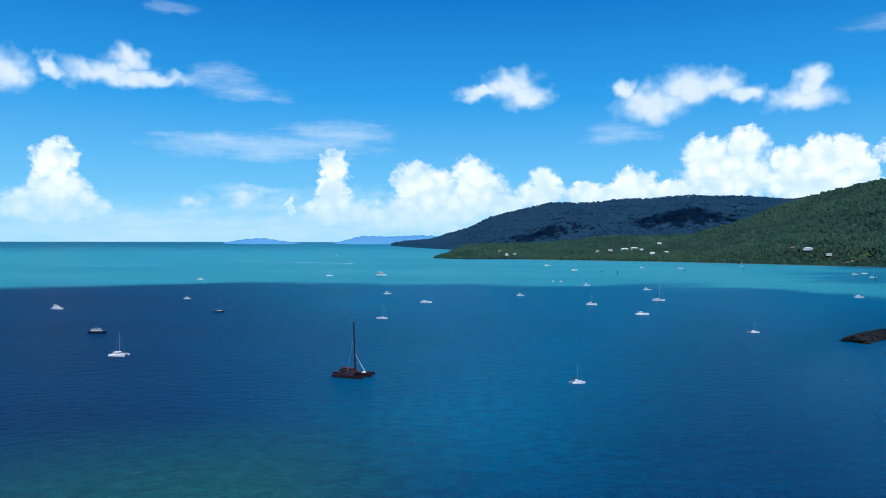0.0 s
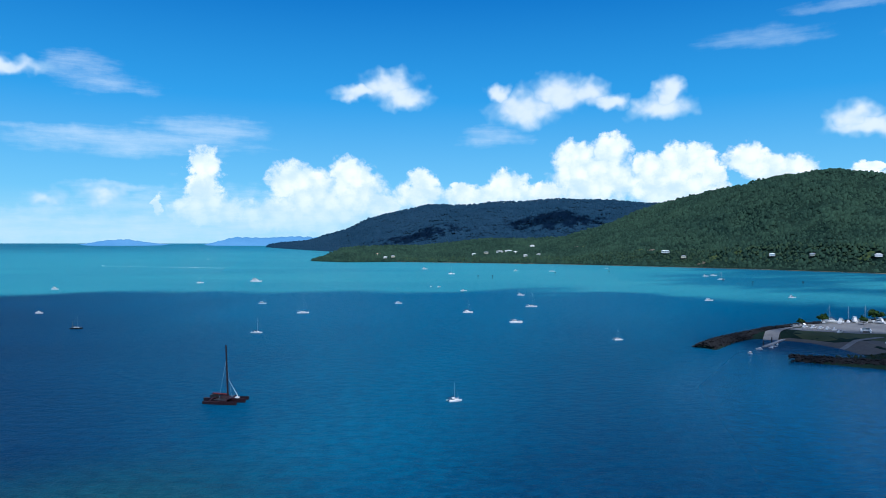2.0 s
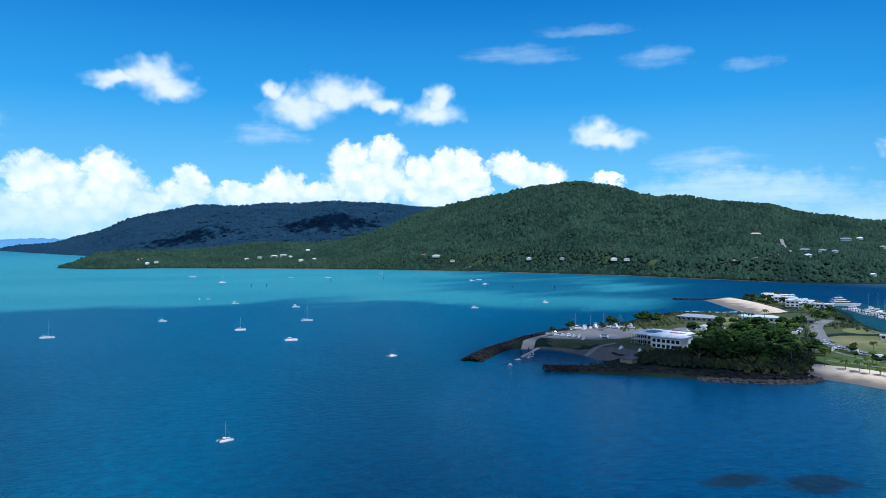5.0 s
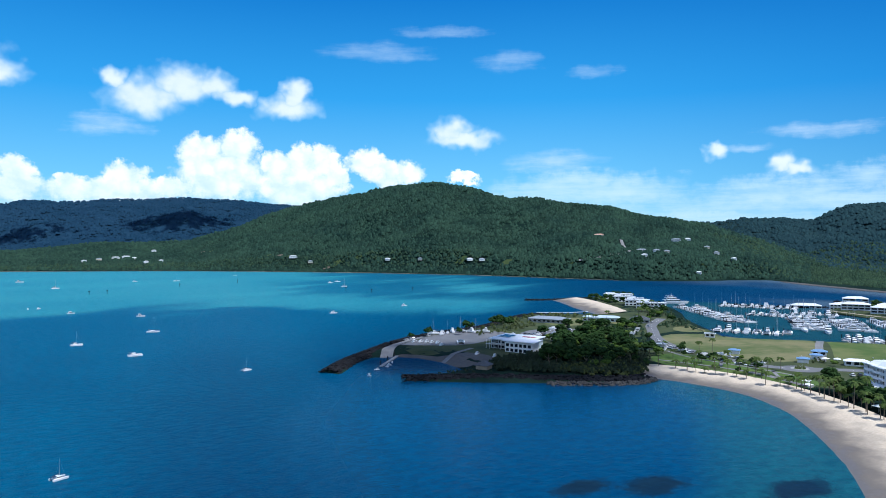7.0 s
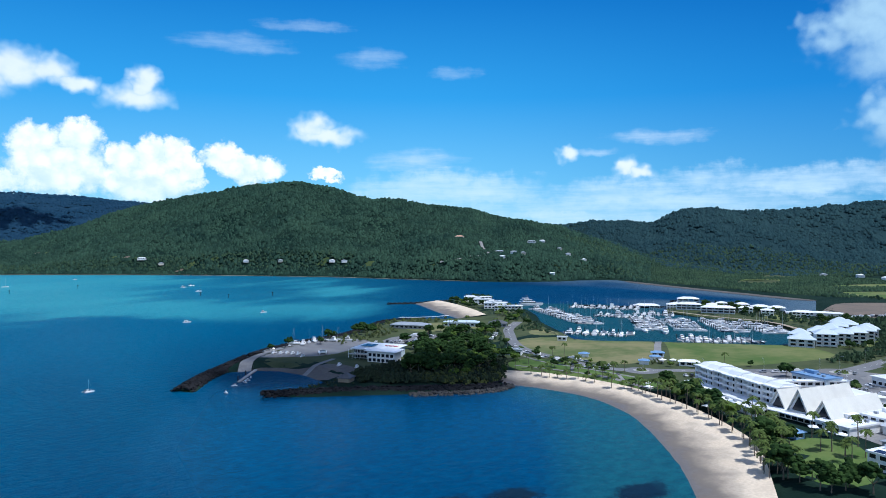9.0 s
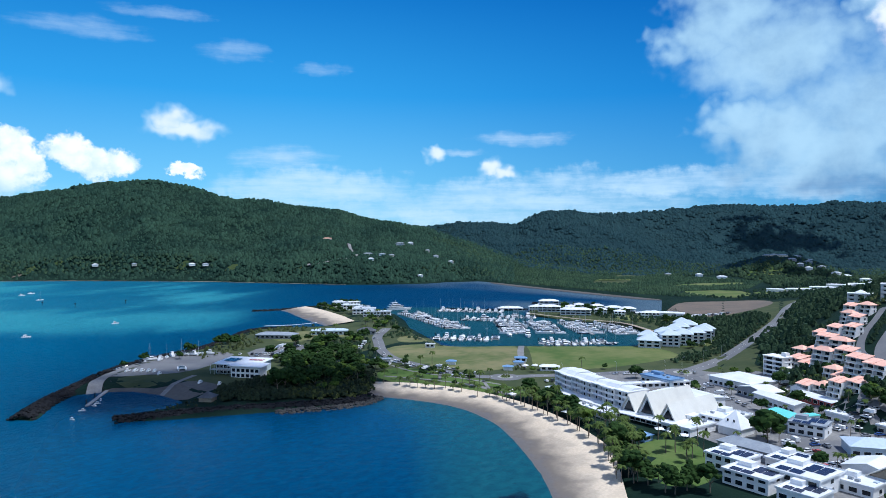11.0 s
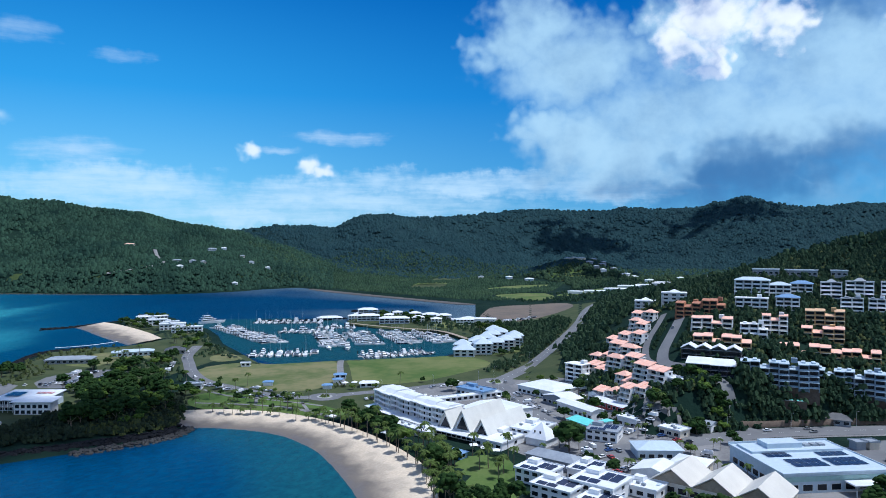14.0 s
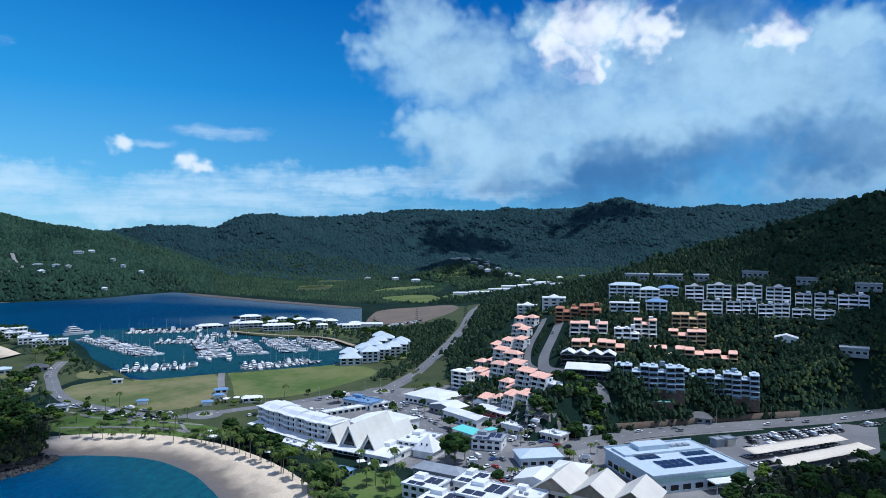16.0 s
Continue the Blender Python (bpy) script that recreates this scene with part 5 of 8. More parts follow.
def woods(name, label, x, y, size, mat, clumps=1, seed=5, squash=0.85, lift=0.45, z=None, top=1.0):
    """A stand of trees as one mesh: for each place a crown of one or more rough clumps."""
    rng = np.random.RandomState(seed)
    n = len(x)
    base = height(x, y) if z is None else z
    if clumps == 1 and z is None:
        base = base + rng.uniform(-0.35, 0.35, n) * size
    vs, fs = [], []
    for k in range(clumps):
        off = rng.normal(0, 0.38 if clumps > 1 else 0.0, (n, 3)) * size[:, None]
        r = size * (rng.uniform(0.26, 0.46, n) if clumps > 6 else rng.uniform(0.42, 0.68, n) if clumps > 2 else rng.uniform(0.55, 0.9, n) if clumps > 1 else rng.uniform(0.8, 1.15, n))
        shape, shape_f = (ICO1, ICO1_TOP) if mat in (ROCK, SHELF_ROCK) else (DOME, DOME_F)
        nv = len(shape)
        jit = 1 + rng.uniform(-0.25, 0.25, (n, nv, 1))
        a = rng.uniform(0, 6.28, n)[:, None]
        v = shape[None] * jit * r[:, None, None] * np.array([1, 1, squash])
        v[..., 0], v[..., 1] = v[..., 0] * np.cos(a) - v[..., 1] * np.sin(a), v[..., 0] * np.sin(a) + v[..., 1] * np.cos(a)
        v[..., 0] += (x + off[:, 0])[:, None]
        v[..., 1] += (y + off[:, 1])[:, None]
        v[..., 2] += (base + size * lift + np.abs(off[:, 2]) * top)[:, None]
        vs.append(v.reshape(-1, 3))
        fs.append((shape_f[None] + nv * np.arange(n)[:, None, None] + nv * n * k).reshape(-1, 3))
    me = mesh_of(name, np.concatenate(vs), np.concatenate(fs), [mat], smooth=clumps < 3 and mat not in (ROCK, SHELF_ROCK))
    return tagged(new(name, me), label, "trees", kind="stuff")


def scatter(poly, spacing, seed=1, jitter=0.45):
    p = np.array(poly, float)
    (x0, y0), (x1, y1) = p.min(0), p.max(0)
    gx, gy = np.meshgrid(np.arange(x0, x1, spacing), np.arange(y0, y1, spacing))
    rng = np.random.RandomState(seed)
    x = gx.ravel() + rng.uniform(-jitter, jitter, gx.size) * spacing
    y = gy.ravel() + rng.uniform(-jitter, jitter, gx.size) * spacing
    keep = inside(p, x, y)
    return x[keep], y[keep]


class Kind:
    """A kind of thing built once: the first place takes the thing itself, the next ones take copies."""

    def __init__(self, make):
        self.make, self.first = make, None

    def put(self, x, y, z, turn=0.0, scale=1.0, group="", label=""):
        m = pose(x, y, z, 0, 0, turn)
        if self.first is None:
            self.first = ob = self.make()
            ob.matrix_basis = m
        else:
            ob = copy_thing(self.first, m)
        ob.scale = (scale, scale, scale)
        return tagged(ob, label, group=group)


def sheet(name, points, mat, label, z=None, lift=0.06, round_=0, category="ground", cell=6.0):
    """A piece of ground cover that lies on the land, cut from a grid so that it follows slopes."""
    p = np.array(points, float)
    for _ in range(round_):
        p = np.stack([0.75 * p + 0.25 * np.roll(p, -1, 0), 0.25 * p + 0.75 * np.roll(p, -1, 0)], 1).reshape(-1, 2)
    bm = bmesh.new()
    face = bm.faces.new([bm.verts.new((x, y, 0)) for x, y in p])
    if face.normal.z < 0 or face.calc_area() and sum(p[i][0] * p[(i + 1) % len(p)][1] - p[(i + 1) % len(p)][0] * p[i][1] for i in range(len(p))) < 0:
        face.normal_flip()
    if z is None:
        (x0, y0), (x1, y1) = p.min(0), p.max(0)
        for axis, lo, hi in ((0, x0, x1), (1, y0, y1)):
            for c in np.arange(lo + cell, hi, cell):
                at, no = ((c, 0, 0), (1, 0, 0)) if axis == 0 else ((0, c, 0), (0, 1, 0))
                bmesh.ops.bisect_plane(bm, geom=bm.verts[:] + bm.edges[:] + bm.faces[:], plane_co=at, plane_no=no)
        xy = np.array([v.co[:2] for v in bm.verts])
        for v, h in zip(bm.verts, height(xy[:, 0], xy[:, 1])):
            v.co.z = h + lift
    else:
        for v in bm.verts:
            v.co.z = z
    me = bpy.data.meshes.new(name)
    bm.to_mesh(me)
    bm.free()
    me.materials.append(mat)
    return tagged(new(name, me), label, category, kind="structure")


def smooth_line(points, per=10, rounds=14):
    p = np.array(points, float)
    t, u = np.arange(len(p)), np.linspace(0, len(p) - 1, (len(p) - 1) * per + 1)
    q = np.stack([np.interp(u, t, p[:, k]) for k in range(p.shape[1])], 1)
    for _ in range(rounds):
        q[1:-1] = (q[:-2] + 2 * q[1:-1] + q[2:]) / 4
    return q


def strip(name, points, width, mat, label, lift=0.10, category="road", flat=None, closed=False):
    """A band of even width along a smoothed line, lying on the land."""
    q = smooth_line(points)
    d = np.gradient(q, axis=0)
    d /= np.linalg.norm(d, axis=1, keepdims=True) + 1e-9
    side = np.stack([-d[:, 1], d[:, 0]], 1)
    s = np.array([-0.5, -0.17, 0.17, 0.5])[:, None, None] * width
    xy = q[None] + side[None] * s
    mid = height(q[:, 0], q[:, 1]) if flat is None else np.full(len(q), flat)
    z = np.maximum(height(xy[..., 0], xy[..., 1]), mid[None] - 1.0) if flat is None else np.tile(mid, (4, 1))
    me = grid_mesh(name, xy[..., 0], xy[..., 1], z + lift, [mat], wrap=False)
    return tagged(new(name, me), label, category, kind="structure")


def dashes(points, gap=9.0, long=3.0, lift=0.125, shift=0.0):
    q = smooth_line(points)
    step = np.r_[0, np.cumsum(np.linalg.norm(np.diff(q, axis=0), axis=1))]
    bm = bmesh.new()
    for s in np.arange(2, step[-1] - long, gap):
        a, b = (np.array([np.interp(v, step, q[:, k]) for k in (0, 1)]) for v in (s, s + long))
        d = (b - a) / (np.linalg.norm(b - a) + 1e-9)
        n = np.array([-d[1], d[0]])
        a, b = a + n * shift, b + n * shift
        n = n * 0.10
        corners = [a - n, a + n, b + n, b - n]
        hz = height(np.array([c[0] for c in corners]), np.array([c[1] for c in corners]))
        bm.faces.new([bm.verts.new((*c, h + lift)) for c, h in zip(corners, hz)])
    return bm


# ---- islands on the horizon ----
def island(name, spots):
    verts, faces = [], []
    fine = np.linspace(spots[0][0], spots[-1][0], 60)
    high = np.interp(fine, [s[0] for s in spots], [s[1] for s in spots]) * (1 + 0.06 * np.sin(fine * 9) + 0.04 * np.sin(fine * 23))
    for k, depth in enumerate((-220, -90, 0, 90)):
        for a, h in zip(fine, high):
            r = 4680 + depth
            verts.append((-math.sin(radians(a)) * r, math.cos(radians(a)) * r, float(sea_level(r)) - 4 + (h + 4) * (0, 0.62, 1.0, 0.7)[k]))
    for k in range(3):
        for i in range(59):
            j = k * 60 + i
            faces.append((j, j + 1, j + 61, j + 60))
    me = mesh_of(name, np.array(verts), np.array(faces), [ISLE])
    tagged(new(name, me), "hazy blue-grey island on the horizon", "island", kind="structure")


island("backdrop_island_west", [(18.4, 0), (20, 16), (21.3, 33), (22.8, 25), (24.4, 0)])
island("backdrop_island_mid", [(4, 30), (6.7, 46), (9.0, 54), (11.3, 44), (13.6, 48), (14.4, 30), (15.8, 0)])


# ---- unseen fair-weather clouds above the view, put there to shade the land ----
def cumulus(x, y, z, wide, deep, seed, turn=0.0, puffs=110, size=0.2):
    """A ragged cloud of many puffs, dense in the middle and loose at its rim."""
    rg = np.random.RandomState(seed)
    vs, fs = [], []
    for k in range(puffs):
        u, v = rg.normal(0, 0.4, 2)
        r = rg.uniform(0.5, 1.0) * size * min(wide, deep) * max(0.35, 1.1 - 0.6 * math.hypot(u, v))
        fs.append(ICO1_F + 12 * len(vs))
        vs.append(blob(rg, np.array([u * wide / 2, v * deep / 2, r * 0.4]), r, 0.6, base=ICO1))
    ob = new("backdrop_cloud", mesh_of("backdrop_cloud", np.concatenate(vs), np.concatenate(fs), [CLOUD]))
    ob.matrix_basis = pose(x, y, z, 0, 0, turn)
    tagged(ob, "unseen white cumulus cloud above the view that shades the land", "cloud", kind="structure")


def shade_cloud(x, y, z, far, wide, deep, seed, turn=0.0, **more):
    """An unseen cloud put in the sun's way to shade a place on the land."""
    p = Vector((x, y, z)) + SUN_TO * far
    cumulus(p.x, p.y, p.z, wide, deep, seed, turn, **more)


shade_cloud(60, 3500, 120, 2000, 620, 330, 1, 10, puffs=150, size=0.085)
shade_cloud(760, 3500, 170, 2100, 700, 420, 2, -15, puffs=150, size=0.085)
shade_cloud(2366, 396, 140, 1900, 480, 300, 3, 70, puffs=170, size=0.1)
shade_cloud(2640, -60, 200, 2000, 520, 320, 4, 100, puffs=170, size=0.1)
shade_cloud(1740, 320, 40, 1800, 330, 220, 5, 60)
shade_cloud(240, 372, 3, 2600, 190, 120, 6, 50, puffs=200, size=0.12)
shade_cloud(284, 306, 3, 2600, 170, 100, 10, -25, puffs=260, size=0.13)
shade_cloud(720, -260, 100, 2400, 420, 300, 7, 20, puffs=120, size=0.12)
shade_cloud(312, -120, 5, 2400, 130, 80, 9, -30, puffs=130, size=0.14)
shade_cloud(530, -215, 40, 2400, 240, 150, 8, -60, puffs=80, size=0.12)

# ---- woods on the hills ----
def hill_woods():
    rng = np.random.RandomState(4)

    def polar_spots(a0, a1, r0, r1, spacing):
        n = int(radians(a1 - a0) * (r1 * r1 - r0 * r0) / 2 / spacing ** 2)
        a, r = np.radians(rng.uniform(a0, a1, n)), np.sqrt(rng.uniform(r0 * r0, r1 * r1, n))
        x, y = -np.sin(a) * r, np.cos(a) * r
        keep = inside(LAND, x, y) & (distance(LAND, x, y) > 8)
        return x[keep], y[keep]

    def seen_side(x, y, table, past=45):
        """Only trees up to the ridge: those behind it are never seen."""
        t = np.array(table[::-1], float)
        return np.hypot(x, y) < np.interp(np.degrees(np.arctan2(-x, y)), t[:, 0], t[:, 2]) + past

    def clear(x, y, r, *spots):
        keep = np.ones(len(x), bool)
        for sx, sy, sr in spots:
            keep &= np.hypot(x - sx, y - sy) > sr
        return x[keep], y[keep]
    def grown(n, lo, more, power=1.8):
        return lo + more * rng.rand(n) ** power

    def patchy(x, y, size):
        """Stands of tall and of low trees side by side."""
        return size * (1.0 + 0.28 * np.clip(waves(x, y, 130, 31, 3), -1.3, 1.6))
    open_spots = [(hx, hy, 8) for hx, hy, *_ in HILL_HOUSES] + [(cx, cy, 0.5 * cr) for cx, cy, cr in CLEARINGS]
    x, y = polar_spots(-60, 9, 1330, 2160, 4.7)
    z = height(x, y)
    k = (rng.rand(len(x)) < np.where(z < 10, 0.8, 1.0)) & seen_side(x, y, RIDGE_MAIN)
    x, y = clear(x[k], y[k], 0, *open_spots)
    k = distance(np.array(HILL_TRACK, float), x, y, closed=False) > 8
    x, y = x[k], y[k]
    woods("forest", "dense dark green tropical forest on the hill across the bay", x, y, patchy(x, y, grown(len(x), 2.0, 3.4)), FOREST, 1, 7, 0.85, 0.3)
    x, y = polar_spots(-30, 12, 2160, 2500, 6.5)
    k = seen_side(x, y, RIDGE_MAIN)
    x, y = x[k], y[k]
    woods("forest", "dense dark green forest behind the ridge", x, y, grown(len(x), 3.0, 3.5), FOREST, 1, 8, 0.85, 0.3)
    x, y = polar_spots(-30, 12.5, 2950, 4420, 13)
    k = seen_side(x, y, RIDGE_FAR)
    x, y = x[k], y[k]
    woods("forest", "far forest on the headland hills, tinted blue with haze", x, y, grown(len(x), 5, 6), HEADLAND_HAZED, 1, 9, 0.6, 0.15)
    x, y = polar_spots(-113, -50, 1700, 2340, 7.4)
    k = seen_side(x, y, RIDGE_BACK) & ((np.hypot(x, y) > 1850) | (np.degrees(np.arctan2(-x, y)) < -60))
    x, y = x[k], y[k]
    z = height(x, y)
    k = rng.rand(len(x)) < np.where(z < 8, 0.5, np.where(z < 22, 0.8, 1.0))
    woods("forest", "forest on the hills behind the valley", x[k], y[k], patchy(x[k], y[k], grown(k.sum(), 3.0, 4.0)), WOODS_HAZED, 1, 10, 0.7, 0.2)
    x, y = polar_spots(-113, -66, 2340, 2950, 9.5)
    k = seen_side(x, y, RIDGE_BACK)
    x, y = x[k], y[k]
    woods("forest", "forest on the back ridge", x, y, patchy(x, y, grown(len(x), 3.8, 5.0)), WOODS_HAZED, 1, 11, 0.7, 0.2)


HILL_TRACK = [(1150, 1085), (1128, 1060), (1122, 1036), (1105, 1018), (1075, 1006), (1045, 1008), (1018, 1022), (992, 1050)]
HILL_HOUSES = [(-82, 2078), (-63, 2022), (-41, 2039), (190, 1998), (226, 2011), (267, 2022), (293, 2026), (309, 2000), (381, 2134),
               (362, 1926), (324, 1916), (615, 1649), (641, 1604), (773, 1455), (819, 1384), (887, 1283), (904, 1261), (1136, 1138),
               (1134, 1013), (1095, 971), (1141, 980), (1142, 954), (1252, 1022), (1286, 1018), (1272, 958), (1251, 919), (1238, 869), (1116, 858)]
VALLEY_HOUSES = [(1545, 388), (1568, 67), (1791, 352), (1755, 327), (1727, 304), (1698, 280), (1677, 260), (1664, 242), (1799, 309), (1763, 281),
                 (1699, 222), (1671, 191), (1500, 124), (1614, 524), (1595, 449), (1609, 19), (1740, 340), (1710, 250), (1650, 170), (1780, 260)]
CLEARINGS = [(575, 1712, 15), (594, 1690, 16), (612, 1668, 16), (661, 1561, 18), (686, 1551, 16), (1000, 1045, 15), (1020, 1020, 17), (1045, 1008, 17), (1070, 1005, 15),
             (1110, 1022, 12), (1125, 1032, 10), (732, 1521, 14), (876, 1300, 16), (927, 1204, 16), (1154, 875, 14), (980, 1065, 14), (480, 1985, 12), (500, 1965, 12)]
hill_woods()

rng = random.Random(8)
for k, (x, y) in enumerate(HILL_HOUSES):
    face = math.degrees(math.atan2(-x, y)) + rng.uniform(-15, 15)
    pink = k == 17
    wall, roof = ((CREAM, TILE) if pink or k == 0 else rng.choice([(WHITE, WHITE_ROOF), (CREAM, GREY_ROOF), (WHITE, GREY_ROOF), (WHITE, WHITE_ROOF)]))
    big = 20 if k in (5, 6, 11, 17, 18, 22) else rng.uniform(9, 14)
    house("hill_house", "house with a red-brown roof among trees on the hillside" if roof is TILE else "pale house with a light metal roof among hillside trees",
          x, y, face, big * 0.95, 7, 3.0, wall, roof, rise=2.0, group="houses across the bay", z=level(x, y) + 2.2, windows=k in (5, 6, 11, 17, 18, 22))
for k, (x, y) in enumerate(VALLEY_HOUSES):
    face = math.degrees(math.atan2(-x, y)) + rng.uniform(-30, 30)
    wall, roof = rng.choice([(WHITE, WHITE_ROOF), (CREAM, GREY_ROOF), (SLATE_WALL, GREY_ROOF)])
    house("valley_house", "small pale-roofed house among trees in the valley", x, y, face, rng.uniform(13, 20), 11, 4.5, wall, roof, rise=2.4, group="houses in the valley", z=level(x, y) + 0.6, windows=False)

# ---- ground cover of the town and shore ----
sheet("grass_flat", [(262, 345), (250, 420), (250, 436), (290, 462), (343, 474), (386, 500), (440, 532), (480, 515), (540, 502), (575, 538), (608, 610), (640, 652), (695, 640), (655, 592), (628, 532),
                     (590, 488), (545, 445), (510, 400), (472, 350), (472, 328), (505, 285), (532, 244), (560, 206), (616, 203), (676, 230), (712, 285), (730, 345), (740, 392), (800, 422), (845, 430)], DARK_LAWN, "rough olive grass on the flat land", lift=0.03)
sheet("grass_flat", [(845, 430), (832, 360), (812, 300), (818, 262), (900, 250), (1000, 190), (1000, 150), (763, 120), (560, 112), (500, 104), (430, 60), (395, 60), (345, 110), (345, 196), (342, 260), (330, 296),
                     (290, 318), (262, 345), (505, 285), (532, 244), (560, 206), (616, 203), (676, 230), (712, 285), (730, 345), (740, 392), (800, 422)], DARK_LAWN, "rough olive grass on the flat land", lift=0.03)
sheet("paving", [(262, 15), (274, 52), (310, 74), (326, 100), (345, 140), (362, 174), (386, 194), (424, 186), (440, 178), (478, 140), (480, 100), (455, 68),
                 (412, 40), (380, 10), (374, -10), (376, -40), (384, -66), (330, -110), (285, -70)], PAVING, "pale concrete and asphalt yards between buildings", lift=0.05)
sheet("lawn", [(341, 195), (343, 231), (338, 262), (328, 284), (352, 306), (374, 298), (370, 247), (366, 222), (352, 190)], LAWN, "green beachfront lawn", round_=2)
sheet("playing_field", [(394, 322), (416, 358), (446, 364), (474, 338), (503, 289), (474, 266), (418, 236), (388, 248), (381, 286)], DRY_LAWN, "dry yellowish grass field", round_=1)
sheet("playing_field", [(508, 281), (538, 242), (560, 205), (552, 180), (530, 160), (486, 172), (442, 190), (420, 226), (478, 260)], GREEN_LAWN, "mown green grass field", round_=1)
sheet("lawn", [(455, 372), (472, 356), (488, 366), (498, 385), (480, 395)], DRY_LAWN, "small dry lawn by the marina", round_=2)
sheet("yard", [(232, 436), (250, 452), (280, 466), (322, 468), (345, 440), (312, 415), (275, 400), (250, 414), (238, 424)], ASPHALT, "grey gravel boat yard", round_=1)
sheet("lawn", [(226, 402), (240, 422), (262, 408), (256, 386), (240, 380)], DARK_LAWN, "rough lawn beside the slipway", round_=1)
sheet("shore", [(206, 404), (230, 400), (240, 372), (262, 376), (262, 345), (236, 338), (229, 352), (233, 368), (228, 390)], MUD, "dark damp mud round the boat harbour", lift=0.12, round_=1)
sheet("lawn", [(395, 455), (425, 500), (470, 485), (478, 440), (430, 425)], DRY_LAWN, "dry grass round the low pavilion", round_=1)
sheet("car_park", [(330, 405), (352, 440), (395, 440), (408, 405), (372, 378)], ASPHALT, "asphalt car park", lift=0.07, round_=1)
sheet("lawn", [(300, 108), (312, 90), (286, 72), (254, 68), (248, 84), (266, 100)], LAWN, "green lawn under palms", round_=1)
sheet("car_park", [(380, -62), (396, -70), (440, -142), (436, -158), (388, -142), (350, -118), (336, -74)], ASPHALT, "asphalt car park with rows of cars", lift=0.09)
sheet("bare_ground", [(800, 255), (830, 275), (900, 288), (985, 300), (1050, 215), (990, 180), (900, 180), (830, 205), (790, 235)], EARTH, "brown bare earth lot", round_=2)
sheet("mud_flat", [(1000, 345), (1045, 445), (1100, 575), (1175, 725), (1215, 760), (1190, 690), (1120, 545), (1075, 420), (1050, 330)], MUD, "grey mud flat along the bay shore", z=0.45, round_=1, lift=0.2)
OPEN_FIELDS = [[(1150, 372), (1262, 296), (1150, 238), (1070, 258)], [(1180, 260), (1290, 230), (1400, 160), (1360, 130), (1240, 185), (1170, 215)], [(1290, 420), (1400, 400), (1480, 330), (1420, 310), (1310, 360)],
               [(460, -126), (474, -150), (489, -176), (505, -204), (526, -198), (510, -170), (492, -143), (474, -118)], [(1260, 560), (1400, 600), (1440, 540), (1300, 500)], [(1500, 620), (1640, 640), (1660, 560), (1520, 560)]]
for pts in OPEN_FIELDS[4:]:
    sheet("meadow", pts, DARK_LAWN, "olive open grass on the plain", round_=2, lift=0.15, cell=12)
sheet("meadow", OPEN_FIELDS[0], GREEN_LAWN, "pale green playing ground on the plain", round_=1, lift=0.2, cell=12)
for pts in ([(1180, 260), (1290, 230), (1400, 160), (1360, 130), (1240, 185), (1170, 215)], [(1420, 130), (1560, 160), (1640, 110), (1600, 40), (1480, 60)], [(1520, 300), (1640, 380), (1700, 330), (1600, 250)], [(1300, 620), (1400, 640), (1480, 560), (1400, 520)],
            [(1290, 420), (1400, 400), (1480, 330), (1420, 310), (1310, 360)],
            [(560, 185), (590, 205), (640, 195), (640, 165), (600, 150)], [(730, 300), (770, 300), (775, 275), (740, 255), (715, 265)], [(1010, 70), (1060, 60), (1065, 20), (1020, 25)]):
    sheet("meadow", pts, GREEN_LAWN, "bright green grass clearing", round_=2, lift=0.15)
for x, y, r in CLEARINGS:
    a = math.atan2(y, x) + math.pi / 2
    ring = [(0.8 * r * math.cos(k) * (1 + 0.25 * math.sin(3 * k + x)), 0.34 * r * math.sin(k) * (1 + 0.3 * math.sin(2 * k + y))) for k in np.arange(0, 6.2, 0.5)]
    sheet("meadow", [(x + u * math.cos(a) - v * math.sin(a), y + u * math.sin(a) + v * math.cos(a)) for u, v in ring],
          EARTH if (x, y) in ((661, 1561), (594, 1690), (480, 1985)) else HILL_GRASS, "grassy clearing in the hillside forest", round_=1, lift=0.7, cell=10)
sheet("beach", [(540, 514), (560, 520), (582, 556), (612, 625), (606, 668), (588, 648), (560, 600), (546, 563)], SAND, "pale sandy beach of a small cove", lift=0.25, round_=1)
strip("shore", [(985, 935), (942, 1042), (874, 1234), (726, 1452), (550, 1636), (365, 1797), (125, 1916), (-27, 1988)], 11, EARTH_PALE, "narrow pale strand under the wooded hill", category="shore", flat=0.5)
strip("track", HILL_TRACK, 7, PAVING, "pale winding track on the hillside", lift=1.2, category="track")
tagged(new("beach", loft("beach", [(510, 518), (526, 556), (549, 602), (575, 646), (586, 672)], [(548, 508), (574, 548), (598, 594), (616, 632), (626, 666)], -0.5, 2.7, SAND, 8)),
       "pale sandy beach of a small cove", "beach", kind="structure")

MAIN_ROAD = [(322, 38), (336, 50), (355, 65), (377, 83), (396, 98), (430, 118), (465, 140)]
TOP_ROAD = [(465, 140), (492, 136), (524, 133), (577, 128), (659, 127), (745, 131), (900, 150), (1100, 140), (1300, 110)]
PARK_ROAD = [(465, 140), (458, 158), (440, 174), (425, 185), (412, 198), (397, 214), (383, 226), (374, 240), (374, 260), (382, 292), (394, 330), (420, 362), (446, 386), (470, 410), (520, 440)]
ROAD_LIFTS = []
SIDE_ROAD = [(394, -22), (404, -12), (415, -4), (426, 6), (434, 18)]
HILL_ROAD = [(434, 18), (445, 29), (470, 30), (496, 27), (516, 25), (538, 23), (565, 19)]
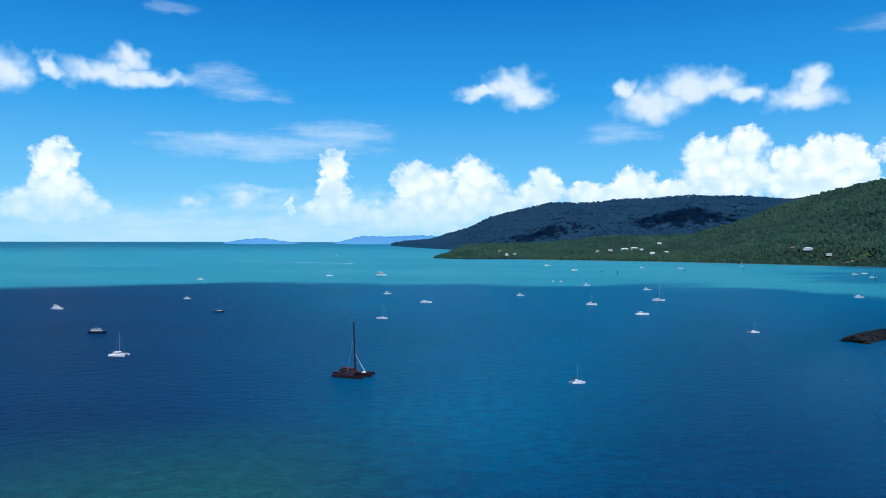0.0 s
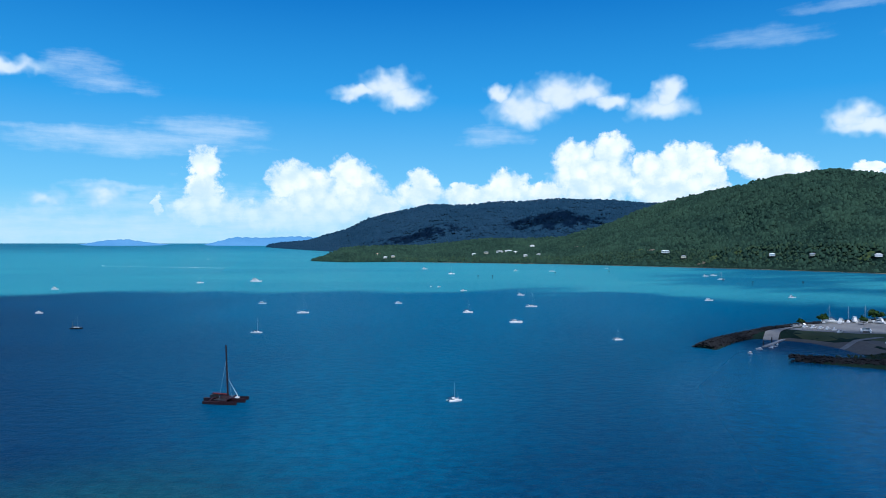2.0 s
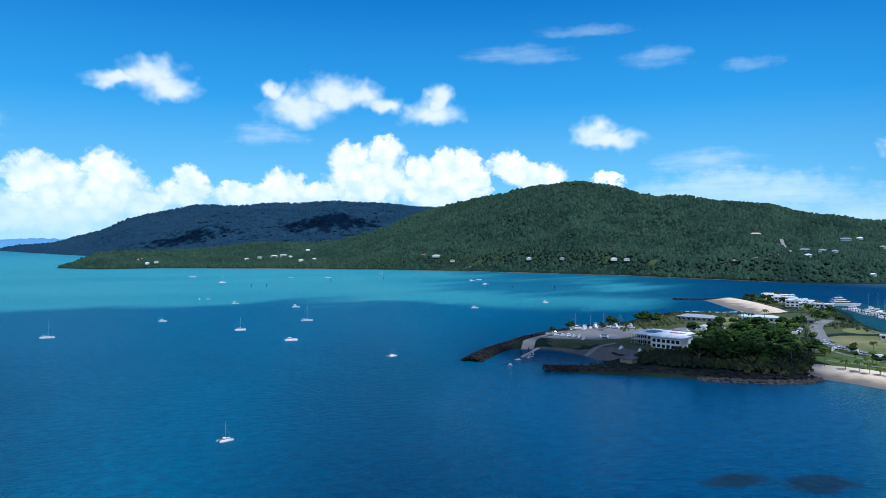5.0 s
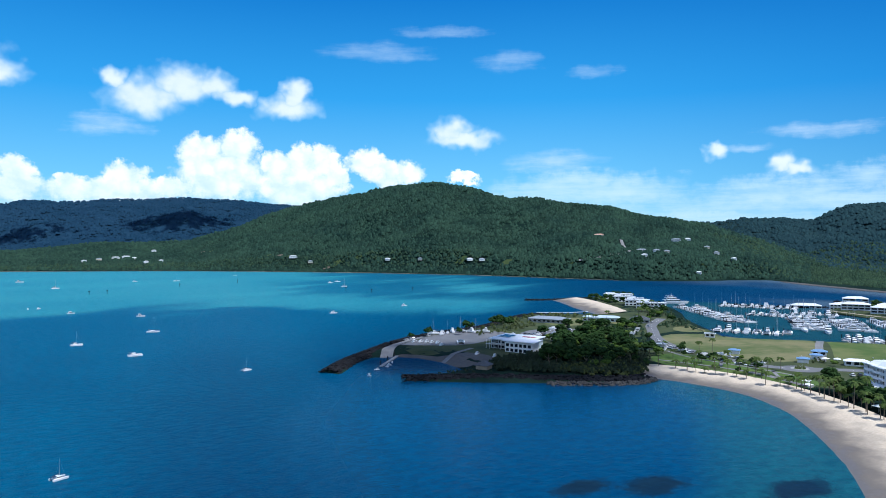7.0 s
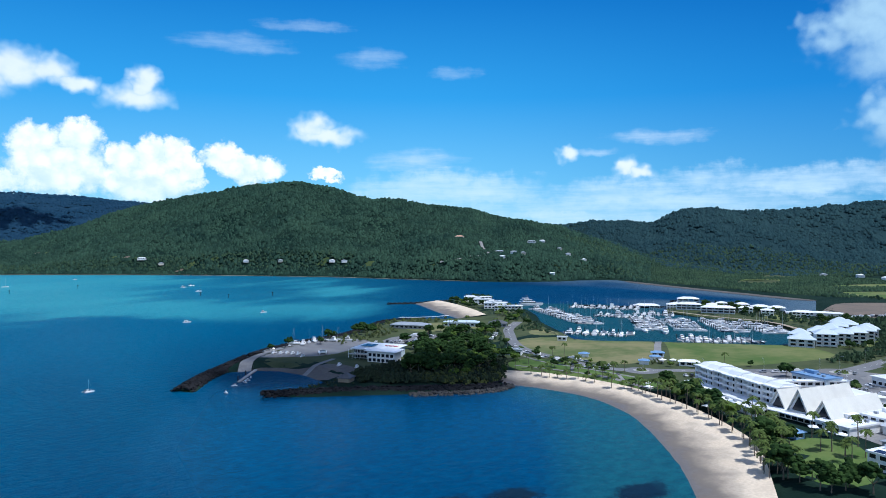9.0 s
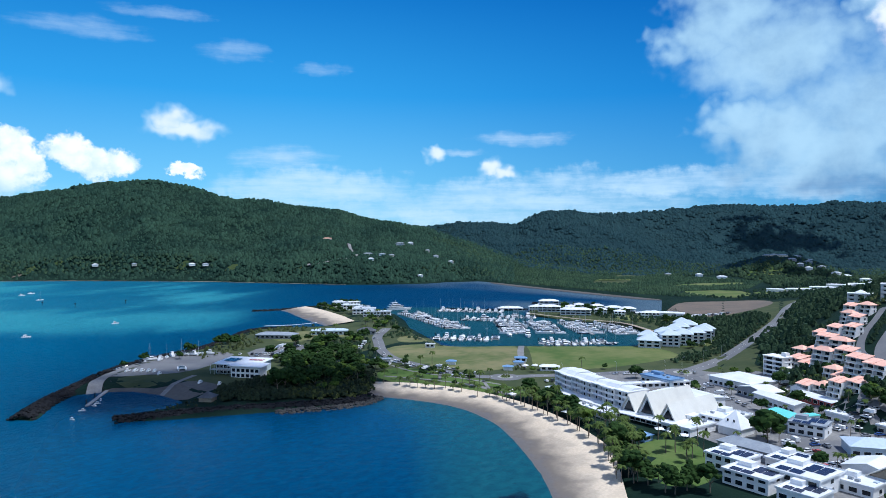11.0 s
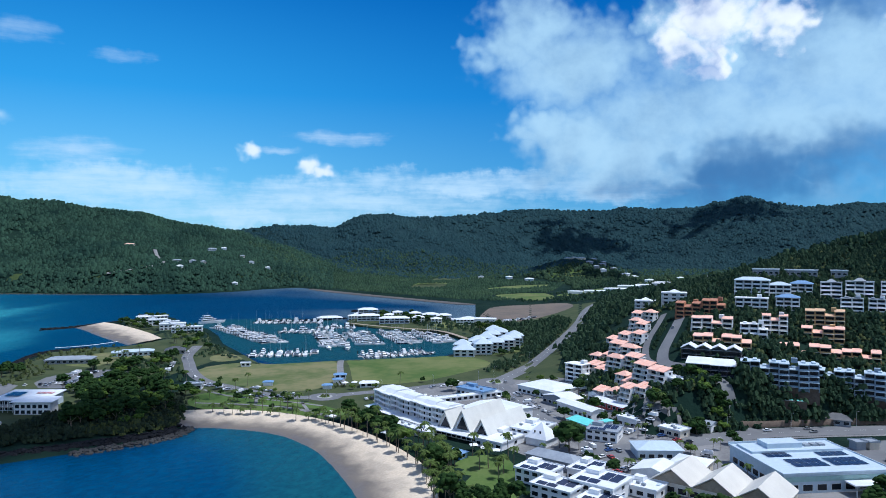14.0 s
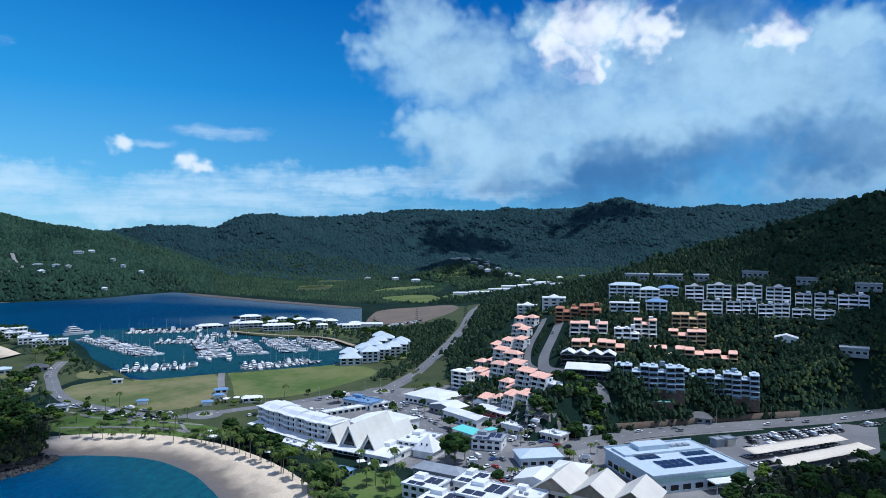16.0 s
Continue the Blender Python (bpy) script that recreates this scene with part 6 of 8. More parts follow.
HILL_LANE = [(446, 33), (460, 40), (482, 42), (507, 42), (541, 38), (570, 36)]
for pts, wide in ((MAIN_ROAD, 12), (TOP_ROAD, 12), (LOW_ROAD, 16), (PARK_ROAD, 9), (HILL_ROAD, 7), (HILL_LANE, 4.5), (SIDE_ROAD, 7)):
    strip("road", pts, wide, ASPHALT, "grey asphalt street with pale lines", lift=0.10 + 0.012 * len(ROAD_LIFTS))
    ROAD_LIFTS.append(wide)
    if wide < 9:
        continue
    me = bpy.data.meshes.new("road_line")
    bm = dashes(pts, lift=0.13 + 0.012 * len(ROAD_LIFTS))
    bm.to_mesh(me)
    bm.free()
    me.materials.append(LINE_PAINT)
    tagged(new("road_line", me), "broken white centre line on the street", "road marking", kind="structure")
for pts, wide in (([(350, 74), (370, 90), (390, 106), (422, 126)], 3.0), ([(360, 57), (384, 76), (402, 90), (436, 110)], 3.0), ([(366, -4), (384, -28), (398, -52), (418, -94)], 2.5)):
    strip("pavement", pts, wide, PAVING, "pale concrete footway", lift=0.22, category="pavement")
for pts, wide in (([(509, 285), (480, 270), (446, 250), (418, 233)], 5), ([(344, 196), (352, 230), (348, 262), (340, 290)], 2.4), ([(362, 215), (364, 250), (362, 285), (372, 310)], 2.2),
                  ([(347, 215), (366, 232)], 2.0), ([(352, 255), (372, 268)], 2.0)):
    strip("path", pts, wide, PAVING, "pale footpath through grass", lift=0.12, category="path")
strip("boardwalk", [(726, 396), (712, 350), (706, 318), (707, 284), (694, 262), (674, 243), (656, 226)], 5, WOOD, "curved timber boardwalk along the marina mole", lift=0.9, category="boardwalk", flat=1.9)
strip("pavement", [(478, 326), (513, 287), (541, 246), (566, 213), (600, 208)], 4, PAVING, "pale promenade along the marina basin", lift=0.15, category="pavement")


def roundabout(x, y, r):
    home = tagged(empty("roundabout", x, y, level(x, y)), "planted roundabout island with a pale kerb", "roundabout")
    ring = bmesh.new()
    rod(ring, (0, 0, -0.3), (0, 0, 0.28), r, r - 0.1, 28)
    part("kerb", ring, CONCRETE, home)
    disc = bmesh.new()
    rod(disc, (0, 0, 0.1), (0, 0, 0.42), r * 0.72, r * 0.6, 24)
    part("planting", disc, LAWN, home)
    road = bmesh.new()
    rod(road, (0, 0, -0.3), (0, 0, 0.115), r * 2.1, r * 2.1, 32)
    ob = part("road", road, ASPHALT, None)
    ob.matrix_basis = pose(x, y, level(x, y))
    tagged(ob, "round asphalt junction", "road", kind="structure")
    xs = np.array([x + r * 0.4 * math.cos(k) for k in range(9)])
    ys = np.array([y + r * 0.4 * math.sin(k) for k in range(9)])
    woods("shrubs", "low shrubs on the roundabout", xs, ys, np.full(9, 0.9), SCRUB, 2, 3, z=np.full(9, level(x, y) + 0.4))


roundabout(383, 226, 5.0)
roundabout(465, 140, 6.5)


# ---- breakwaters ----
def rocks(name, label, line, width, tall, seed, step=1.7, mat=None):
    q = smooth_line(line)
    rg = np.random.RandomState(seed)
    run = np.r_[0, np.cumsum(np.linalg.norm(np.diff(q, axis=0), axis=1))]
    n = int(run[-1] / step * width / step * 1.6)
    s, side = rg.uniform(0, run[-1], n), rg.uniform(-0.5, 0.5, n)
    x, y = (np.interp(s, run, q[:, k]) for k in (0, 1))
    d = np.gradient(q, axis=0)
    dx, dy = (np.interp(s, run, d[:, k]) for k in (0, 1))
    ln = np.hypot(dx, dy) + 1e-9
    x, y = x - dy / ln * side * width, y + dx / ln * side * width
    z = tall * (1 - np.abs(2 * side) ** 1.3) - 0.5
    return woods(name, label, x, y, rg.uniform(0.7, 1.3, n), mat or ROCK, 1, seed, 0.75, 0.2, z=z)


def breakwater(label, line, width, tall, seed):
    stones = rocks("rubble", "dark boulders", line, width, tall, seed)
    home = tagged(empty("breakwater", *line[0], 0), label, "breakwater")
    q = smooth_line(line)
    d = np.gradient(q, axis=0)
    d /= np.linalg.norm(d, axis=1, keepdims=True)
    side = np.stack([-d[:, 1], d[:, 0]], 1)
    s = np.array([-0.5, -0.2, 0.2, 0.5])[:, None, None] * width
    xy = q[None] + side[None] * s - np.array(line[0])
    fade = np.clip(np.minimum(np.arange(len(q)), np.arange(len(q))[::-1]) / 3.0, 0, 1)
    zz = np.array([-1.0, tall * 0.8, tall * 0.8, -1.0])[:, None] * fade - (1 - fade)
    piece("core", grid_mesh("core", xy[..., 0], xy[..., 1], zz, [ROCK], wrap=False), home)
    stones.parent = home
    stones.matrix_basis = pose(-line[0][0], -line[0][1], 0)
    del stones["category"]


breakwater("long dark rock breakwater of a boat harbour", [(160, 371), (183, 397), (210, 419), (234, 440)], 13, 3.4, 1)
breakwater("low dark rock breakwater along the point", [(186, 333), (206, 322), (232, 306), (256, 286), (282, 266), (300, 264)], 10, 2.9, 2)
breakwater("dark rocks along the point's outer shore", [(240, 448), (272, 467), (312, 482), (345, 487), (386, 510), (424, 537), (452, 548), (482, 530)], 9, 2.4, 3)
breakwater("low rock spit beyond the small beach", [(560, 690), (580, 678), (606, 670), (640, 668), (690, 658)], 7, 1.8, 4)
breakwater("rock edge of the marina mole", [(862, 466), (850, 408), (824, 358), (804, 298), (812, 268)], 7, 2.2, 5)
breakwater("dark rock wall at the marina entrance", [(722, 524), (738, 488), (756, 448), (786, 432)], 4, 1.5, 7)


rocks("shore_rocks", "weathered grey rock shelf along the point", [(246, 283), (262, 272), (276, 262), (290, 259), (304, 263)], 11, 0.7, 9, 1.7, SHELF_ROCK)
strip("slipway", [(207, 392), (218, 410), (229, 425), (248, 442), (268, 451)], 8, PAVING, "pale concrete boat ramp", lift=0.3, category="slipway")
strip("path", [(229, 362), (243, 372), (256, 380), (270, 387)], 3.5, PAVING, "pale track over the mud", lift=0.25, category="path")

# ---- wall that holds the bank above the road ----
def bank_wall():
    home = tagged(empty("retaining_wall", 388, -24, level(388, -24)), "low brown stone wall holding the bank above the road", "wall")
    q = smooth_line([(401, -14), (406, -26), (417, -46), (429, -70), (441, -96), (453, -122)])
    d = np.gradient(q, axis=0)
    d /= np.linalg.norm(d, axis=1, keepdims=True)
    side = np.stack([-d[:, 1], d[:, 0]], 1)
    foot = height(q[:, 0], q[:, 1])
    rows = [(q - side * 0.3, foot - 1), (q - side * 0.3, foot + 3.4), (q + side * 0.3, foot + 3.4), (q + side * 0.3, foot - 1)]
    xy = np.stack([r[0] for r in rows]) - np.array((388, -24))
    z = np.stack([r[1] for r in rows]) - level(388, -24)
    piece("wall", grid_mesh("wall", xy[..., 0], xy[..., 1], z, [WALL_STONE], wrap=False), home)


bank_wall()

# ---- hillside flats ----
UPPER = [(598, -82, -97, 14, 4), (600, -101, -100, 18, 4), (595, -123, -102, 18, 4), (586, -142, -104, 17, 4), (575, -157, -105, 11, 3), (568, -170, -106, 14, 3), (556, -185, -108, 19, 3)]
LOWER = [(568, -91, -99, 14, 3), (566, -106, -101, 10, 3), (566, -117, -102, 10, 3), (559, -127, -103, 10, 3), (559, -138, -104, 10, 3), (554, -150, -105, 12, 2), (546, -163, -106, 13, 2)]
for k, (x, y, turn, w, n) in enumerate(UPPER):
    flats("apartment_block", "stepped white apartment block with balconies on the upper slope", x, y, turn, w, 16, n, WHITE, WHITE, WHITE, "cap" if k < 4 else "deck", GREY_ROOF, 2.9, "upper hillside flats", step=2.6, glazed=0.84, deep=3.0, jog=1.6, cut=k % 3 if k > 1 else 0)
for x, y, turn, w, n in LOWER:
    flats("apartment_block", "white terraced flats with deep balconies on the slope", x, y, turn, w, 12, n, WHITE, WHITE, WHITE, "deck", GREY_ROOF, 2.8, "upper hillside flats", step=2.4, glazed=0.84, deep=3.0, jog=1.8)
for x, y, turn, w, d, n, roof, mat in ((583, -27, -96, 24, 14, 4, "hip", PALE_BLUE), (586, -46, -92, 15, 13, 3, "hip", PALE_BLUE), (597, -62, -96, 15, 12, 3, "hip", BLUE_ROOF), (545, -25, -95, 21, 12, 3, "flat", WHITE_ROOF), (556, -49, -95, 15, 12, 3, "hip", BLUE_ROOF)):
    flats("apartment_block", "white hillside apartment block under a blue-grey roof", x, y, turn, w, d, n, WHITE, WHITE, WHITE, roof, mat, 2.9, "white hillside blocks", step=1.0, glazed=0.8, deep=2.6, jog=1.5)
for x, y, turn, w in ((644, -40, -94, 20), (650, -67, -96, 24), (652, -95, -98, 12), (647, -138, -102, 20), (611, -169, -105, 15), (574, -201, -109, 17), (497, -166, -109, 16)):
    house("villa", "flat-roofed villa among trees high on the slope", x, y, turn, w, 9, 4.2, SLATE_WALL, WHITE_ROOF if y > -100 else GREY_ROOF, "flat", group="villas", z=level(x, y) + 1.5)
flats("apartment_block", "terracotta and ochre apartment block with balconies", 541, 0, -98, 15, 12, 3, TERRA, OCHRE, TERRA, "tiers", TERRA, 2.9, "ochre hillside blocks", step=0.8, glazed=0.8, deep=2.6, jog=1.5, cut=1)
flats("apartment_block", "terracotta and ochre apartment block with balconies", 543, 17, -98, 17, 12, 4, TERRA, OCHRE, TERRA, "tiers", TERRA, 2.8, "ochre hillside blocks", step=0.8, glazed=0.8, deep=2.6, jog=1.5, cut=2)
flats("apartment_block", "white apartment block with orange roof tiles", 498, 1, -96, 25, 12, 3, WHITE, WHITE, CREAM, "tiers", TILE, 2.9, "white hillside blocks", step=1.6, glazed=0.8, deep=2.6, jog=1.8, cut=1)
flats("apartment_block", "white terraced apartment block with arches", 490, -24, -94, 16, 12, 3, WHITE, WHITE, WHITE, "deck", WHITE, 2.9, "white hillside blocks", step=2.2, glazed=0.75, deep=2.6, jog=1.8, cut=1)
flats("apartment_block", "white terraced apartment block with arches", 503, -37, -94, 15, 12, 4, WHITE, WHITE, CREAM, "tiers", TILE, 2.9, "white hillside blocks", step=2.0, glazed=0.75, deep=2.6, jog=1.8, cut=2)
for x, y, turn, w, n in ((468, -5, -94, 33, 2), (484, -55, -95, 34, 2), (506, -65, -97, 24, 3), (529, -69, -97, 23, 4), (485, -83, -100, 20, 2)):
    flats("apartment_block", "ochre apartment block with orange-tiled roof and balconies", x, y, turn, w, 11, n, OCHRE, CREAM, OCHRE, "tiers", TILE if n < 4 else OCHRE_ROOF, 2.9, "ochre hillside blocks", step=0.9, glazed=0.84, deep=3.0, jog=1.6, cut=1 + n % 2)
flats("apartment_block", "dark apartment row under four white folded roofs", 448, 1, -95, 33, 11, 2, BLACK, SLATE_WALL, BLACK, "gable", WHITE_ROOF, 3.0, "dark hillside blocks", bays=4)
flats("apartment_block", "blue-glass apartment building with a bowed white roof", 428, 1, -94, 26, 13, 2, NAVY, SLATE_WALL, NAVY, "slope", WHITE_ROOF, 2.9, "dark hillside blocks", bays=6)
flats("apartment_block", "long blue-grey apartment block with white slab edges", 431, -34, -93, 39, 13, 4, BLUE_GREY, PALE_BLUE, PALE_GLASS, "deck", PALE_BLUE, 3.0, "dark hillside blocks", bays=8, base=20.5, step=0.9, jog=1.8, cut=1)
flats("apartment_block", "long blue-grey apartment block with white slab edges", 449, -76, -99, 44, 13, 4, BLUE_GREY, PALE_BLUE, PALE_GLASS, "deck", PALE_BLUE, 2.95, "dark hillside blocks", bays=9, base=15.0, step=0.9, jog=1.8, cut=2)
house("pool_lodge", "low lodge with a dark hipped roof", 428, -62, -96, 13, 9, 3, SLATE_WALL, DARK_ROOF, rise=3, category="lodge")
pool = tagged(empty("swimming_pool", 422.5, -38, 15.2, -95), "turquoise swimming pool on a stone terrace", "swimming pool")
part("terrace_wall", boxes((-9, 9, -2.6, 3.0, -13, -0.05)), WALL_STONE, pool)
part("rim", boxes((-9.2, 9.2, -2.8, 3.2, -0.04, 0.2)), PAVING, pool)
part("water", boxes((-8, 8, -1.8, 2.2, 0.15, 0.26)), TEAL, pool)
house("gazebo", "white winged pavilion roof among dark trees", 519, -131, -105, 14, 9, 3, WHITE, WHITE_ROOF, "gable", 2.2, category="pavilion", windows=False)
for x, y, w, n in ((629, 55, 17, 3), (599, 30, 19, 4)):
    flats("tower_block", "white apartment tower with domed roof rooms", x, y, -88, w, 13, n, WHITE, WHITE, WHITE, "cap", WHITE_ROOF, 3.0, "white towers", glazed=0.5)

TERRACE = [(419, 33, 26, 3), (455, 52, 24, 3), (484, 56, 25, 3), (505, 53, 19, 3), (533, 51, 18, 3), (560, 50, 18, 3), (473, 70, 21, 2), (499, 71, 18, 2),
           (526, 66, 17, 2), (405, 40, 16, 3), (430, 47, 17, 2), (421, 57, 16, 2)]
ca, sa = math.cos(radians(-122)), math.sin(radians(-122))
for k, (x, y, w, n) in enumerate(TERRACE):
    for half in (-1, 1):
        back = 1.8 * half * (1 if k % 2 else -1)
        u, v = half * w * 0.25, back
        flats("terrace_house", "white stepped terrace house with a salmon-orange tiled roof", x + u * ca - v * sa, y + u * sa + v * ca, -122 + 4 * (k % 3 - 1), w * 0.46, 8.5, n + (k < 6) - (half > 0), WHITE, WHITE, CREAM,
              "slope" if (k + half) % 3 else "hip", TILE, 2.8, "orange-roofed terraces", step=0.9, glazed=0.72, deep=2.2)
flats("terrace_house", "narrow white plastered apartment house", 468, 84, -118, 13, 9, 4, WHITE, WHITE, WHITE, "flat", WHITE, 2.8)


# ---- hotel ----
def hotel():
    home = tagged(empty("hotel", 340, 140, 3.0), "long white beach hotel with balconies and three tall gables", "hotel")

    def at(ob, x, y, turn, z=0.0):
        ob.matrix_basis = pose(x - 340, y - 140, z, 0, 0, turn) @ ob.matrix_basis
        return ob
    line = [(366.5, 183.0), (361.5, 175.5), (356.8, 167.8), (352.2, 160.0), (347.8, 152.0), (343.6, 144.0), (339.6, 136.0), (335.8, 128.0)]
    for k, ((x0, y0), (x1, y1)) in enumerate(zip(line[:-1], line[1:])):
        turn = math.degrees(math.atan2(y1 - y0, x1 - x0))
        w = math.hypot(x1 - x0, y1 - y0) - 0.1
        c, s = math.cos(radians(turn + 90)), math.sin(radians(turn + 90))
        deep = 17 if k < 2 else 14
        out = deep / 2 - (0.9 if k % 2 else 0.0)
        mx, my = (x0 + x1) / 2 + c * out, (y0 + y1) / 2 + s * out
        floors = 4
        storeys(home, w, deep, floors, 2.75, WHITE, WHITE, WHITE, 2, mx - 340, my - 140, 0.2, turn, 1.5, 0.46, plinth=1)
        bm = bmesh.new()
        box(bm, -w / 2 - 0.5, w / 2 + 0.5, -deep / 2 - 0.9, deep / 2 + 0.4, 11.3 + 0.02 * k, 11.75 + 0.02 * k)
        vs = box(bm, -w / 2 + 0.3, w / 2 - 0.3, -deep / 2 + 2.2, deep / 2 - 1.5, 11.7, 13.0 + 0.5 * (k % 2))
        for v in vs[4:]:
            v.co.y *= 0.55
        at(part("roof", bm, WHITE_ROOF, home), mx, my, turn)
    # covered verandas along the beach front
    for k, (x0, y0) in enumerate(line[:-1:2]):
        x1, y1 = line[min(k * 2 + 2, 7)]
        turn = math.degrees(math.atan2(y1 - y0, x1 - x0))
        w = math.hypot(x1 - x0, y1 - y0)
        c, s = math.cos(radians(turn + 90)), math.sin(radians(turn + 90))
        bm = bmesh.new()
        vs = box(bm, -w / 2, w / 2, -3.2, 3.0, 2.7, 2.95)
        for v in vs:
            v.co.z += 0.5 if v.co.y > 0 else 0
        at(part("veranda_roof", bm, WHITE_ROOF, home), (x0 + x1) / 2 - c * 3.6, (y0 + y1) / 2 - s * 3.6, turn)
        for u in (-w / 2 + 0.3, w / 2 - 0.3):
            bm = bmesh.new()
            rod(bm, (u, -2.9, -1), (u, -2.9, 2.7), 0.12)
            at(part("post", bm, WHITE, home), (x0 + x1) / 2 - c * 3.6, (y0 + y1) / 2 - s * 3.6, turn)
    # gabled hall
    turn, cx, cy = -108.0, 330, 116.5
    for u, half, ridge_z, deep, thick in ((-10.8, 5.2, 11.0, 14, 0.5), (0.0, 6.2, 13.2, 34, 0.6), (11.8, 5.4, 10.6, 36, 0.6)):
        bm = bmesh.new()
        prism(bm, u - half, u + half, 0.0, deep, 1.6, ridge_z, thick, 0.3)
        at(part("roof", bm, PALE_ROOF, home), cx, cy, turn)
        bm = bmesh.new()
        v = [bm.verts.new((u + a * half, 0.5 + e, 1.8 + b * (ridge_z - 2.4))) for e in (0, 0.2) for a, b in ((-0.56, 0.2), (0.56, 0.2), (0, 0.80))]
        bm.faces.new(v[:3])
        bm.faces.new(v[5:2:-1])
        for i in range(3):
            bm.faces.new((v[i], v[(i + 1) % 3], v[3 + (i + 1) % 3], v[3 + i]))
        bmesh.ops.recalc_face_normals(bm, faces=bm.faces)
        at(part("gable_window", bm, GLASS, home, "tall dark triangular window"), cx, cy, turn)
        bm = bmesh.new()
        v = [bm.verts.new((u + a * half, 0.8, 1.6 + b * (ridge_z - 1.6))) for a, b in ((-0.97, 0.02), (0.97, 0.02), (0, 0.97))]
        bm.faces.new(v)
        r = bmesh.ops.extrude_face_region(bm, geom=bm.faces[:])
        bmesh.ops.translate(bm, vec=(0, 0.4, 0), verts=[e for e in r["geom"] if isinstance(e, bmesh.types.BMVert)])
        bmesh.ops.recalc_face_normals(bm, faces=bm.faces)
        at(part("gable_wall", bm, WHITE, home), cx, cy, turn)
    at(part("lower_storey", boxes((-17.5, 18.5, -2.5, 38, -1, 3.4)), WHITE, home), cx, cy, turn)
    at(part("terrace_roof", boxes((-19, 20, -6.5, -2.2, 2.9, 3.3)), WHITE_ROOF, home), cx, cy, turn)
    me = window_mesh(2.6, 1.9)
    for k in range(11):
        at(piece("window", me, home, -15.5 + k * 3.15, -2.55, 0.4), cx, cy, turn)
    return home


hotel()
# low wings and shops: x, y, turn, width, depth, height, wall, roof material, roof, rise, label
LOW = [
    (329, 95, -108, 15, 24, 3.4, WHITE, WHITE_ROOF, "flat", 0, "low white hotel wing with a flat roof"),
    (346, 84, -108, 14, 20, 5.0, WHITE, WHITE_ROOF, "flat", 0, "white hotel annex with a stepped flat roof"),
    (376, 112, -118, 26, 30, 4.8, WHITE, WHITE_ROOF, "long_gable", 1.6, "wide white roof of a hotel hall"),
    (329, 142, -116, 26, 5, 2.8, WHITE, WHITE_ROOF, "flat", 0, "low white beach restaurant"),
    (410, 140, -42, 44, 5, 2.6, WHITE, WHITE_ROOF, "flat", 0, "long narrow white car port"),
    (423, 140, -112, 22, 12, 4.0, PALE_BLUE, BLUE_ROOF, "flat", 0, "pale building with a blue roof deck"),
    (355, 50, -95, 15, 14, 5.0, WHITE, GREY_ROOF, "flat", 0, "corner building with solar panels on its flat roof"),
    (399, 70, -130, 30, 9, 4.6, WHITE, WHITE_ROOF, "long_gable", 1.4, "long shop with a white metal roof"),
    (407, 53, -130, 25, 9, 6.0, RED, WHITE_ROOF, "long_gable", 1.2, "red-fronted building with a white roof"),
    (445, 98, -118, 30, 26, 4.8, WHITE, WHITE_ROOF, "hip", 2.4, "shops under a broad white roof"),
    (419, 84, -122, 20, 13, 4.2, SLATE_WALL, WHITE_ROOF, "gable", 2.2, "shops with a grey glazed front and white roof"),
    (283, 66, -108, 15, 13, 5.5, WHITE, WHITE_ROOF, "flat", 0, "white flat-roofed building with solar panels"),
    (268, 55, -108, 17, 13, 5.0, WHITE, WHITE_ROOF, "flat", 0, "white flat-roofed building with solar panels"),
    (277, 40, -108, 18, 18, 6.0, WHITE, WHITE_ROOF, "flat", 0, "white flat-roofed building with solar panels"),
    (262, 38, -108, 13, 12, 3.8, WHITE, WHITE_ROOF, "flat", 0, "low white annex with solar panels on its roof"),
    (295, 48, -108, 11, 16, 4.4, WHITE, WHITE_ROOF, "flat", 0, "low white annex with solar panels on its roof"),
    (284, 24, -108, 13, 11, 3.6, WHITE, WHITE_ROOF, "flat", 0, "low white flat-roofed shop annex"),
    (305, 64, -108, 24, 10, 4.0, SLATE_WALL, GREY_ROOF, "hip", 2.4, "low building with a grey hipped roof"),
    (336, 24, -70, 20, 14, 4.2, PALE_BLUE, PALE_BLUE, "hip", 2.6, "pale blue building with a hipped roof"),
    (320, 8, -105, 14, 12, 4.0, CREAM, WHITE_ROOF, "hip", 2.2, "small shop with a white hipped roof"),
    (303, 21, -105, 17, 15, 4.0, WHITE, WHITE_ROOF, "gable", 2.6, "white gabled building with solar panels"),
    (392, 8, -112, 19, 9, 3.4, WHITE, GREY_ROOF, "long_gable", 1.6, "grey-roofed house by the road"),
    (415, 22, -135, 21, 8, 4.0, SLATE_WALL, WHITE_ROOF, "flat", 0, "long white-roofed house under trees"),
    (423, 63, -130, 10, 8, 4.5, WHITE, GREY_ROOF, "gable", 1.8, "small white gabled house"),
    (374, 18, -120, 12, 9, 3.6, CREAM, WHITE_ROOF, "flat", 0, "small cream shop with a flat white roof"),
    (384, 40, -120, 12, 9, 4.5, WHITE, WHITE_ROOF, "flat", 0, "small white street shop"),
]
for x, y, turn, w, d, h, wall, mat, roof, rise, label in LOW:
    house("shop" if "shop" in label else "house" if "house" in label else "building", label, x, y, turn, w, d, h, wall, mat, roof, rise, category="building", panels=1 if "solar" in label and roof == "flat" else 0)


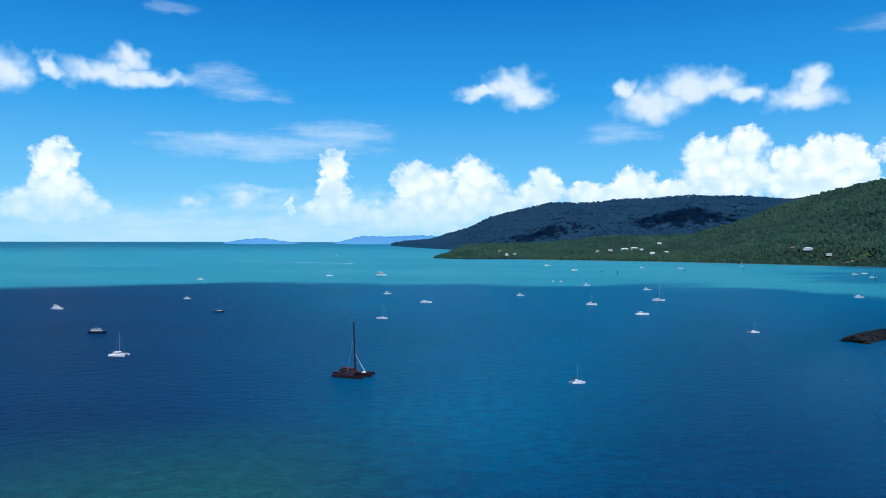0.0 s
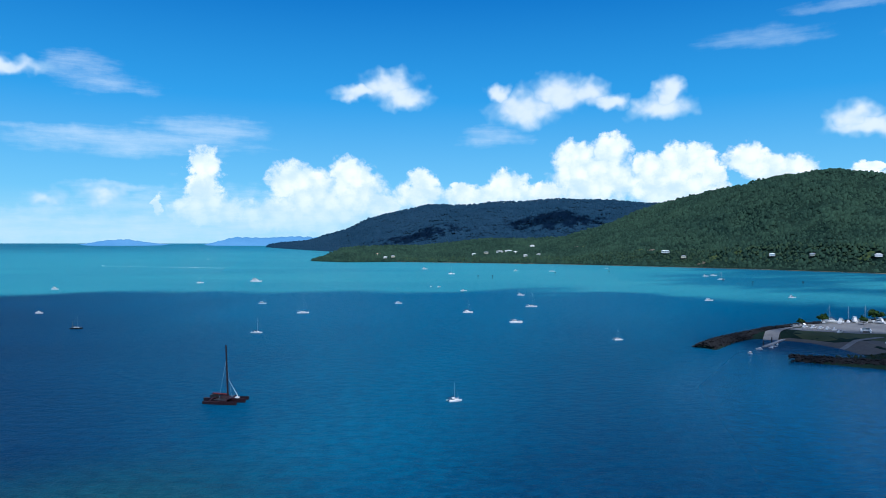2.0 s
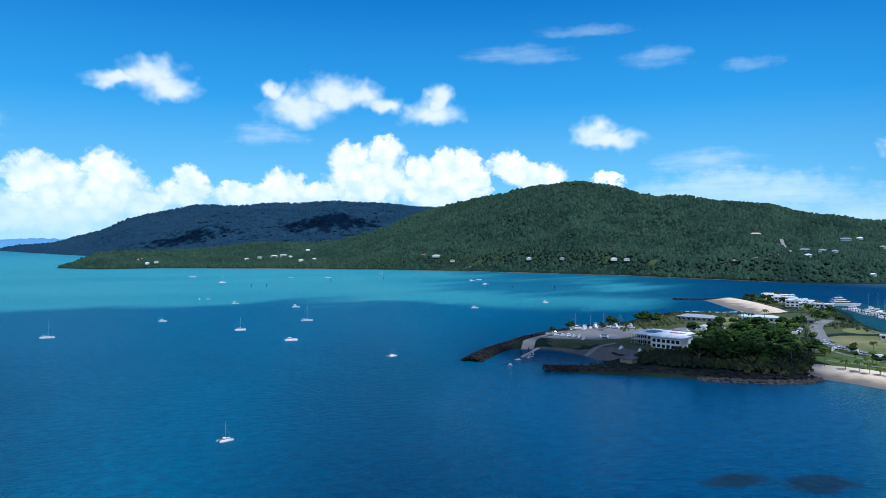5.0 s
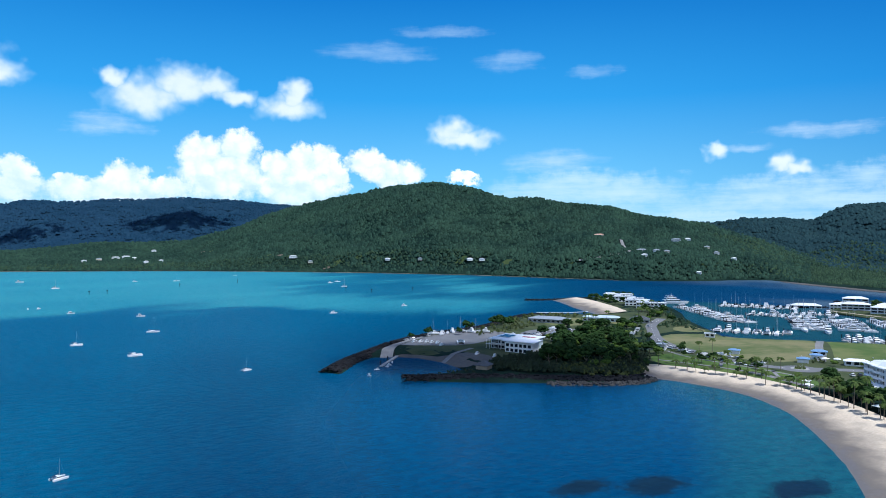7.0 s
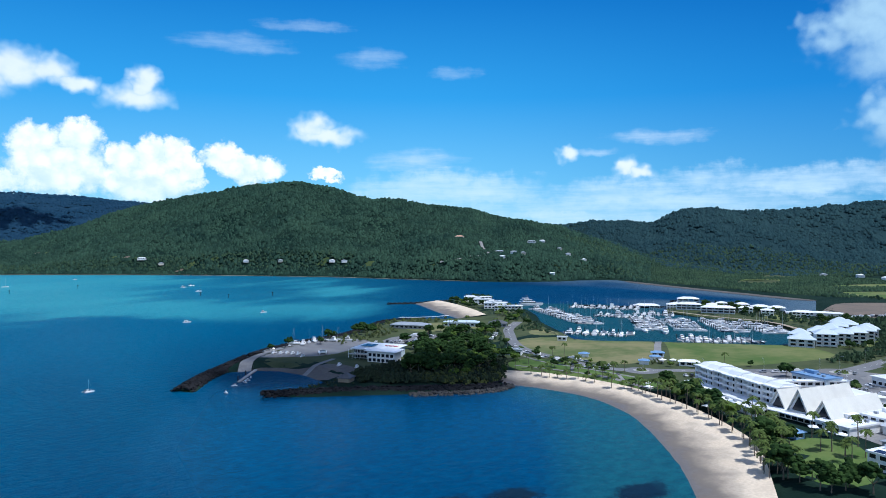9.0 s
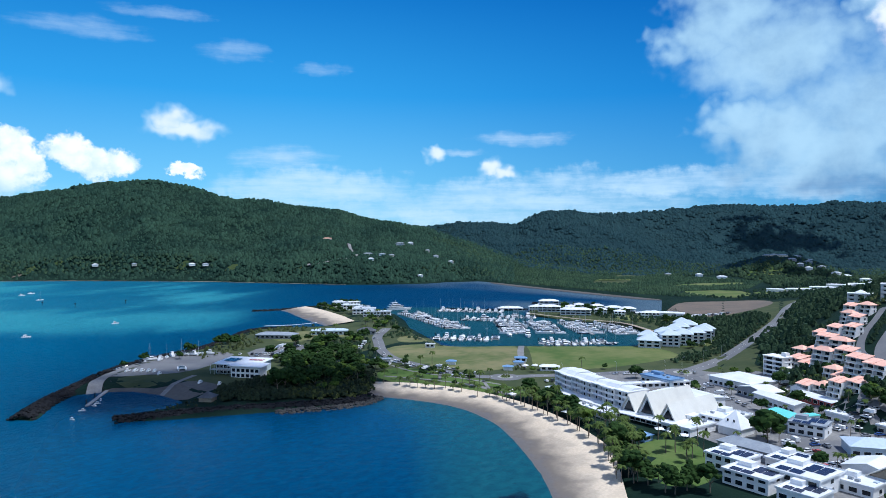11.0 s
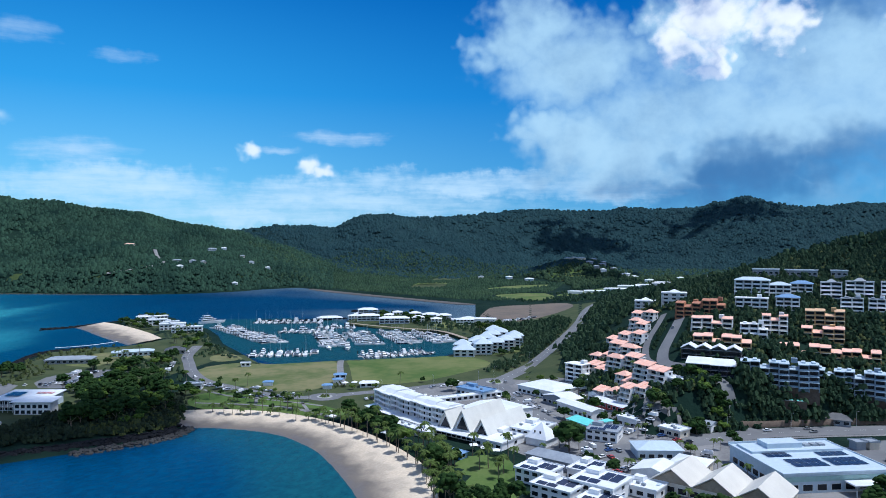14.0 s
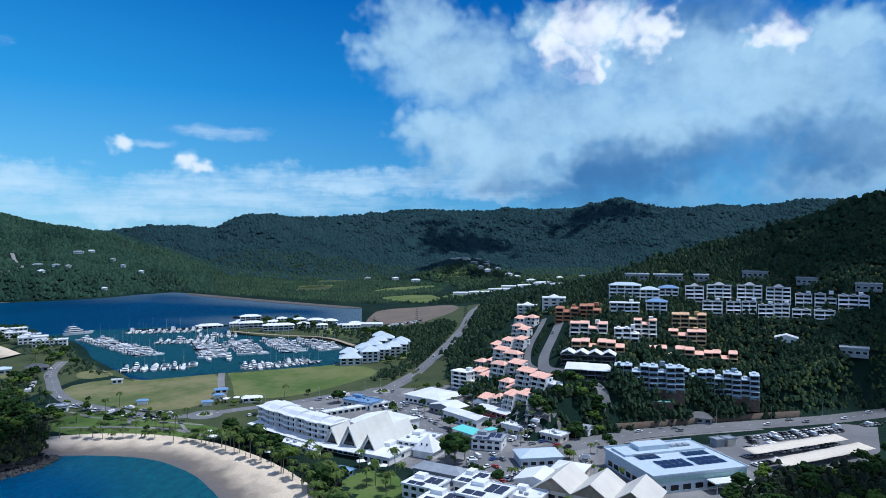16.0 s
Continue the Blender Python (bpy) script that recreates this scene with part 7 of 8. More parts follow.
def big_gables():
    home = tagged(empty("market_hall", 293, -4, level(293, -4), -108), "large hall with three wide pale gabled roofs", "hall")
    part("wall", boxes((-24, 24, -11, 11, -1, 4.2)), CREAM, home)
    for k in range(3):
        u = -16 + 16 * k
        bm = bmesh.new()
        prism(bm, u - 8, u + 8, -11.5, 11, 4.3, 9.6, 0.3, 0.5)
        part("roof", bm, CREAM_ROOF, home)
        for end in (-1, 1):
            g = gable_end(15.4, 22, 4.2, 5.0, end)
            for v in g.verts:
                v.co.x += u
            part("gable_wall", g, WOOD, home, "brown timber gable")
    me = window_mesh(3.2, 2.2)
    for k in range(10):
        piece("window", me, home, -21 + k * 4.6, -11.02, 0.6)


big_gables()


def supermarket():
    home = tagged(empty("supermarket", 331, -37, level(331, -37), -62), "large pale blue flat-roofed building with rows of solar panels", "supermarket")
    w, d, h = 46, 40, 7.5
    part("wall", boxes((-w / 2, w / 2, -d / 2, d / 2, -1.5, h)), PALE_BLUE, home)
    bm = boxes((-w / 2 - 0.6, w / 2 + 0.6, -d / 2 - 0.6, d / 2 + 0.6, h + 0.02, h + 0.35), (-w / 2 - 0.6, w / 2 + 0.6, -d / 2 - 0.6, -d / 2 - 0.3, h + 0.35, h + 0.8),
               (-w / 2 - 0.6, w / 2 + 0.6, d / 2 + 0.3, d / 2 + 0.6, h + 0.35, h + 1.4), (-w / 2 - 0.6, -w / 2 - 0.3, -d / 2 - 0.3, d / 2 + 0.3, h + 0.35, h + 0.8), (w / 2 + 0.3, w / 2 + 0.6, -d / 2 - 0.3, d / 2 + 0.3, h + 0.35, h + 0.8))
    part("roof", bm, PALE_BLUE, home)
    part("plant_room", boxes((-12, 4, 9, 17, h + 0.36, h + 3.4)), PALE_BLUE, home)
    for u in (6, 9.5, 13):
        part("cooling_unit", boxes((u, u + 2.6, 10, 13, h + 0.36, h + 2.2)), GREY_ROOF, home)
    solar_rows(home, -17, -6, 0, 7, h + 0.5, 2, 3, 0.12)
    solar_rows(home, -13, 2, -13, -3, h + 0.5, 2, 4, 0.12)
    solar_rows(home, 4, 19, -13, -3, h + 0.5, 2, 4, 0.12)
    solar_rows(home, 6, 19, -1, 5, h + 0.5, 1, 4, 0.12)
    part("roof_step", boxes((-21, 21, 5.8, 18, h + 0.36, h + 1.3)), PALE_BLUE, home)
    part("sign_band", boxes((-22.6, 22.6, -d / 2 - 0.12, -d / 2 - 0.02, 4.6, 6.6)), TEAL_PALE, home, "pale green fascia band")
    part("entrance_canopy", boxes((2, 20, -d / 2 - 7, -d / 2 - 0.7, 4.2, 4.7)), WHITE_ROOF, home)
    for u in (3, 11, 19):
        bm = bmesh.new()
        rod(bm, (u, -d / 2 - 6.4, -1), (u, -d / 2 - 6.4, 4.2), 0.2)
        part("column", bm, WHITE, home)
    me = window_mesh(4.0, 2.4)
    for k in range(7):
        piece("window", me, home, -w / 2 - 0.02, -16 + k * 5.2, 1.0, -90)
        piece("window", me, home, -19 + k * 6, -d / 2 - 0.02, 1.0)


supermarket()


def teal_awning():
    home = tagged(empty("awning", 364, 62, level(364, 62), -128), "bright teal roof over a shop corner", "awning")
    bm = bmesh.new()
    vs = box(bm, -9.5, 9.5, -3.6, 3.6, 4.6, 4.9)
    box(bm, 5.0, 9.5, 3.6, 12.0, 5.8, 6.1)
    for v in vs:
        if v.co.y > 0:
            v.co.z += 1.2
    part("roof", bm, TEAL, home)
    for u in (-9, -3, 3, 9):
        bm = bmesh.new()
        rod(bm, (u, -3.2, -0.5), (u, -3.2, 4.6), 0.15)
        part("post", bm, WHITE, home)
    part("wall", boxes((-9, 9, 0, 3.2, -1, 4.6), (5.4, 9.2, 3.2, 11.6, -1, 5.7)), WHITE, home)


teal_awning()


def pyramid_roof():
    home = tagged(empty("pavilion", 335, 77, level(335, 77), -108), "white pavilion with a steep pyramid roof", "pavilion")
    part("wall", boxes((-5.5, 5.5, -5.5, 5.5, -1, 3.4)), WHITE, home)
    bm = bmesh.new()
    hip(bm, -5.5, 5.5, -5.5, 5.4, 3.42, 10.5)
    part("roof", bm, WHITE_ROOF, home)
    for u in (-1.5, 1.5):
        part("skylight", boxes((u - 0.35, u + 0.35, -4.2, -3.9, 5.4, 7.0)), GLASS, home)


pyramid_roof()


def shade_sail(x, y, turn, w, d):
    home = tagged(empty("shade_roof", x, y, level(x, y), turn), "cream shade roof over parked cars", "shade roof", "car park shade roofs")
    q = np.linspace(-0.5, 0.5, 17)
    gx, gy = np.meshgrid(q * w, np.array([-0.5, -0.17, 0.17, 0.5]) * d)
    z = 3.6 + 0.10 * np.cos(q * 8 * math.pi)[None] + (gy / d) * 0.8
    up = piece("canopy", grid_mesh("canopy", gx, gy, z, [CREAM], wrap=False), home)
    mod = up.modifiers.new("thick", "SOLIDIFY")
    mod.thickness = 0.08
    for u in np.linspace(-0.48, 0.48, 6):
        bm = bmesh.new()
        rod(bm, (u * w, 0, -0.5), (u * w, 0, 3.7), 0.1)
        part("post", bm, METAL, home)


shade_sail(380, -101, -55.6, 64, 8)
shade_sail(365, -109, -53, 64, 9)
for x, y in ((381, -64), (384, -70)):
    house("utility_hut", "small grey utility hut", x, y, -60, 5, 5, 3.5, GREY_ROOF if y > -66 else CREAM, GREY_ROOF, "flat", windows=False, category="hut")


# ---- sailing club on the point ----
def club():
    home = tagged(empty("clubhouse", 291, 371, 3.0, -68), "two-storey white clubhouse with blue glazing and white metal roofs", "clubhouse")
    part("wall", boxes((-14, 14, -3, 18, -1, 6.2)), PALE_BLUE, home)
    bm = bmesh.new()
    vs = box(bm, -15.5, 15.5, -5, 19, 6.25, 6.6)
    for v in vs:
        if v.co.y > 0:
            v.co.z += 0.9
    part("roof", bm, WHITE_ROOF, home)
    part("wall", boxes((2, 22, -12, -3.05, -1, 6.4)), WHITE, home)
    bm = bmesh.new()
    vs = box(bm, 0.5, 24, -13.5, -1.5, 7.0, 7.35)
    for v in vs:
        if v.co.y > -8:
            v.co.z += 0.8
    part("roof", bm, WHITE_ROOF, home)
    part("balcony", boxes((-16, 2, -7.5, -3.05, 2.9, 3.2)), CONCRETE, home)
    me = window_mesh(2.2, 2.0)
    for k in range(6):
        for z in (0.4, 3.6):
            piece("window", me, home, -12.4 + k * 2.6, -3.03, z)
    for k in range(6):
        for z in (0.4, 3.6):
            piece("window", me, home, 3.9 + k * 3.2, -12.03, z)
    for z in (0.4, 3.6):
        for k in range(3):
            piece("window", me, home, 1.97, -10.5 + k * 3, z, -90)
    for k in range(7):
        bm = bmesh.new()
        rod(bm, (-15.5 + k * 2.8, -7.2, -1), (-15.5 + k * 2.8, -7.2, 6.2), 0.1)
        part("post", bm, WHITE, home)
    solar_rows(home, -12, -3, 2, 12, 7.35, 2, 2, 0.3)
    # unreadable roof lettering as plain bars
    for u in (3, 6.4, 9.8):
        part("roof_sign_bar", boxes((u, u + 2.4, 9, 9.7, 7.25, 7.45), (u, u + 0.5, 9.7, 12.6, 7.3, 7.5), (u + 1.9, u + 2.4, 9.7, 12.6, 7.3, 7.5)), RED, home, "red bars of roof lettering")


club()
house("rotunda", "small dark thatched hut by the harbour", 233, 322, -60, 7, 7, 2.2, WOOD, DARK_ROOF, rise=3.0, category="hut", windows=False)
house("pavilion", "long dark low-roofed pavilion by the shore", 414, 475, -60, 34, 14, 3.2, SLATE_WALL, GREY_ROOF, rise=2.2, category="pavilion")
house("pool_house", "pale blue lagoon building with a metal roof", 458, 455, -48, 32, 9, 3.6, PALE_BLUE, PALE_BLUE, rise=1.8, category="building")
house("hall", "dark-roofed low hall among trees", 480, 430, -50, 16, 11, 3.0, SLATE_WALL, DARK_ROOF, rise=3.0, category="hall")
house("toilet_block", "small white block at the edge of the park", 372, 318, -60, 11, 7, 3.4, WHITE, GREY_ROOF, "flat", category="building")
house("kiosk", "blue-roofed kiosk in the park", 438, 246, -60, 8, 5, 2.6, WHITE, BLUE_ROOF, rise=1.4, category="kiosk")
house("kiosk", "small blue-roofed beach hut among palms", 300, 108, -110, 8, 5, 2.6, BLUE_ROOF, BLUE_ROOF, rise=1.4, category="kiosk")
house("site_cabin", "small white cabin on the dry field", 451, 336, -60, 7, 3, 2.6, WHITE, WHITE_ROOF, "flat", category="cabin")
house("cafe", "white marquee roofs beside the path", 420, 214, -60, 12, 5, 2.6, WHITE, WHITE_ROOF, rise=1.6, category="cafe")

# ---- marina buildings ----
for x, y, turn, w, d, h in ((655, 622, -40, 34, 12, 5.5), (628, 588, -45, 20, 12, 6), (604, 545, -50, 26, 13, 6.5), (592, 515, -55, 30, 11, 6), (620, 560, -50, 14, 10, 6)):
    house("marina_building", "white flat-roofed waterfront building", x, y, turn, w, d, h, WHITE, WHITE_ROOF, "flat", group="north quay buildings", category="building")
for x, y, turn, w, d, n in ((766, 446, -55, 30, 12, 2), (790, 405, -60, 24, 12, 3), (752, 385, -60, 26, 12, 2), (740, 345, -65, 34, 11, 2), (826, 335, -62, 20, 13, 3), (808, 310, -62, 18, 12, 3), (800, 345, -62, 14, 10, 2)):
    flats("marina_flats", "white waterfront apartments with balconies and metal roofs", x, y, turn, w, d, n, WHITE, WHITE, PALE_BLUE, "hip", WHITE_ROOF, 2.8, "mole apartments", jog=1.2, cut=1)
for x, y, turn, w, d, n in ((560, 196, -72, 17, 13, 2), (573, 184, -62, 14, 12, 3), (586, 177, -72, 14, 12, 3), (601, 172, -64, 14, 12, 3), (617, 170, -74, 14, 12, 3), (632, 172, -68, 14, 12, 3),
                            (578, 204, -78, 13, 11, 3), (596, 196, -70, 14, 11, 3), (614, 194, -80, 14, 11, 3), (632, 194, -72, 14, 11, 3), (650, 192, -76, 14, 12, 3), (664, 202, -80, 13, 11, 3)):
    flats("marina_flats", "pale waterfront apartments under large blue-grey hipped roofs", x, y, turn, w, d, n, WHITE, WHITE, PALE_BLUE, "tall_hip", QUAY_ROOF, 2.8, "quay apartments", bays=3, glazed=0.6)
for x, y, turn, w, d in ((800, 283, -70, 26, 10), (795, 255, -75, 30, 14), (1243, 193, -80, 40, 16), (1287, 163, -85, 44, 18), (1353, 149, -85, 40, 16), (1229, 226, -80, 26, 14), (1372, 124, -85, 30, 14), (1385, 60, -88, 34, 16), (1440, 95, -85, 30, 14), (1406, 99, -86, 26, 14)):
    house("shed", "large white-roofed shed on the valley floor", x, y, turn, w, d, 4.5, WHITE, WHITE_ROOF, rise=1.4, group="sheds", category="shed", windows=False)
for k, (x, y, turn, w) in enumerate(((774, 416, -58, 14), (806, 424, -60, 15), (776, 368, -62, 13), (765, 326, -64, 14), (816, 376, -62, 12), (838, 288, -66, 14), (764, 267, -68, 20), (758, 300, -66, 12))):
    house("mole_house", "white house with a pale hipped roof on the marina mole", x, y, turn, w, 11, 5.6, WHITE, WHITE_ROOF, rise=2.2, group="houses on the mole", category="house")
for x, y in ((405, 237), (424, 240), (399, 279)):
    house("marquee", "small blue tent roof beside the park road", x, y, -60, 6, 4, 2.3, WHITE, BLUE_ROOF, rise=1.2, category="tent", windows=False)


# ---- boats on the water ----
rng = random.Random(21)
racer = trimaran()
racer.matrix_basis = pose(-65, 254.5, 0, 0, 0, -14)
racer.scale = (0.83, 0.83, 0.83)
WHITE_YACHT = Kind(lambda: yacht("sailing_yacht", "white sailing yacht with bare mast and furled sails", 11.0))
LONG_YACHT = Kind(lambda: yacht("sailing_yacht", "large white sailing yacht with a tall mast", 15.0, cover=WHITE))
KETCH = Kind(lambda: yacht("ketch", "dark-hulled two-masted ketch at anchor", 13.0, BLACK, 12.5, MAROON, True))
CRUISER = Kind(lambda: cruiser("motor_cruiser", "white motor cruiser with a flybridge", 12.0))
SMALL_CRUISER = Kind(lambda: cruiser("motor_boat", "small white cabin motor boat", 8.0, decks=1))
BIG_CRUISER = Kind(lambda: cruiser("motor_yacht", "large white motor yacht with long dark windows", 20.0))
LAUNCH = Kind(lambda: cruiser("motor_launch", "dark blue motor launch with a white deckhouse", 15.0, NAVY, 1, NAVY))
SAIL_CAT = Kind(lambda: catamaran("sailing_catamaran", "white sailing catamaran with a bare mast", 12.5))
POWER_CAT = Kind(lambda: catamaran("power_catamaran", "white power catamaran with a dark awning", 13.0, False))
ANCHORED = [(CRUISER, -341, 474, 5, 1.15), (LAUNCH, -232, 355, 8, 1.0), (SAIL_CAT, -177, 286, 12, 0.9), (SMALL_CRUISER, -291, 572, 10, 1.1), (KETCH, -216, 471, 15, 0.9),
            (CRUISER, -417, 856, 0, 1.1), (SAIL_CAT, -284, 981, 20, 1.0), (BIG_CRUISER, -214, 1009, -8, 1.2), (SMALL_CRUISER, -133, 654, 5, 1.3), (SMALL_CRUISER, -8, 651, 5, 1.2),
            (SAIL_CAT, 49, 566, 12, 0.95), (LONG_YACHT, -83, 566, 14, 0.95), (WHITE_YACHT, -94, 445, 0, 1.0), (POWER_CAT, 77, 495, 10, 1.0), (LONG_YACHT, 109, 613, 5, 1.0),
            (SAIL_CAT, 123, 405, 25, 0.65), (SMALL_CRUISER, 65, 813, 5, 1.3), (SMALL_CRUISER, 30, 887, 90, 0.9), (SMALL_CRUISER, 40, 885, 60, 1.0), (SAIL_CAT, 78, 1240, 15, 1.3)]
ANCHORED_FAR = [(CRUISER, 121, 746, 0, 0.95), (SAIL_CAT, 17, 252, 35, 0.60), (SMALL_CRUISER, 294, 672, 5, 1.4), (CRUISER, 497, 1150, 0, 1.1), (LONG_YACHT, 477, 1048, 10, 1.0), (POWER_CAT, 523, 1178, 0, 1.1),
                (CRUISER, 212, 1368, 0, 1.0), (LONG_YACHT, 280, 1351, 5, 1.1), (BIG_CRUISER, 36, 1461, 0, 0.9), (CRUISER, 396, 705, 10, 0.9), (WHITE_YACHT, 430, 1500, 0, 1.1), (WHITE_YACHT, -640, 2300, 0, 1.2)]
for kind, x, y, turn, size in ANCHORED + ANCHORED_FAR:
    kind.put(x, y, 0, turn - 12, size * 0.66, "boats at anchor")
ship = motor_yacht()
ship.matrix_basis = pose(684, 560, 0, 0, 0, -36)
ship.scale = (0.8, 0.8, 0.8)

POST = Kind(lambda: marker_post())


def marker_post():
    home = tagged(empty("channel_marker", 0, 0, 0), "slim dark channel marker post in the sea", "marker")
    bm = bmesh.new()
    rod(bm, (0, 0, -2), (0, 0, 5.5), 0.35, 0.3)
    part("pole", bm, BLACK, home)
    part("topmark", boxes((-0.8, 0.8, -0.3, 0.3, 4.2, 5.8)), BLACK, home)
    return home


for x, y in ((109, 1079), (132, 1082), (440, 960), (455, 905), (360, 1240), (520, 900), (250, 1180)):
    POST.put(x, y, 0, 0, 1, "channel markers")

wake = tagged(empty("wake_boat", -700, 1660, 0, 158), "small fast boat with a long white wake", "motor boat")
bm = bmesh.new()
hull(bm, 8, 2.6, 1.1)
part("hull", bm, WHITE, wake)
q = np.linspace(0, 1, 40)
gx, gy = np.meshgrid(-4 - q * 330, np.array([-1.0, 0.0, 1.0]))
part_me = grid_mesh("wake", gx, gy * (1.2 + q * 2.4)[None] * (1 + 0.3 * np.sin(q * 60))[None], 0.12 + 0 * gx, [FOAM], wrap=False)
piece("wake", part_me, wake)

# ---- marina ----
ROWS = [((655, 521), (576, 395)), ((508, 378), (538, 325)), ((706, 516), (738, 440)), ((646, 440), (668, 385)), ((650, 384), (578, 330)),
        ((672, 360), (602, 304)), ((690, 330), (618, 270)), ((700, 296), (640, 244)), ((536, 284), (584, 232)), ((690, 420), (712, 380))]
PILE = box_mesh("pile", 0.5, 0.5, 4.2, [BLACK])
MOORED_YACHT = Kind(lambda: yacht("sailing_yacht", "white sailing yacht with a blue sail cover, moored", 11.0, far=True))
MOORED_LONG = Kind(lambda: yacht("sailing_yacht", "large white sailing yacht with a tall mast, moored", 15.0, cover=WHITE, far=True))
MOORED_BLUE = Kind(lambda: yacht("sailing_yacht", "navy-hulled sailing yacht with a grey mast, moored", 12.0, NAVY, far=True))
MOORED_CRUISER = Kind(lambda: cruiser("motor_cruiser", "white motor cruiser with a flybridge, moored", 12.0, far=True))
MOORED_SMALL = Kind(lambda: cruiser("motor_boat", "small white cabin motor boat, moored", 8.5, decks=1, far=True))
FLEET = [MOORED_YACHT, MOORED_CRUISER, MOORED_CRUISER, MOORED_SMALL, MOORED_CRUISER, MOORED_YACHT, BIG_CRUISER, MOORED_BLUE, MOORED_LONG, POWER_CAT, MOORED_CRUISER]
for (x0, y0), (x1, y1) in ROWS:
    long = math.hypot(x1 - x0, y1 - y0)
    turn = math.degrees(math.atan2(y1 - y0, x1 - x0))
    home = tagged(empty("pontoon", (x0 + x1) / 2, (y0 + y1) / 2, 0, turn), "floating grey pontoon with dark mooring piles", "pontoon", "marina pontoons")
    part("deck", boxes((-long / 2, long / 2, -1.3, 1.3, -0.2, 0.55)), CONCRETE, home)
    finger = box_mesh("finger", 0.9, 11, 0.5, [CONCRETE])
    u = -long / 2 + 3
    while u < long / 2 - 2:
        for s in (-1, 1):
            piece("finger", finger, home, u, s * 6.8, -0.05)
            piece("pile", PILE, home, u, s * 12.4, -0.6)
            if rng.random() < 0.9:
                kind = rng.choice(FLEET)
                size = rng.uniform(0.72, 1.08) * (0.8 if kind is BIG_CRUISER else 1.0)
                a, c = radians(turn), rng.choice((0, 180))
                v = s * 7.4
                kind.put((x0 + x1) / 2 + (u + 3.2) * math.cos(a) - v * math.sin(a), (y0 + y1) / 2 + (u + 3.2) * math.sin(a) + v * math.cos(a), 0, turn + 90 + c, size, "marina boats")
        u += 7.4
for kind, x, y, turn, size in ((BIG_CRUISER, 655, 412, -62, 0.95), (BIG_CRUISER, 626, 355, -60, 0.9), (LONG_YACHT, 640, 366, -60, 1.1), (BIG_CRUISER, 572, 314, -150, 0.85), (LONG_YACHT, 566, 330, -140, 1.0)):
    kind.put(x, y, 0, turn, size, "marina boats")

# ---- boat yard on the point ----
for k, (x, y) in enumerate([(289, 454), (297, 459), (303, 462), (310, 460), (315, 454), (320, 453), (324, 448), (286, 462)]):
    (CRUISER, WHITE_YACHT, CRUISER, SAIL_CAT)[k % 4].put(x, y, level(x, y) + 0.5, 40 + 17 * k, 0.72, "boats in the yard")
for x, y in ((252, 433), (255, 429), (258, 426), (260, 422), (262, 418), (259, 408), (258, 364), (262, 351)):
    SMALL_CRUISER.put(x, y, level(x, y) + 0.3, 130 + x, 0.6, "boats in the yard")
POWER_CAT.put(277, 411, level(277, 411) + 0.4, 60, 0.7, "boats in the yard")
home = tagged(empty("jetty", 213, 393, 0, 46.5), "narrow floating jetty with small dinghies", "jetty")
part("deck", boxes((-27, 27, -1.0, 1.0, -0.1, 0.6)), CONCRETE, home)
for u in (-24, -8, 8, 24):
    piece("pile", PILE, home, u, 1.3, -0.8)
for x, y in ((197, 371), (201, 375), (206, 381), (188, 366), (176, 352)):
    SMALL_CRUISER.put(x, y, 0, rng.uniform(0, 360), 0.4, "dinghies")

# ---- cars ----
CARS = [Kind(lambda: car("car", "small white hatchback car", WHITE)), Kind(lambda: car("car", "silver grey sedan car", SILVER)), Kind(lambda: car("car", "black four-wheel drive car", BLACK, 4.7, 1.8)),
        Kind(lambda: car("car", "dark red family car", RED)), Kind(lambda: car("car", "dark blue family car", BLUE_CAR)), Kind(lambda: car("car", "dark grey station wagon", SLATE_WALL, 4.7, 1.6)),
        Kind(lambda: car("van", "tall white delivery van", WHITE, 5.2, 2.3, True))]


FAR_CARS = [Kind(lambda: car("car", "small white hatchback car", WHITE, wheels=False)), Kind(lambda: car("car", "silver grey sedan car", SILVER, wheels=False)),
            Kind(lambda: car("car", "black four-wheel drive car", BLACK, 4.7, 1.8, wheels=False)), Kind(lambda: car("van", "tall white delivery van", WHITE, 5.2, 2.3, True, wheels=False))]


def park(points, gap, shift, turn_add=90.0, fill_=0.85, group="parked cars", lift=0.1):
    q = smooth_line(points)
    run = np.r_[0, np.cumsum(np.linalg.norm(np.diff(q, axis=0), axis=1))]
    for s in np.arange(2, run[-1] - 1, gap):
        if rng.random() > fill_:
            continue
        s = s + rng.uniform(-0.15, 0.15) * gap
        x, y = (float(np.interp(s, run, q[:, k])) for k in (0, 1))
        x2, y2 = (float(np.interp(s + 1, run, q[:, k])) for k in (0, 1))
        a = math.atan2(y2 - y, x2 - x)
        x, y = x - math.sin(a) * shift, y + math.cos(a) * shift
        rng.choice(CARS[:2] + CARS[:2] + CARS if math.hypot(x, y) < 375 else FAR_CARS[:2] + FAR_CARS).put(x, y, level(x, y) + lift, math.degrees(a) + turn_add, 1, group)


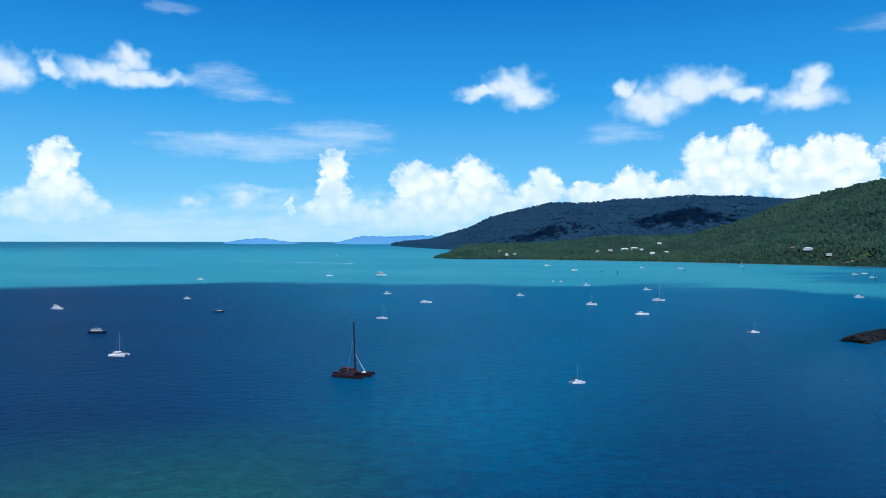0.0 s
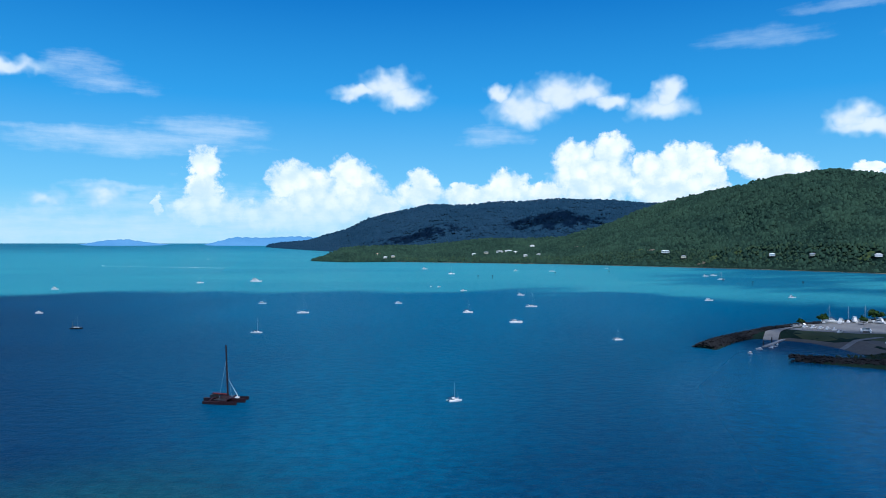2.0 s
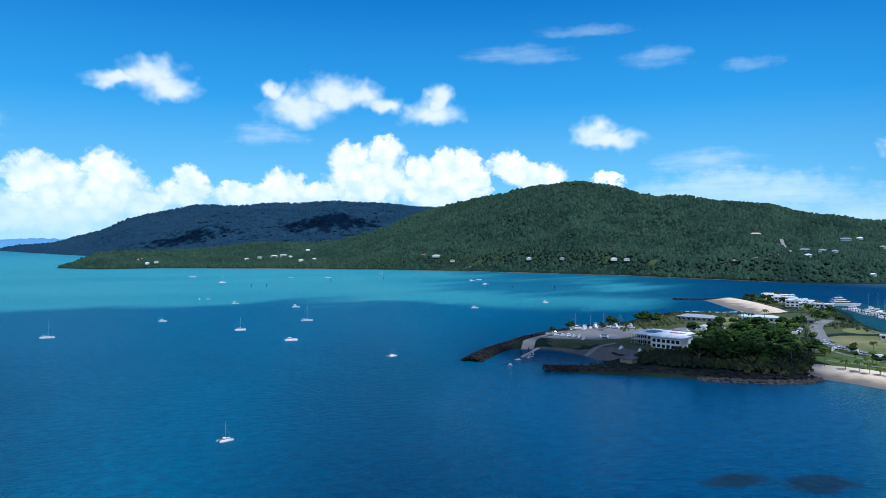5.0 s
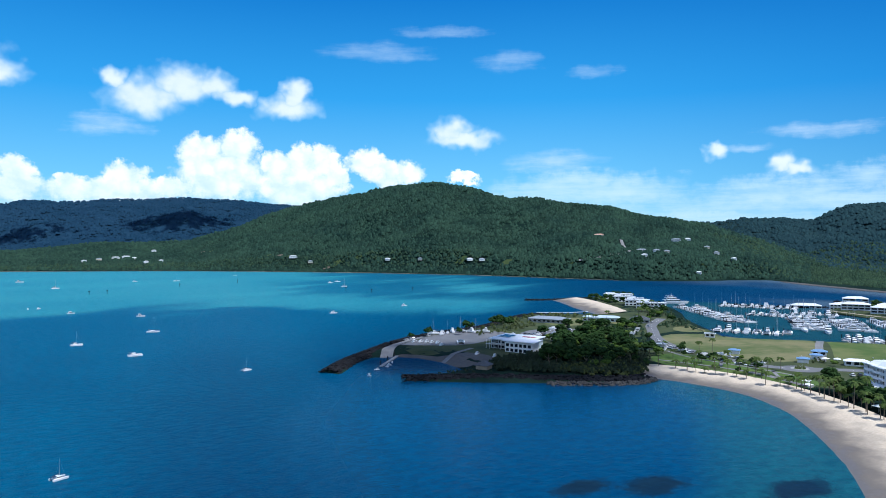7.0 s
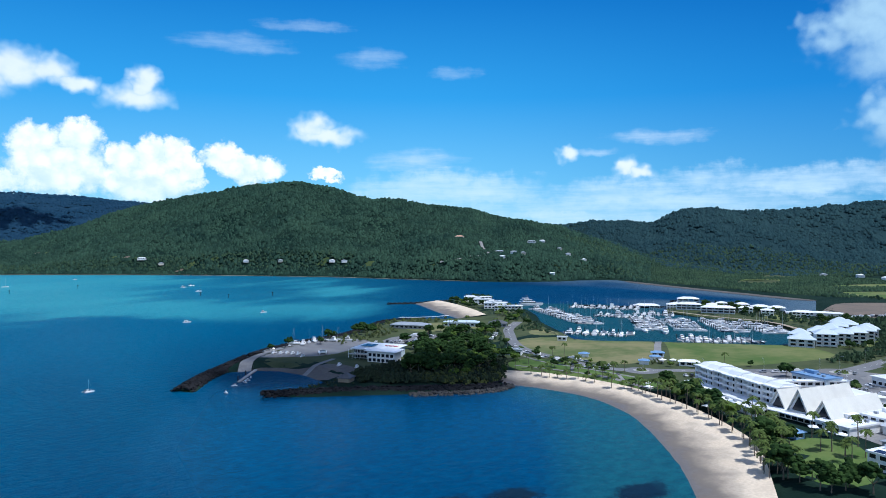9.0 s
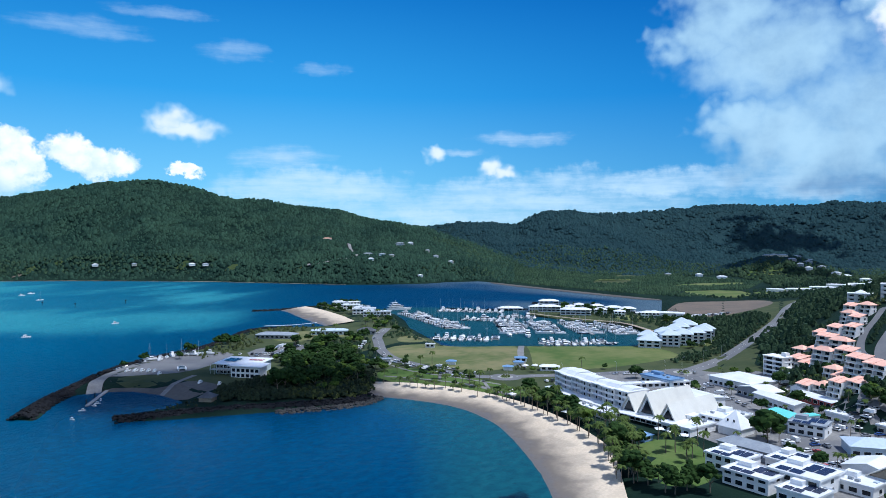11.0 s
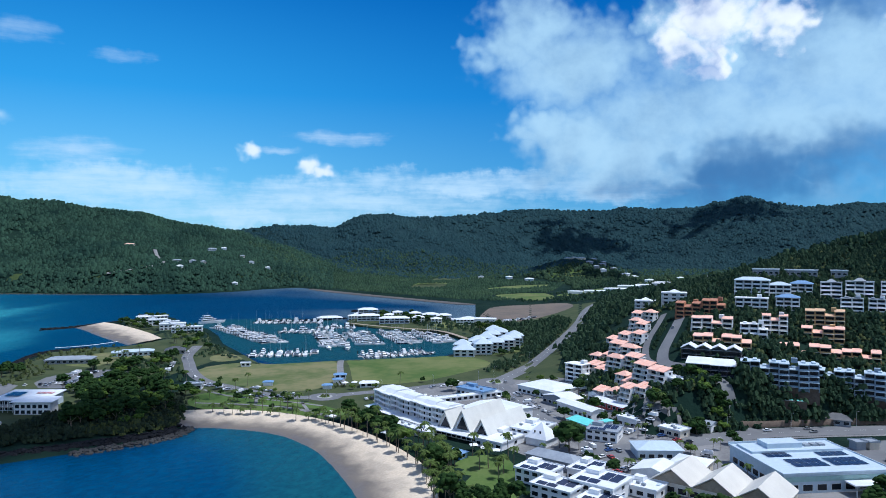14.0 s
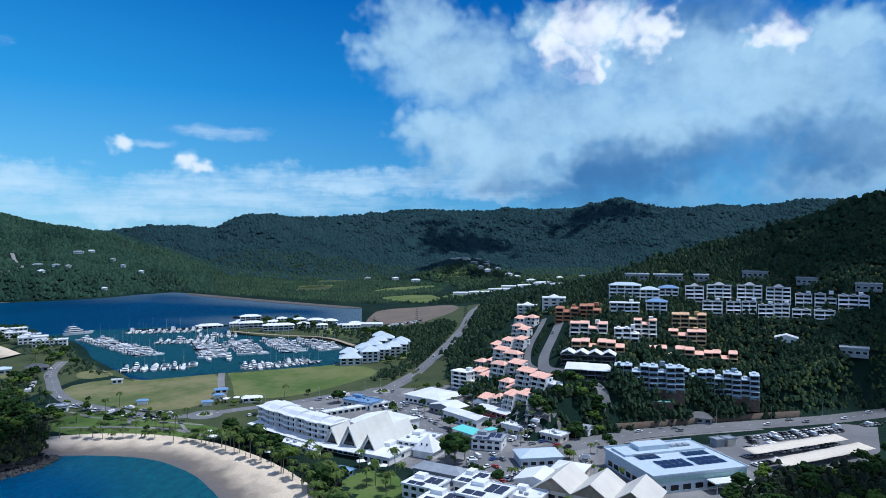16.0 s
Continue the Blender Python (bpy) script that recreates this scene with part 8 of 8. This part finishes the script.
park([(374, 240), (374, 262), (382, 292), (390, 318)], 3.0, 6.4, 90, 0.8)
park([(374, 240), (376, 268), (384, 296)], 6.2, -6.2, 0, 0.8)
for line in ([(345, 402), (392, 424)], [(338, 412), (385, 434)], [(352, 392), (398, 412)]):
    park(line, 3.0, 0, 90, 0.75)
for line, fill_ in (([(394, -78), (430, -136)], 0.9), ([(388, -80), (423, -136)], 0.9), ([(376, -76), (408, -126)], 0.9), ([(350, -74), (386, -128)], 0.7), ([(362, -72), (398, -128)], 0.7), ([(436, -150), (458, -186)], 0.8)):
    park(line, 2.8, 0, 90, fill_)
park(MAIN_ROAD, 17, 2.5, 0, 0.6, "cars on the street", 0.14)
park(MAIN_ROAD, 9, -6.2, 0, 0.6, lift=0.24)
park(LOW_ROAD, 19, 2.8, 0, 0.6, "cars on the street", 0.14)
park(LOW_ROAD, 26, -2.8, 180, 0.5, "cars on the street", 0.14)
park(TOP_ROAD[:5], 38, 2.5, 0, 0.6, "cars on the street", 0.14)
park(PARK_ROAD, 30, 2.2, 0, 0.5, "cars on the street", 0.14)
park(HILL_ROAD, 40, 1.6, 0, 0.7, "cars on the street", 0.2)
park([(385, 182), (402, 152)], 3.0, 0, 90, 0.8)
park([(392, 186), (409, 156)], 3.0, 0, 90, 0.8)
park([(365, 42), (392, 30)], 3.0, 0, 90, 0.8)
park([(370, 34), (385, 26)], 3.0, 0, 90, 0.8)
park([(428, 74), (445, 76)], 3.0, 0, 90, 0.8)
park([(398, 96), (416, 106)], 3.0, 0, 90, 0.8)
park([(312, 50), (334, 56)], 3.2, 0, 90, 0.7)
park([(330, 4), (346, 2)], 3.2, 0, 90, 0.8)
park([(352, -14), (372, -46)], 3.2, 0, 90, 0.8)
for k in range(2):
    park([(790 + 14 * k, 232), (850 + 14 * k, 205)], 3.0, 0, 90, 0.85)
park([(405, 372), (440, 396)], 3.2, 0, 90, 0.8)
park([(252, 450), (266, 456), (282, 455)], 3.6, 0, 60, 0.9)
for line, turn_ in (([(366, 86), (392, 108)], 0), ([(404, 116), (428, 130)], 0), ([(446, 158), (424, 180)], 0), ([(384, 200), (396, 186)], 90), ([(428, 148), (440, 140)], 90), ([(362, 30), (378, 14)], 0), ([(300, 40), (318, 30)], 90), ([(448, 82), (456, 70)], 90),
                    ([(344, 62), (352, 70)], 0), ([(404, 40), (412, 46)], 90), ([(310, 72), (324, 84)], 0), ([(424, 110), (436, 118)], 90)):
    park(line, 3.4 if turn_ else 6.0, 0, turn_, 0.85, lift=0.2)
park([(336, 430), (356, 402)], 3.2, 0, 90, 0.8)
park([(322, 402), (340, 382)], 3.2, 0, 90, 0.6)

# ---- palms and trees ----
PALMS = [Kind(lambda s=s, h=h: palm("palm_tree", "tall coconut palm with drooping green fronds", s, h)) for s, h in ((1, 8.5), (2, 10.5), (3, 7.0))]
TREES = [Kind(lambda: tree("tree", "spreading dark green broadleaf tree", 11, 9.5, 5.2, LEAF)), Kind(lambda: tree("tree", "rounded dark green broadleaf tree", 12, 8.0, 4.4, LEAF)),
         Kind(lambda: tree("tree", "lighter green broadleaf tree", 13, 7.5, 4.2, LEAF_LIGHT)), Kind(lambda: tree("tree", "tall open-crowned dark tree", 14, 12.0, 5.0, LEAF, 80))]
ROADS = [np.array(p, float) for p in (MAIN_ROAD, TOP_ROAD, LOW_ROAD, PARK_ROAD, HILL_ROAD, HILL_LANE, SIDE_ROAD)]


def free(x, y, margin=2.0, road=7.0, front=2.5):
    """Which places lie off all buildings and roads."""
    ok = np.ones(len(x), bool)
    for fx, fy, turn, w, d in FOOT:
        a = radians(turn)
        u = (x - fx) * math.cos(a) + (y - fy) * math.sin(a)
        v = -(x - fx) * math.sin(a) + (y - fy) * math.cos(a)
        ok &= ~((np.abs(u) < w / 2 + margin) & (v > -d / 2 - margin * front) & (v < d / 2 + margin))
    for line in ROADS:
        ok &= distance(smooth_line(line), x, y, closed=False) > road
    return ok


OPEN_LAWN = np.array([(298, 106), (309, 91), (286, 72), (258, 66), (250, 82), (266, 99)], float)


def plant(kinds, poly, spacing, seed, label_group, low=0.8, high=1.2, margin=2.0, road=7.0, most=999):
    x, y = scatter(poly, spacing, seed)
    k = free(x, y, margin, road) & ~inside(OPEN_LAWN, x, y)
    x, y = x[k][:most], y[k][:most]
    r = random.Random(seed)
    for px, py, pz in zip(x, y, height(x, y)):
        r.choice(kinds).put(float(px), float(py), float(pz), r.uniform(0, 360), r.uniform(low, high), label_group)


FOOT += [(347, 150, -118, 62, 24), (340, 115, -108, 44, 48), (331, -37, -62, 48, 44), (293, -4, -108, 50, 26), (365, 62, -128, 28, 12), (335, 77, -108, 13, 13), (291, 371, -68, 44, 38),
         (384, -104, -55.6, 90, 50)]
for k, (x, y) in enumerate(((316, 290), (324, 276), (327, 266), (328, 259), (328, 253), (330, 249), (331, 243), (335, 238), (334, 232), (334, 226), (329, 212), (332, 206), (333, 202), (330, 192), (338, 262), (340, 250), (342, 236), (341, 222),
                            (287, 93), (290, 90), (288, 85), (286, 82), (291, 79), (296, 92), (279, 82))):
    PALMS[k % 3].put(x, y, level(x, y) + (0.5 if x > 300 else 0), 47 * k, 0.85 + 0.07 * (k % 4), "beachfront palms")
edge = smooth_line([(244, 93), (276, 111), (291, 124), (309, 146), (326, 176), (334, 198)])
along = np.r_[0, np.cumsum(np.linalg.norm(np.diff(edge, axis=0), axis=1))]
for k, d in enumerate(np.arange(0, along[-1], 5.2)):
    x, y = (float(np.interp(d + 1.3 * math.sin(3 * k), along, edge[:, c])) for c in (0, 1))
    PALMS[k % 3].put(x - 1.6 - 0.9 * (k % 3), y + 1.2 + 0.7 * (k % 2), 2.7, 61 * k, 0.8 + 0.08 * (k % 5), "beachfront palms")
plant(PALMS, [(346, 195), (346, 231), (342, 262), (346, 286), (356, 300), (364, 280), (360, 235), (352, 195)], 13, 31, "beachfront palms", road=5)
for k, (x, y, size) in enumerate(((321, 282, 0.55), (322, 291, 0.6), (358, 306, 0.6), (364, 290, 0.45), (365, 270, 0.55), (366, 252, 0.5), (362, 238, 0.45), (347, 240, 0.4), (344, 208, 0.5))):
    TREES[k % 2].put(x, y, level(x, y), 70 * k, size, "single trees")
plant(PALMS, [(276, 108), (296, 122), (318, 150), (334, 184), (344, 186), (328, 148), (306, 118), (286, 98)], 5.0, 32, "beachfront palms")
plant(PALMS, [(240, 88), (276, 110), (292, 118), (304, 108), (308, 84), (288, 76), (262, 72)], 6.4, 33, "beachfront palms")
plant(TREES, [(302, 132), (318, 152), (330, 176), (342, 192), (352, 190), (338, 160), (322, 134)], 6.0, 34, "trees by the hotel", 0.8, 1.1)
plant(TREES[:2] + TREES[3:], [(236, 80), (256, 100), (290, 118), (300, 112), (286, 100), (266, 90), (262, 70), (272, 60), (250, 66)], 6.5, 35, "trees by the hotel", 0.8, 1.1)
plant(TREES, [(262, 300), (300, 282), (330, 296), (362, 322), (372, 372), (340, 398), (318, 360), (304, 338), (276, 330)], 8.0, 36, "trees on the point", 0.7, 1.15, 3.0)
plant(TREES, [(382, 400), (400, 450), (440, 425), (470, 425), (520, 450), (560, 500), (540, 455), (500, 410), (455, 396), (410, 385), (372, 350), (365, 330)], 12.5, 37, "trees behind the point", 0.6, 1.0, 2.0)
plant(PALMS, [(398, 440), (440, 425), (520, 440), (600, 520), (590, 540), (500, 450), (420, 460)], 17, 38, "palms behind the point")
plant(TREES + PALMS, [(285, 20), (310, 75), (360, 100), (420, 130), (480, 110), (430, 30), (392, -2), (350, -20), (310, -20), (262, -20)], 9.5, 39, "street trees", 0.45, 0.85, 1.5, 7.5)
plant(TREES, [(330, -70), (420, -140), (370, -140), (300, -110), (270, -70), (285, -50)], 11, 40, "street trees", 0.7, 1.0, 2.0, 8.0)
plant(TREES, [(256, 0), (275, 20), (270, -30), (262, -60)], 8, 41, "street trees", 0.6, 0.9)
plant(TREES, [(545, 175), (600, 165), (690, 190), (760, 220), (720, 250), (660, 180), (590, 150)], 12, 42, "marina trees", 0.6, 1.0)
plant(PALMS + TREES, [(740, 320), (780, 420), (830, 420), (815, 330), (790, 280)], 13, 43, "marina trees", 0.6, 0.9)
plant(TREES, [(612, 640), (640, 660), (700, 650), (690, 630), (640, 600), (600, 560), (585, 540)], 11, 44, "marina trees", 0.5, 0.8)
for x, y, s in ((326, 62, 1.6), (353, 308, 0.9), (352, 268, 0.7), (300, 448, 0.7), (281, 462, 0.8), (318, 462, 0.9), (352, 470, 1.1), (360, 462, 1.0), (366, 480, 0.9), (428, 158, 0.9), (262, 455, 0.6)):
    TREES[0 if s > 0.8 else 1].put(x, y, level(x, y), x * 7, s, "single trees")


for k, (x, y, size) in enumerate(((368, 228, 0.5), (369, 246, 0.6), (368, 264, 0.45), (371, 284, 0.6), (376, 302, 0.7), (384, 322, 0.6), (388, 338, 0.75), (402, 352, 0.6), (382, 262, 0.4), (389, 288, 0.45), (398, 318, 0.4),
                                  (352, 300, 0.8), (345, 312, 0.9), (356, 322, 0.85), (366, 334, 0.8), (376, 346, 0.9), (388, 360, 0.7), (402, 374, 0.7), (352, 344, 0.8), (364, 360, 0.7), (416, 208, 0.5), (430, 196, 0.45), (446, 186, 0.5), (408, 220, 0.5))):
    (TREES[k % 3] if k % 3 else PALMS[k % 2]).put(x, y, level(x, y), 53 * k, size if k % 3 else 0.9, "park trees")
plant(TREES, [(372, 14), (392, 36), (412, 34), (436, 24), (440, 14), (420, 8), (402, -20), (392, -10)], 6.5, 45, "trees on the bank", 0.6, 0.9, 1.0, 5.5)


def stands():
    r = np.random.RandomState(77)
    def stand(poly, spacing, lo, hi, mat, label, clumps=5, seed=1, margin=1.5, road=6.0, low_z=2.2, **more):
        x, y = scatter(poly, spacing, seed)
        k = free(x, y, margin, road, 2.2)
        for field in OPEN_FIELDS:
            k &= ~inside(np.array(field, float), x, y)
        x, y = x[k], y[k]
        k = height(x, y) > low_z
        woods("trees", label, x[k], y[k], r.uniform(lo, hi, k.sum()), mat, clumps, seed, **more)
    bank = [(395, 40), (390, 10), (404, -10), (416, -30), (434, -66), (452, -104), (470, -140), (500, -200), (560, -330), (760, -330), (760, -60), (700, 30), (640, 70), (590, 40), (560, 66), (500, 100), (440, 76)]
    stand(bank, 5.6, 2.4, 4.4, HILL_LEAF, "dense green trees on the hillside between buildings", 9, 51, top=1.1, road=9.0)
    stand(bank, 4.4, 1.0, 2.0, SCRUB, "undergrowth and shrubs on the hillside", 2, 65, margin=0.6, road=8.5)
    stand([(412, -14), (424, -12), (424, -58), (440, -58), (446, -104), (434, -84), (414, -40)], 3.0, 3.0, 4.6, HILL_LEAF, "thick garden trees below the blue-grey flats", 8, 73, margin=0.05, road=8.0, top=2.2, lift=0.8)
    stand([(500, 141), (560, 137), (640, 135), (700, 140), (690, 160), (600, 152), (520, 160), (500, 156)], 5.5, 2.0, 3.6, HILL_LEAF, "dark roadside trees below the marina flats", 8, 74, road=7.5)
    stand([(760, -330), (760, -60), (700, 30), (660, 70), (900, 60), (1100, -20), (1300, -350), (1000, -500), (560, -330)], 9.5, 4.0, 6.5, HILL_LEAF, "dense dark green trees on the upper hillside", 3, 52)
    stand([(236, 312), (252, 296), (270, 280), (287, 270), (300, 268), (326, 284), (352, 312), (310, 340), (290, 345), (262, 342), (246, 336), (238, 326)], 3.2, 1.4, 3.0, MANGROVE, "dark mangrove scrub on the point", 8, 53, low_z=0.0)
    stand([(200, 329), (214, 320), (238, 308), (240, 334), (216, 333)], 4.6, 0.6, 1.3, MANGROVE, "low dark scrub on the rocks of the point", 3, 75, low_z=0.0)
    stand([(262, 300), (270, 276), (288, 266), (302, 270), (322, 282), (326, 296), (300, 306)], 3.4, 1.4, 2.8, MANGROVE_DRY, "olive mangrove bushes at the end of the beach", 8, 67, low_z=0.2)
    stand([(500, 96), (590, 74), (700, 60), (900, 70), (1050, 100), (1040, 130), (900, 142), (763, 124), (648, 116), (560, 116)], 7.5, 3.0, 5.0, HILL_LEAF, "dark trees beside the valley road", 6, 54)
    stand([(570, 140), (650, 136), (760, 142), (820, 170), (790, 215), (720, 230), (690, 180), (620, 160)], 7, 2.4, 4.2, HILL_LEAF, "trees between road and marina", 5, 55)
    stand([(1060, 335), (1085, 430), (1140, 560), (1215, 715), (1260, 790), (1180, 845), (1110, 850), (1300, 950), (1500, 800), (1600, 500), (1500, 300), (1300, 280), (1180, 280), (1090, 300)],
          6.6, 1.8, 3.4, VALLEY_LEAF, "low green mangrove woods round the bay", 1, 56, low_z=1.0)
    stand([(1040, 205), (1060, 300), (1180, 270), (1300, 240), (1500, 300), (1600, 200), (1500, 60), (1300, 0), (1100, 20), (950, 100), (950, 140), (1030, 160)], 12, 2.4, 4.4, VALLEY_LEAF, "scattered dark trees on the valley floor", 3, 57)
    stand([(1600, 480), (1700, 420), (1800, 300), (1960, 240), (2050, 0), (2040, 500), (1900, 760), (1640, 1000), (1400, 1050), (1330, 900), (1500, 800)], 9.0, 2.2, 4.2, VALLEY_LEAF, "green scrub woods on the plain behind the bay", 2, 71)
    stand([(1600, 480), (1960, 240), (2050, 0), (2000, -420), (1700, -420), (1560, -200), (1700, 0), (1640, 300)], 10.0, 2.4, 4.6, VALLEY_LEAF, "green scrub woods on the plain behind the bay", 2, 72)
    stand([(1300, 240), (1500, 300), (1620, 420), (1700, 300), (1680, 0), (1600, -200), (1450, -100), (1350, 0), (1500, 60), (1600, 200)], 12, 3.5, 6.0, HILL_LEAF, "scattered dark trees on the valley floor", 2, 58)
    stand([(985, 940), (1026, 890), (1103, 845), (1164, 838), (1230, 800), (1330, 830), (1280, 1000), (1080, 1060), (1000, 1080), (930, 1190), (880, 1250), (900, 1160)], 8.0, 3.0, 5.0, FOREST, "shoreline trees under the hill", 2, 59, low_z=0.6)
    stand([(900, 1240), (750, 1465), (572, 1652), (385, 1815), (140, 1934), (-20, 2008), (-15, 2034), (160, 1962), (410, 1842), (600, 1678), (785, 1486), (935, 1255)], 6.5, 2.0, 4.0, VALLEY_LEAF, "lighter green trees along the strand", 2, 77, low_z=0.4)
    stand([(365, 330), (400, 445), (440, 425), (520, 445), (600, 540), (650, 640), (700, 640), (640, 545), (560, 450), (478, 350), (470, 400), (430, 385), (396, 345)], 9.0, 1.5, 3.0, HILL_LEAF,
          "low bushes and trees behind the point", 3, 62)
    stand([(560, 190), (640, 205), (700, 240), (740, 330), (760, 400), (800, 420), (840, 400), (800, 290), (800, 200), (700, 150), (600, 150)], 7.5, 1.6, 3.2, HILL_LEAF, "trees and hedges round the marina flats", 3, 63)
    stand([(300, 430), (345, 480), (386, 505), (430, 530), (470, 520), (500, 500), (460, 490), (410, 480), (360, 440)], 8.0, 1.2, 2.6, SCRUB, "shrubs along the point's shore", 3, 64)
    verge = OPEN_FIELDS.pop(3)
    stand(verge, 1.9, 0.9, 1.6, HILL_GRASS, "bright green grassy bank above the road", 1, 78, road=9.0)
    stand([(462, 35), (500, 34), (545, 29), (545, 33), (505, 37), (466, 37)], 2.6, 1.0, 1.8, HILL_LEAF, "hedge of shrubs between the hill road and the lane", 4, 76, margin=0.2, road=3.2)
    stand([(420, 238), (414, 226), (405, 232)], 4, 1.0, 1.6, SCRUB, "low shrubs beside the footpath", 3, 60, road=0.5)
    stand([(404, -14), (412, -26), (424, -50), (438, -80), (450, -108), (458, -128), (474, -150), (500, -210), (540, -290), (600, -300), (540, -170), (490, -120), (462, -104), (440, -104), (440, -56), (420, -10), (410, 10)],
          3.9, 1.7, 3.3, HILL_LEAF, "thick trees on the bank above the road wall", 5, 66, margin=0.3, road=9.0)
    stand([(378, 6), (398, 30), (424, 22), (424, -8), (414, -28), (402, -24), (390, -8)], 3.2, 1.5, 2.7, HILL_LEAF, "bushy trees on the bank", 5, 68, margin=0.2, road=3.0, top=1.6)
    stand([(410, -20), (420, -12), (428, -20), (428, -52), (440, -58), (446, -98), (458, -112), (444, -92), (426, -56)], 3.0, 1.7, 2.9, HILL_LEAF, "thick trees below the dark flats", 6, 69, margin=0.2, road=10.0, top=1.8)
    stand([(292, -52), (312, -66), (338, -84), (352, -118), (330, -140), (280, -110), (262, -70), (274, -48)], 4.2, 2.0, 3.6, MANGROVE, "dark dense trees beside the car park", 6, 70, margin=0.8, top=1.5)
    stand([(410, -30), (424, -56), (440, -86), (454, -118), (462, -118), (448, -86), (432, -54), (416, -28)], 3.0, 1.2, 2.2, SCRUB, "hedge and shrubs above the road wall", 4, 61, road=7.0)


stands()

# ---- rooftop and street details ----
AC_UNIT = box_mesh("air_conditioner", 1.6, 1.2, 1.0, [GREY_ROOF])
SKYLIGHT = box_mesh("skylight", 1.4, 2.4, 0.35, [PALE_BLUE])
for ob in [o for o in scene.objects if o.parent is None and o.get("category") == "building"]:
    roof = next((c for c in ob.children if c.name.startswith("roof")), None)
    if roof and len(roof.data.vertices) in (40, 48) and "solar" not in ob["label"]:
        zs = min(v.co.z for v in roof.data.vertices) + 0.3
        xs = max(v.co.x for v in roof.data.vertices) * 0.7
        ys = max(v.co.y for v in roof.data.vertices) * 0.6
        for k in range(3):
            piece("air_conditioner" if k < 2 else "skylight", AC_UNIT if k < 2 else SKYLIGHT, roof, rng.uniform(-xs, xs), rng.uniform(-ys, ys), zs)


def street_lamp():
    home = tagged(empty("street_lamp", 0, 0, 0), "tall grey street lamp with a single arm", "street lamp")
    bm = bmesh.new()
    rod(bm, (0, 0, -0.3), (0, 0, 8.0), 0.10, 0.06)
    rod(bm, (0, 0, 7.9), (1.8, 0, 8.3), 0.05)
    part("pole", bm, METAL, home)
    part("lamp_head", boxes((1.4, 2.2, -0.15, 0.15, 8.22, 8.34)), SILVER, home)
    return home


LAMP = Kind(street_lamp)
for line, shift in ((LOW_ROAD[2:9], 7.4), (TOP_ROAD[:4], 6.6), (MAIN_ROAD[1:], 7.8), (PARK_ROAD[:9], 5.4)):
    q = smooth_line(line)
    run = np.r_[0, np.cumsum(np.linalg.norm(np.diff(q, axis=0), axis=1))]
    for s in np.arange(12, run[-1] - 5, 36):
        x, y = (float(np.interp(s, run, q[:, k])) for k in (0, 1))
        x2, y2 = (float(np.interp(s + 1, run, q[:, k])) for k in (0, 1))
        a = math.atan2(y2 - y, x2 - x)
        x, y = x - math.sin(a) * shift, y + math.cos(a) * shift
        LAMP.put(x, y, level(x, y), math.degrees(a) - 90, 1, "street lamps")


def umbrella():
    home = tagged(empty("market_umbrella", 0, 0, 0), "white market umbrella on a thin pole", "umbrella")
    bm = bmesh.new()
    rod(bm, (0, 0, -0.2), (0, 0, 2.6), 0.05)
    part("pole", bm, METAL, home)
    bm = bmesh.new()
    hip(bm, -1.6, 1.6, -1.6, 1.59, 2.2, 3.0, over=0.0, thick=0.1)
    part("canopy", bm, WHITE, home)
    return home


UMBRELLA = Kind(umbrella)
for x, y in ((318, 148), (321, 154), (315, 142), (312, 104), (310, 98), (308, 92), (418, 224), (422, 219), (414, 229), (340, 196), (345, 200), (466, 78), (469, 82), (352, 172)):
    UMBRELLA.put(x, y, level(x, y), x * 5, 1.2, "market umbrellas")

# ---- floating line round the bathing place ----
home = tagged(empty("bathing_boom", 500, 550, 0), "white floating line round the cove's bathing place", "floating boom")
q = smooth_line([(476, 566), (498, 548), (528, 544)], 8)
bm = bmesh.new()
for (x0, y0), (x1, y1) in zip(q[:-1], q[1:]):
    rod(bm, (x0 - 500, y0 - 550, 0.1), (x1 - 500, y1 - 550, 0.1), 0.35, sides=5)
part("float_line", bm, WHITE, home)
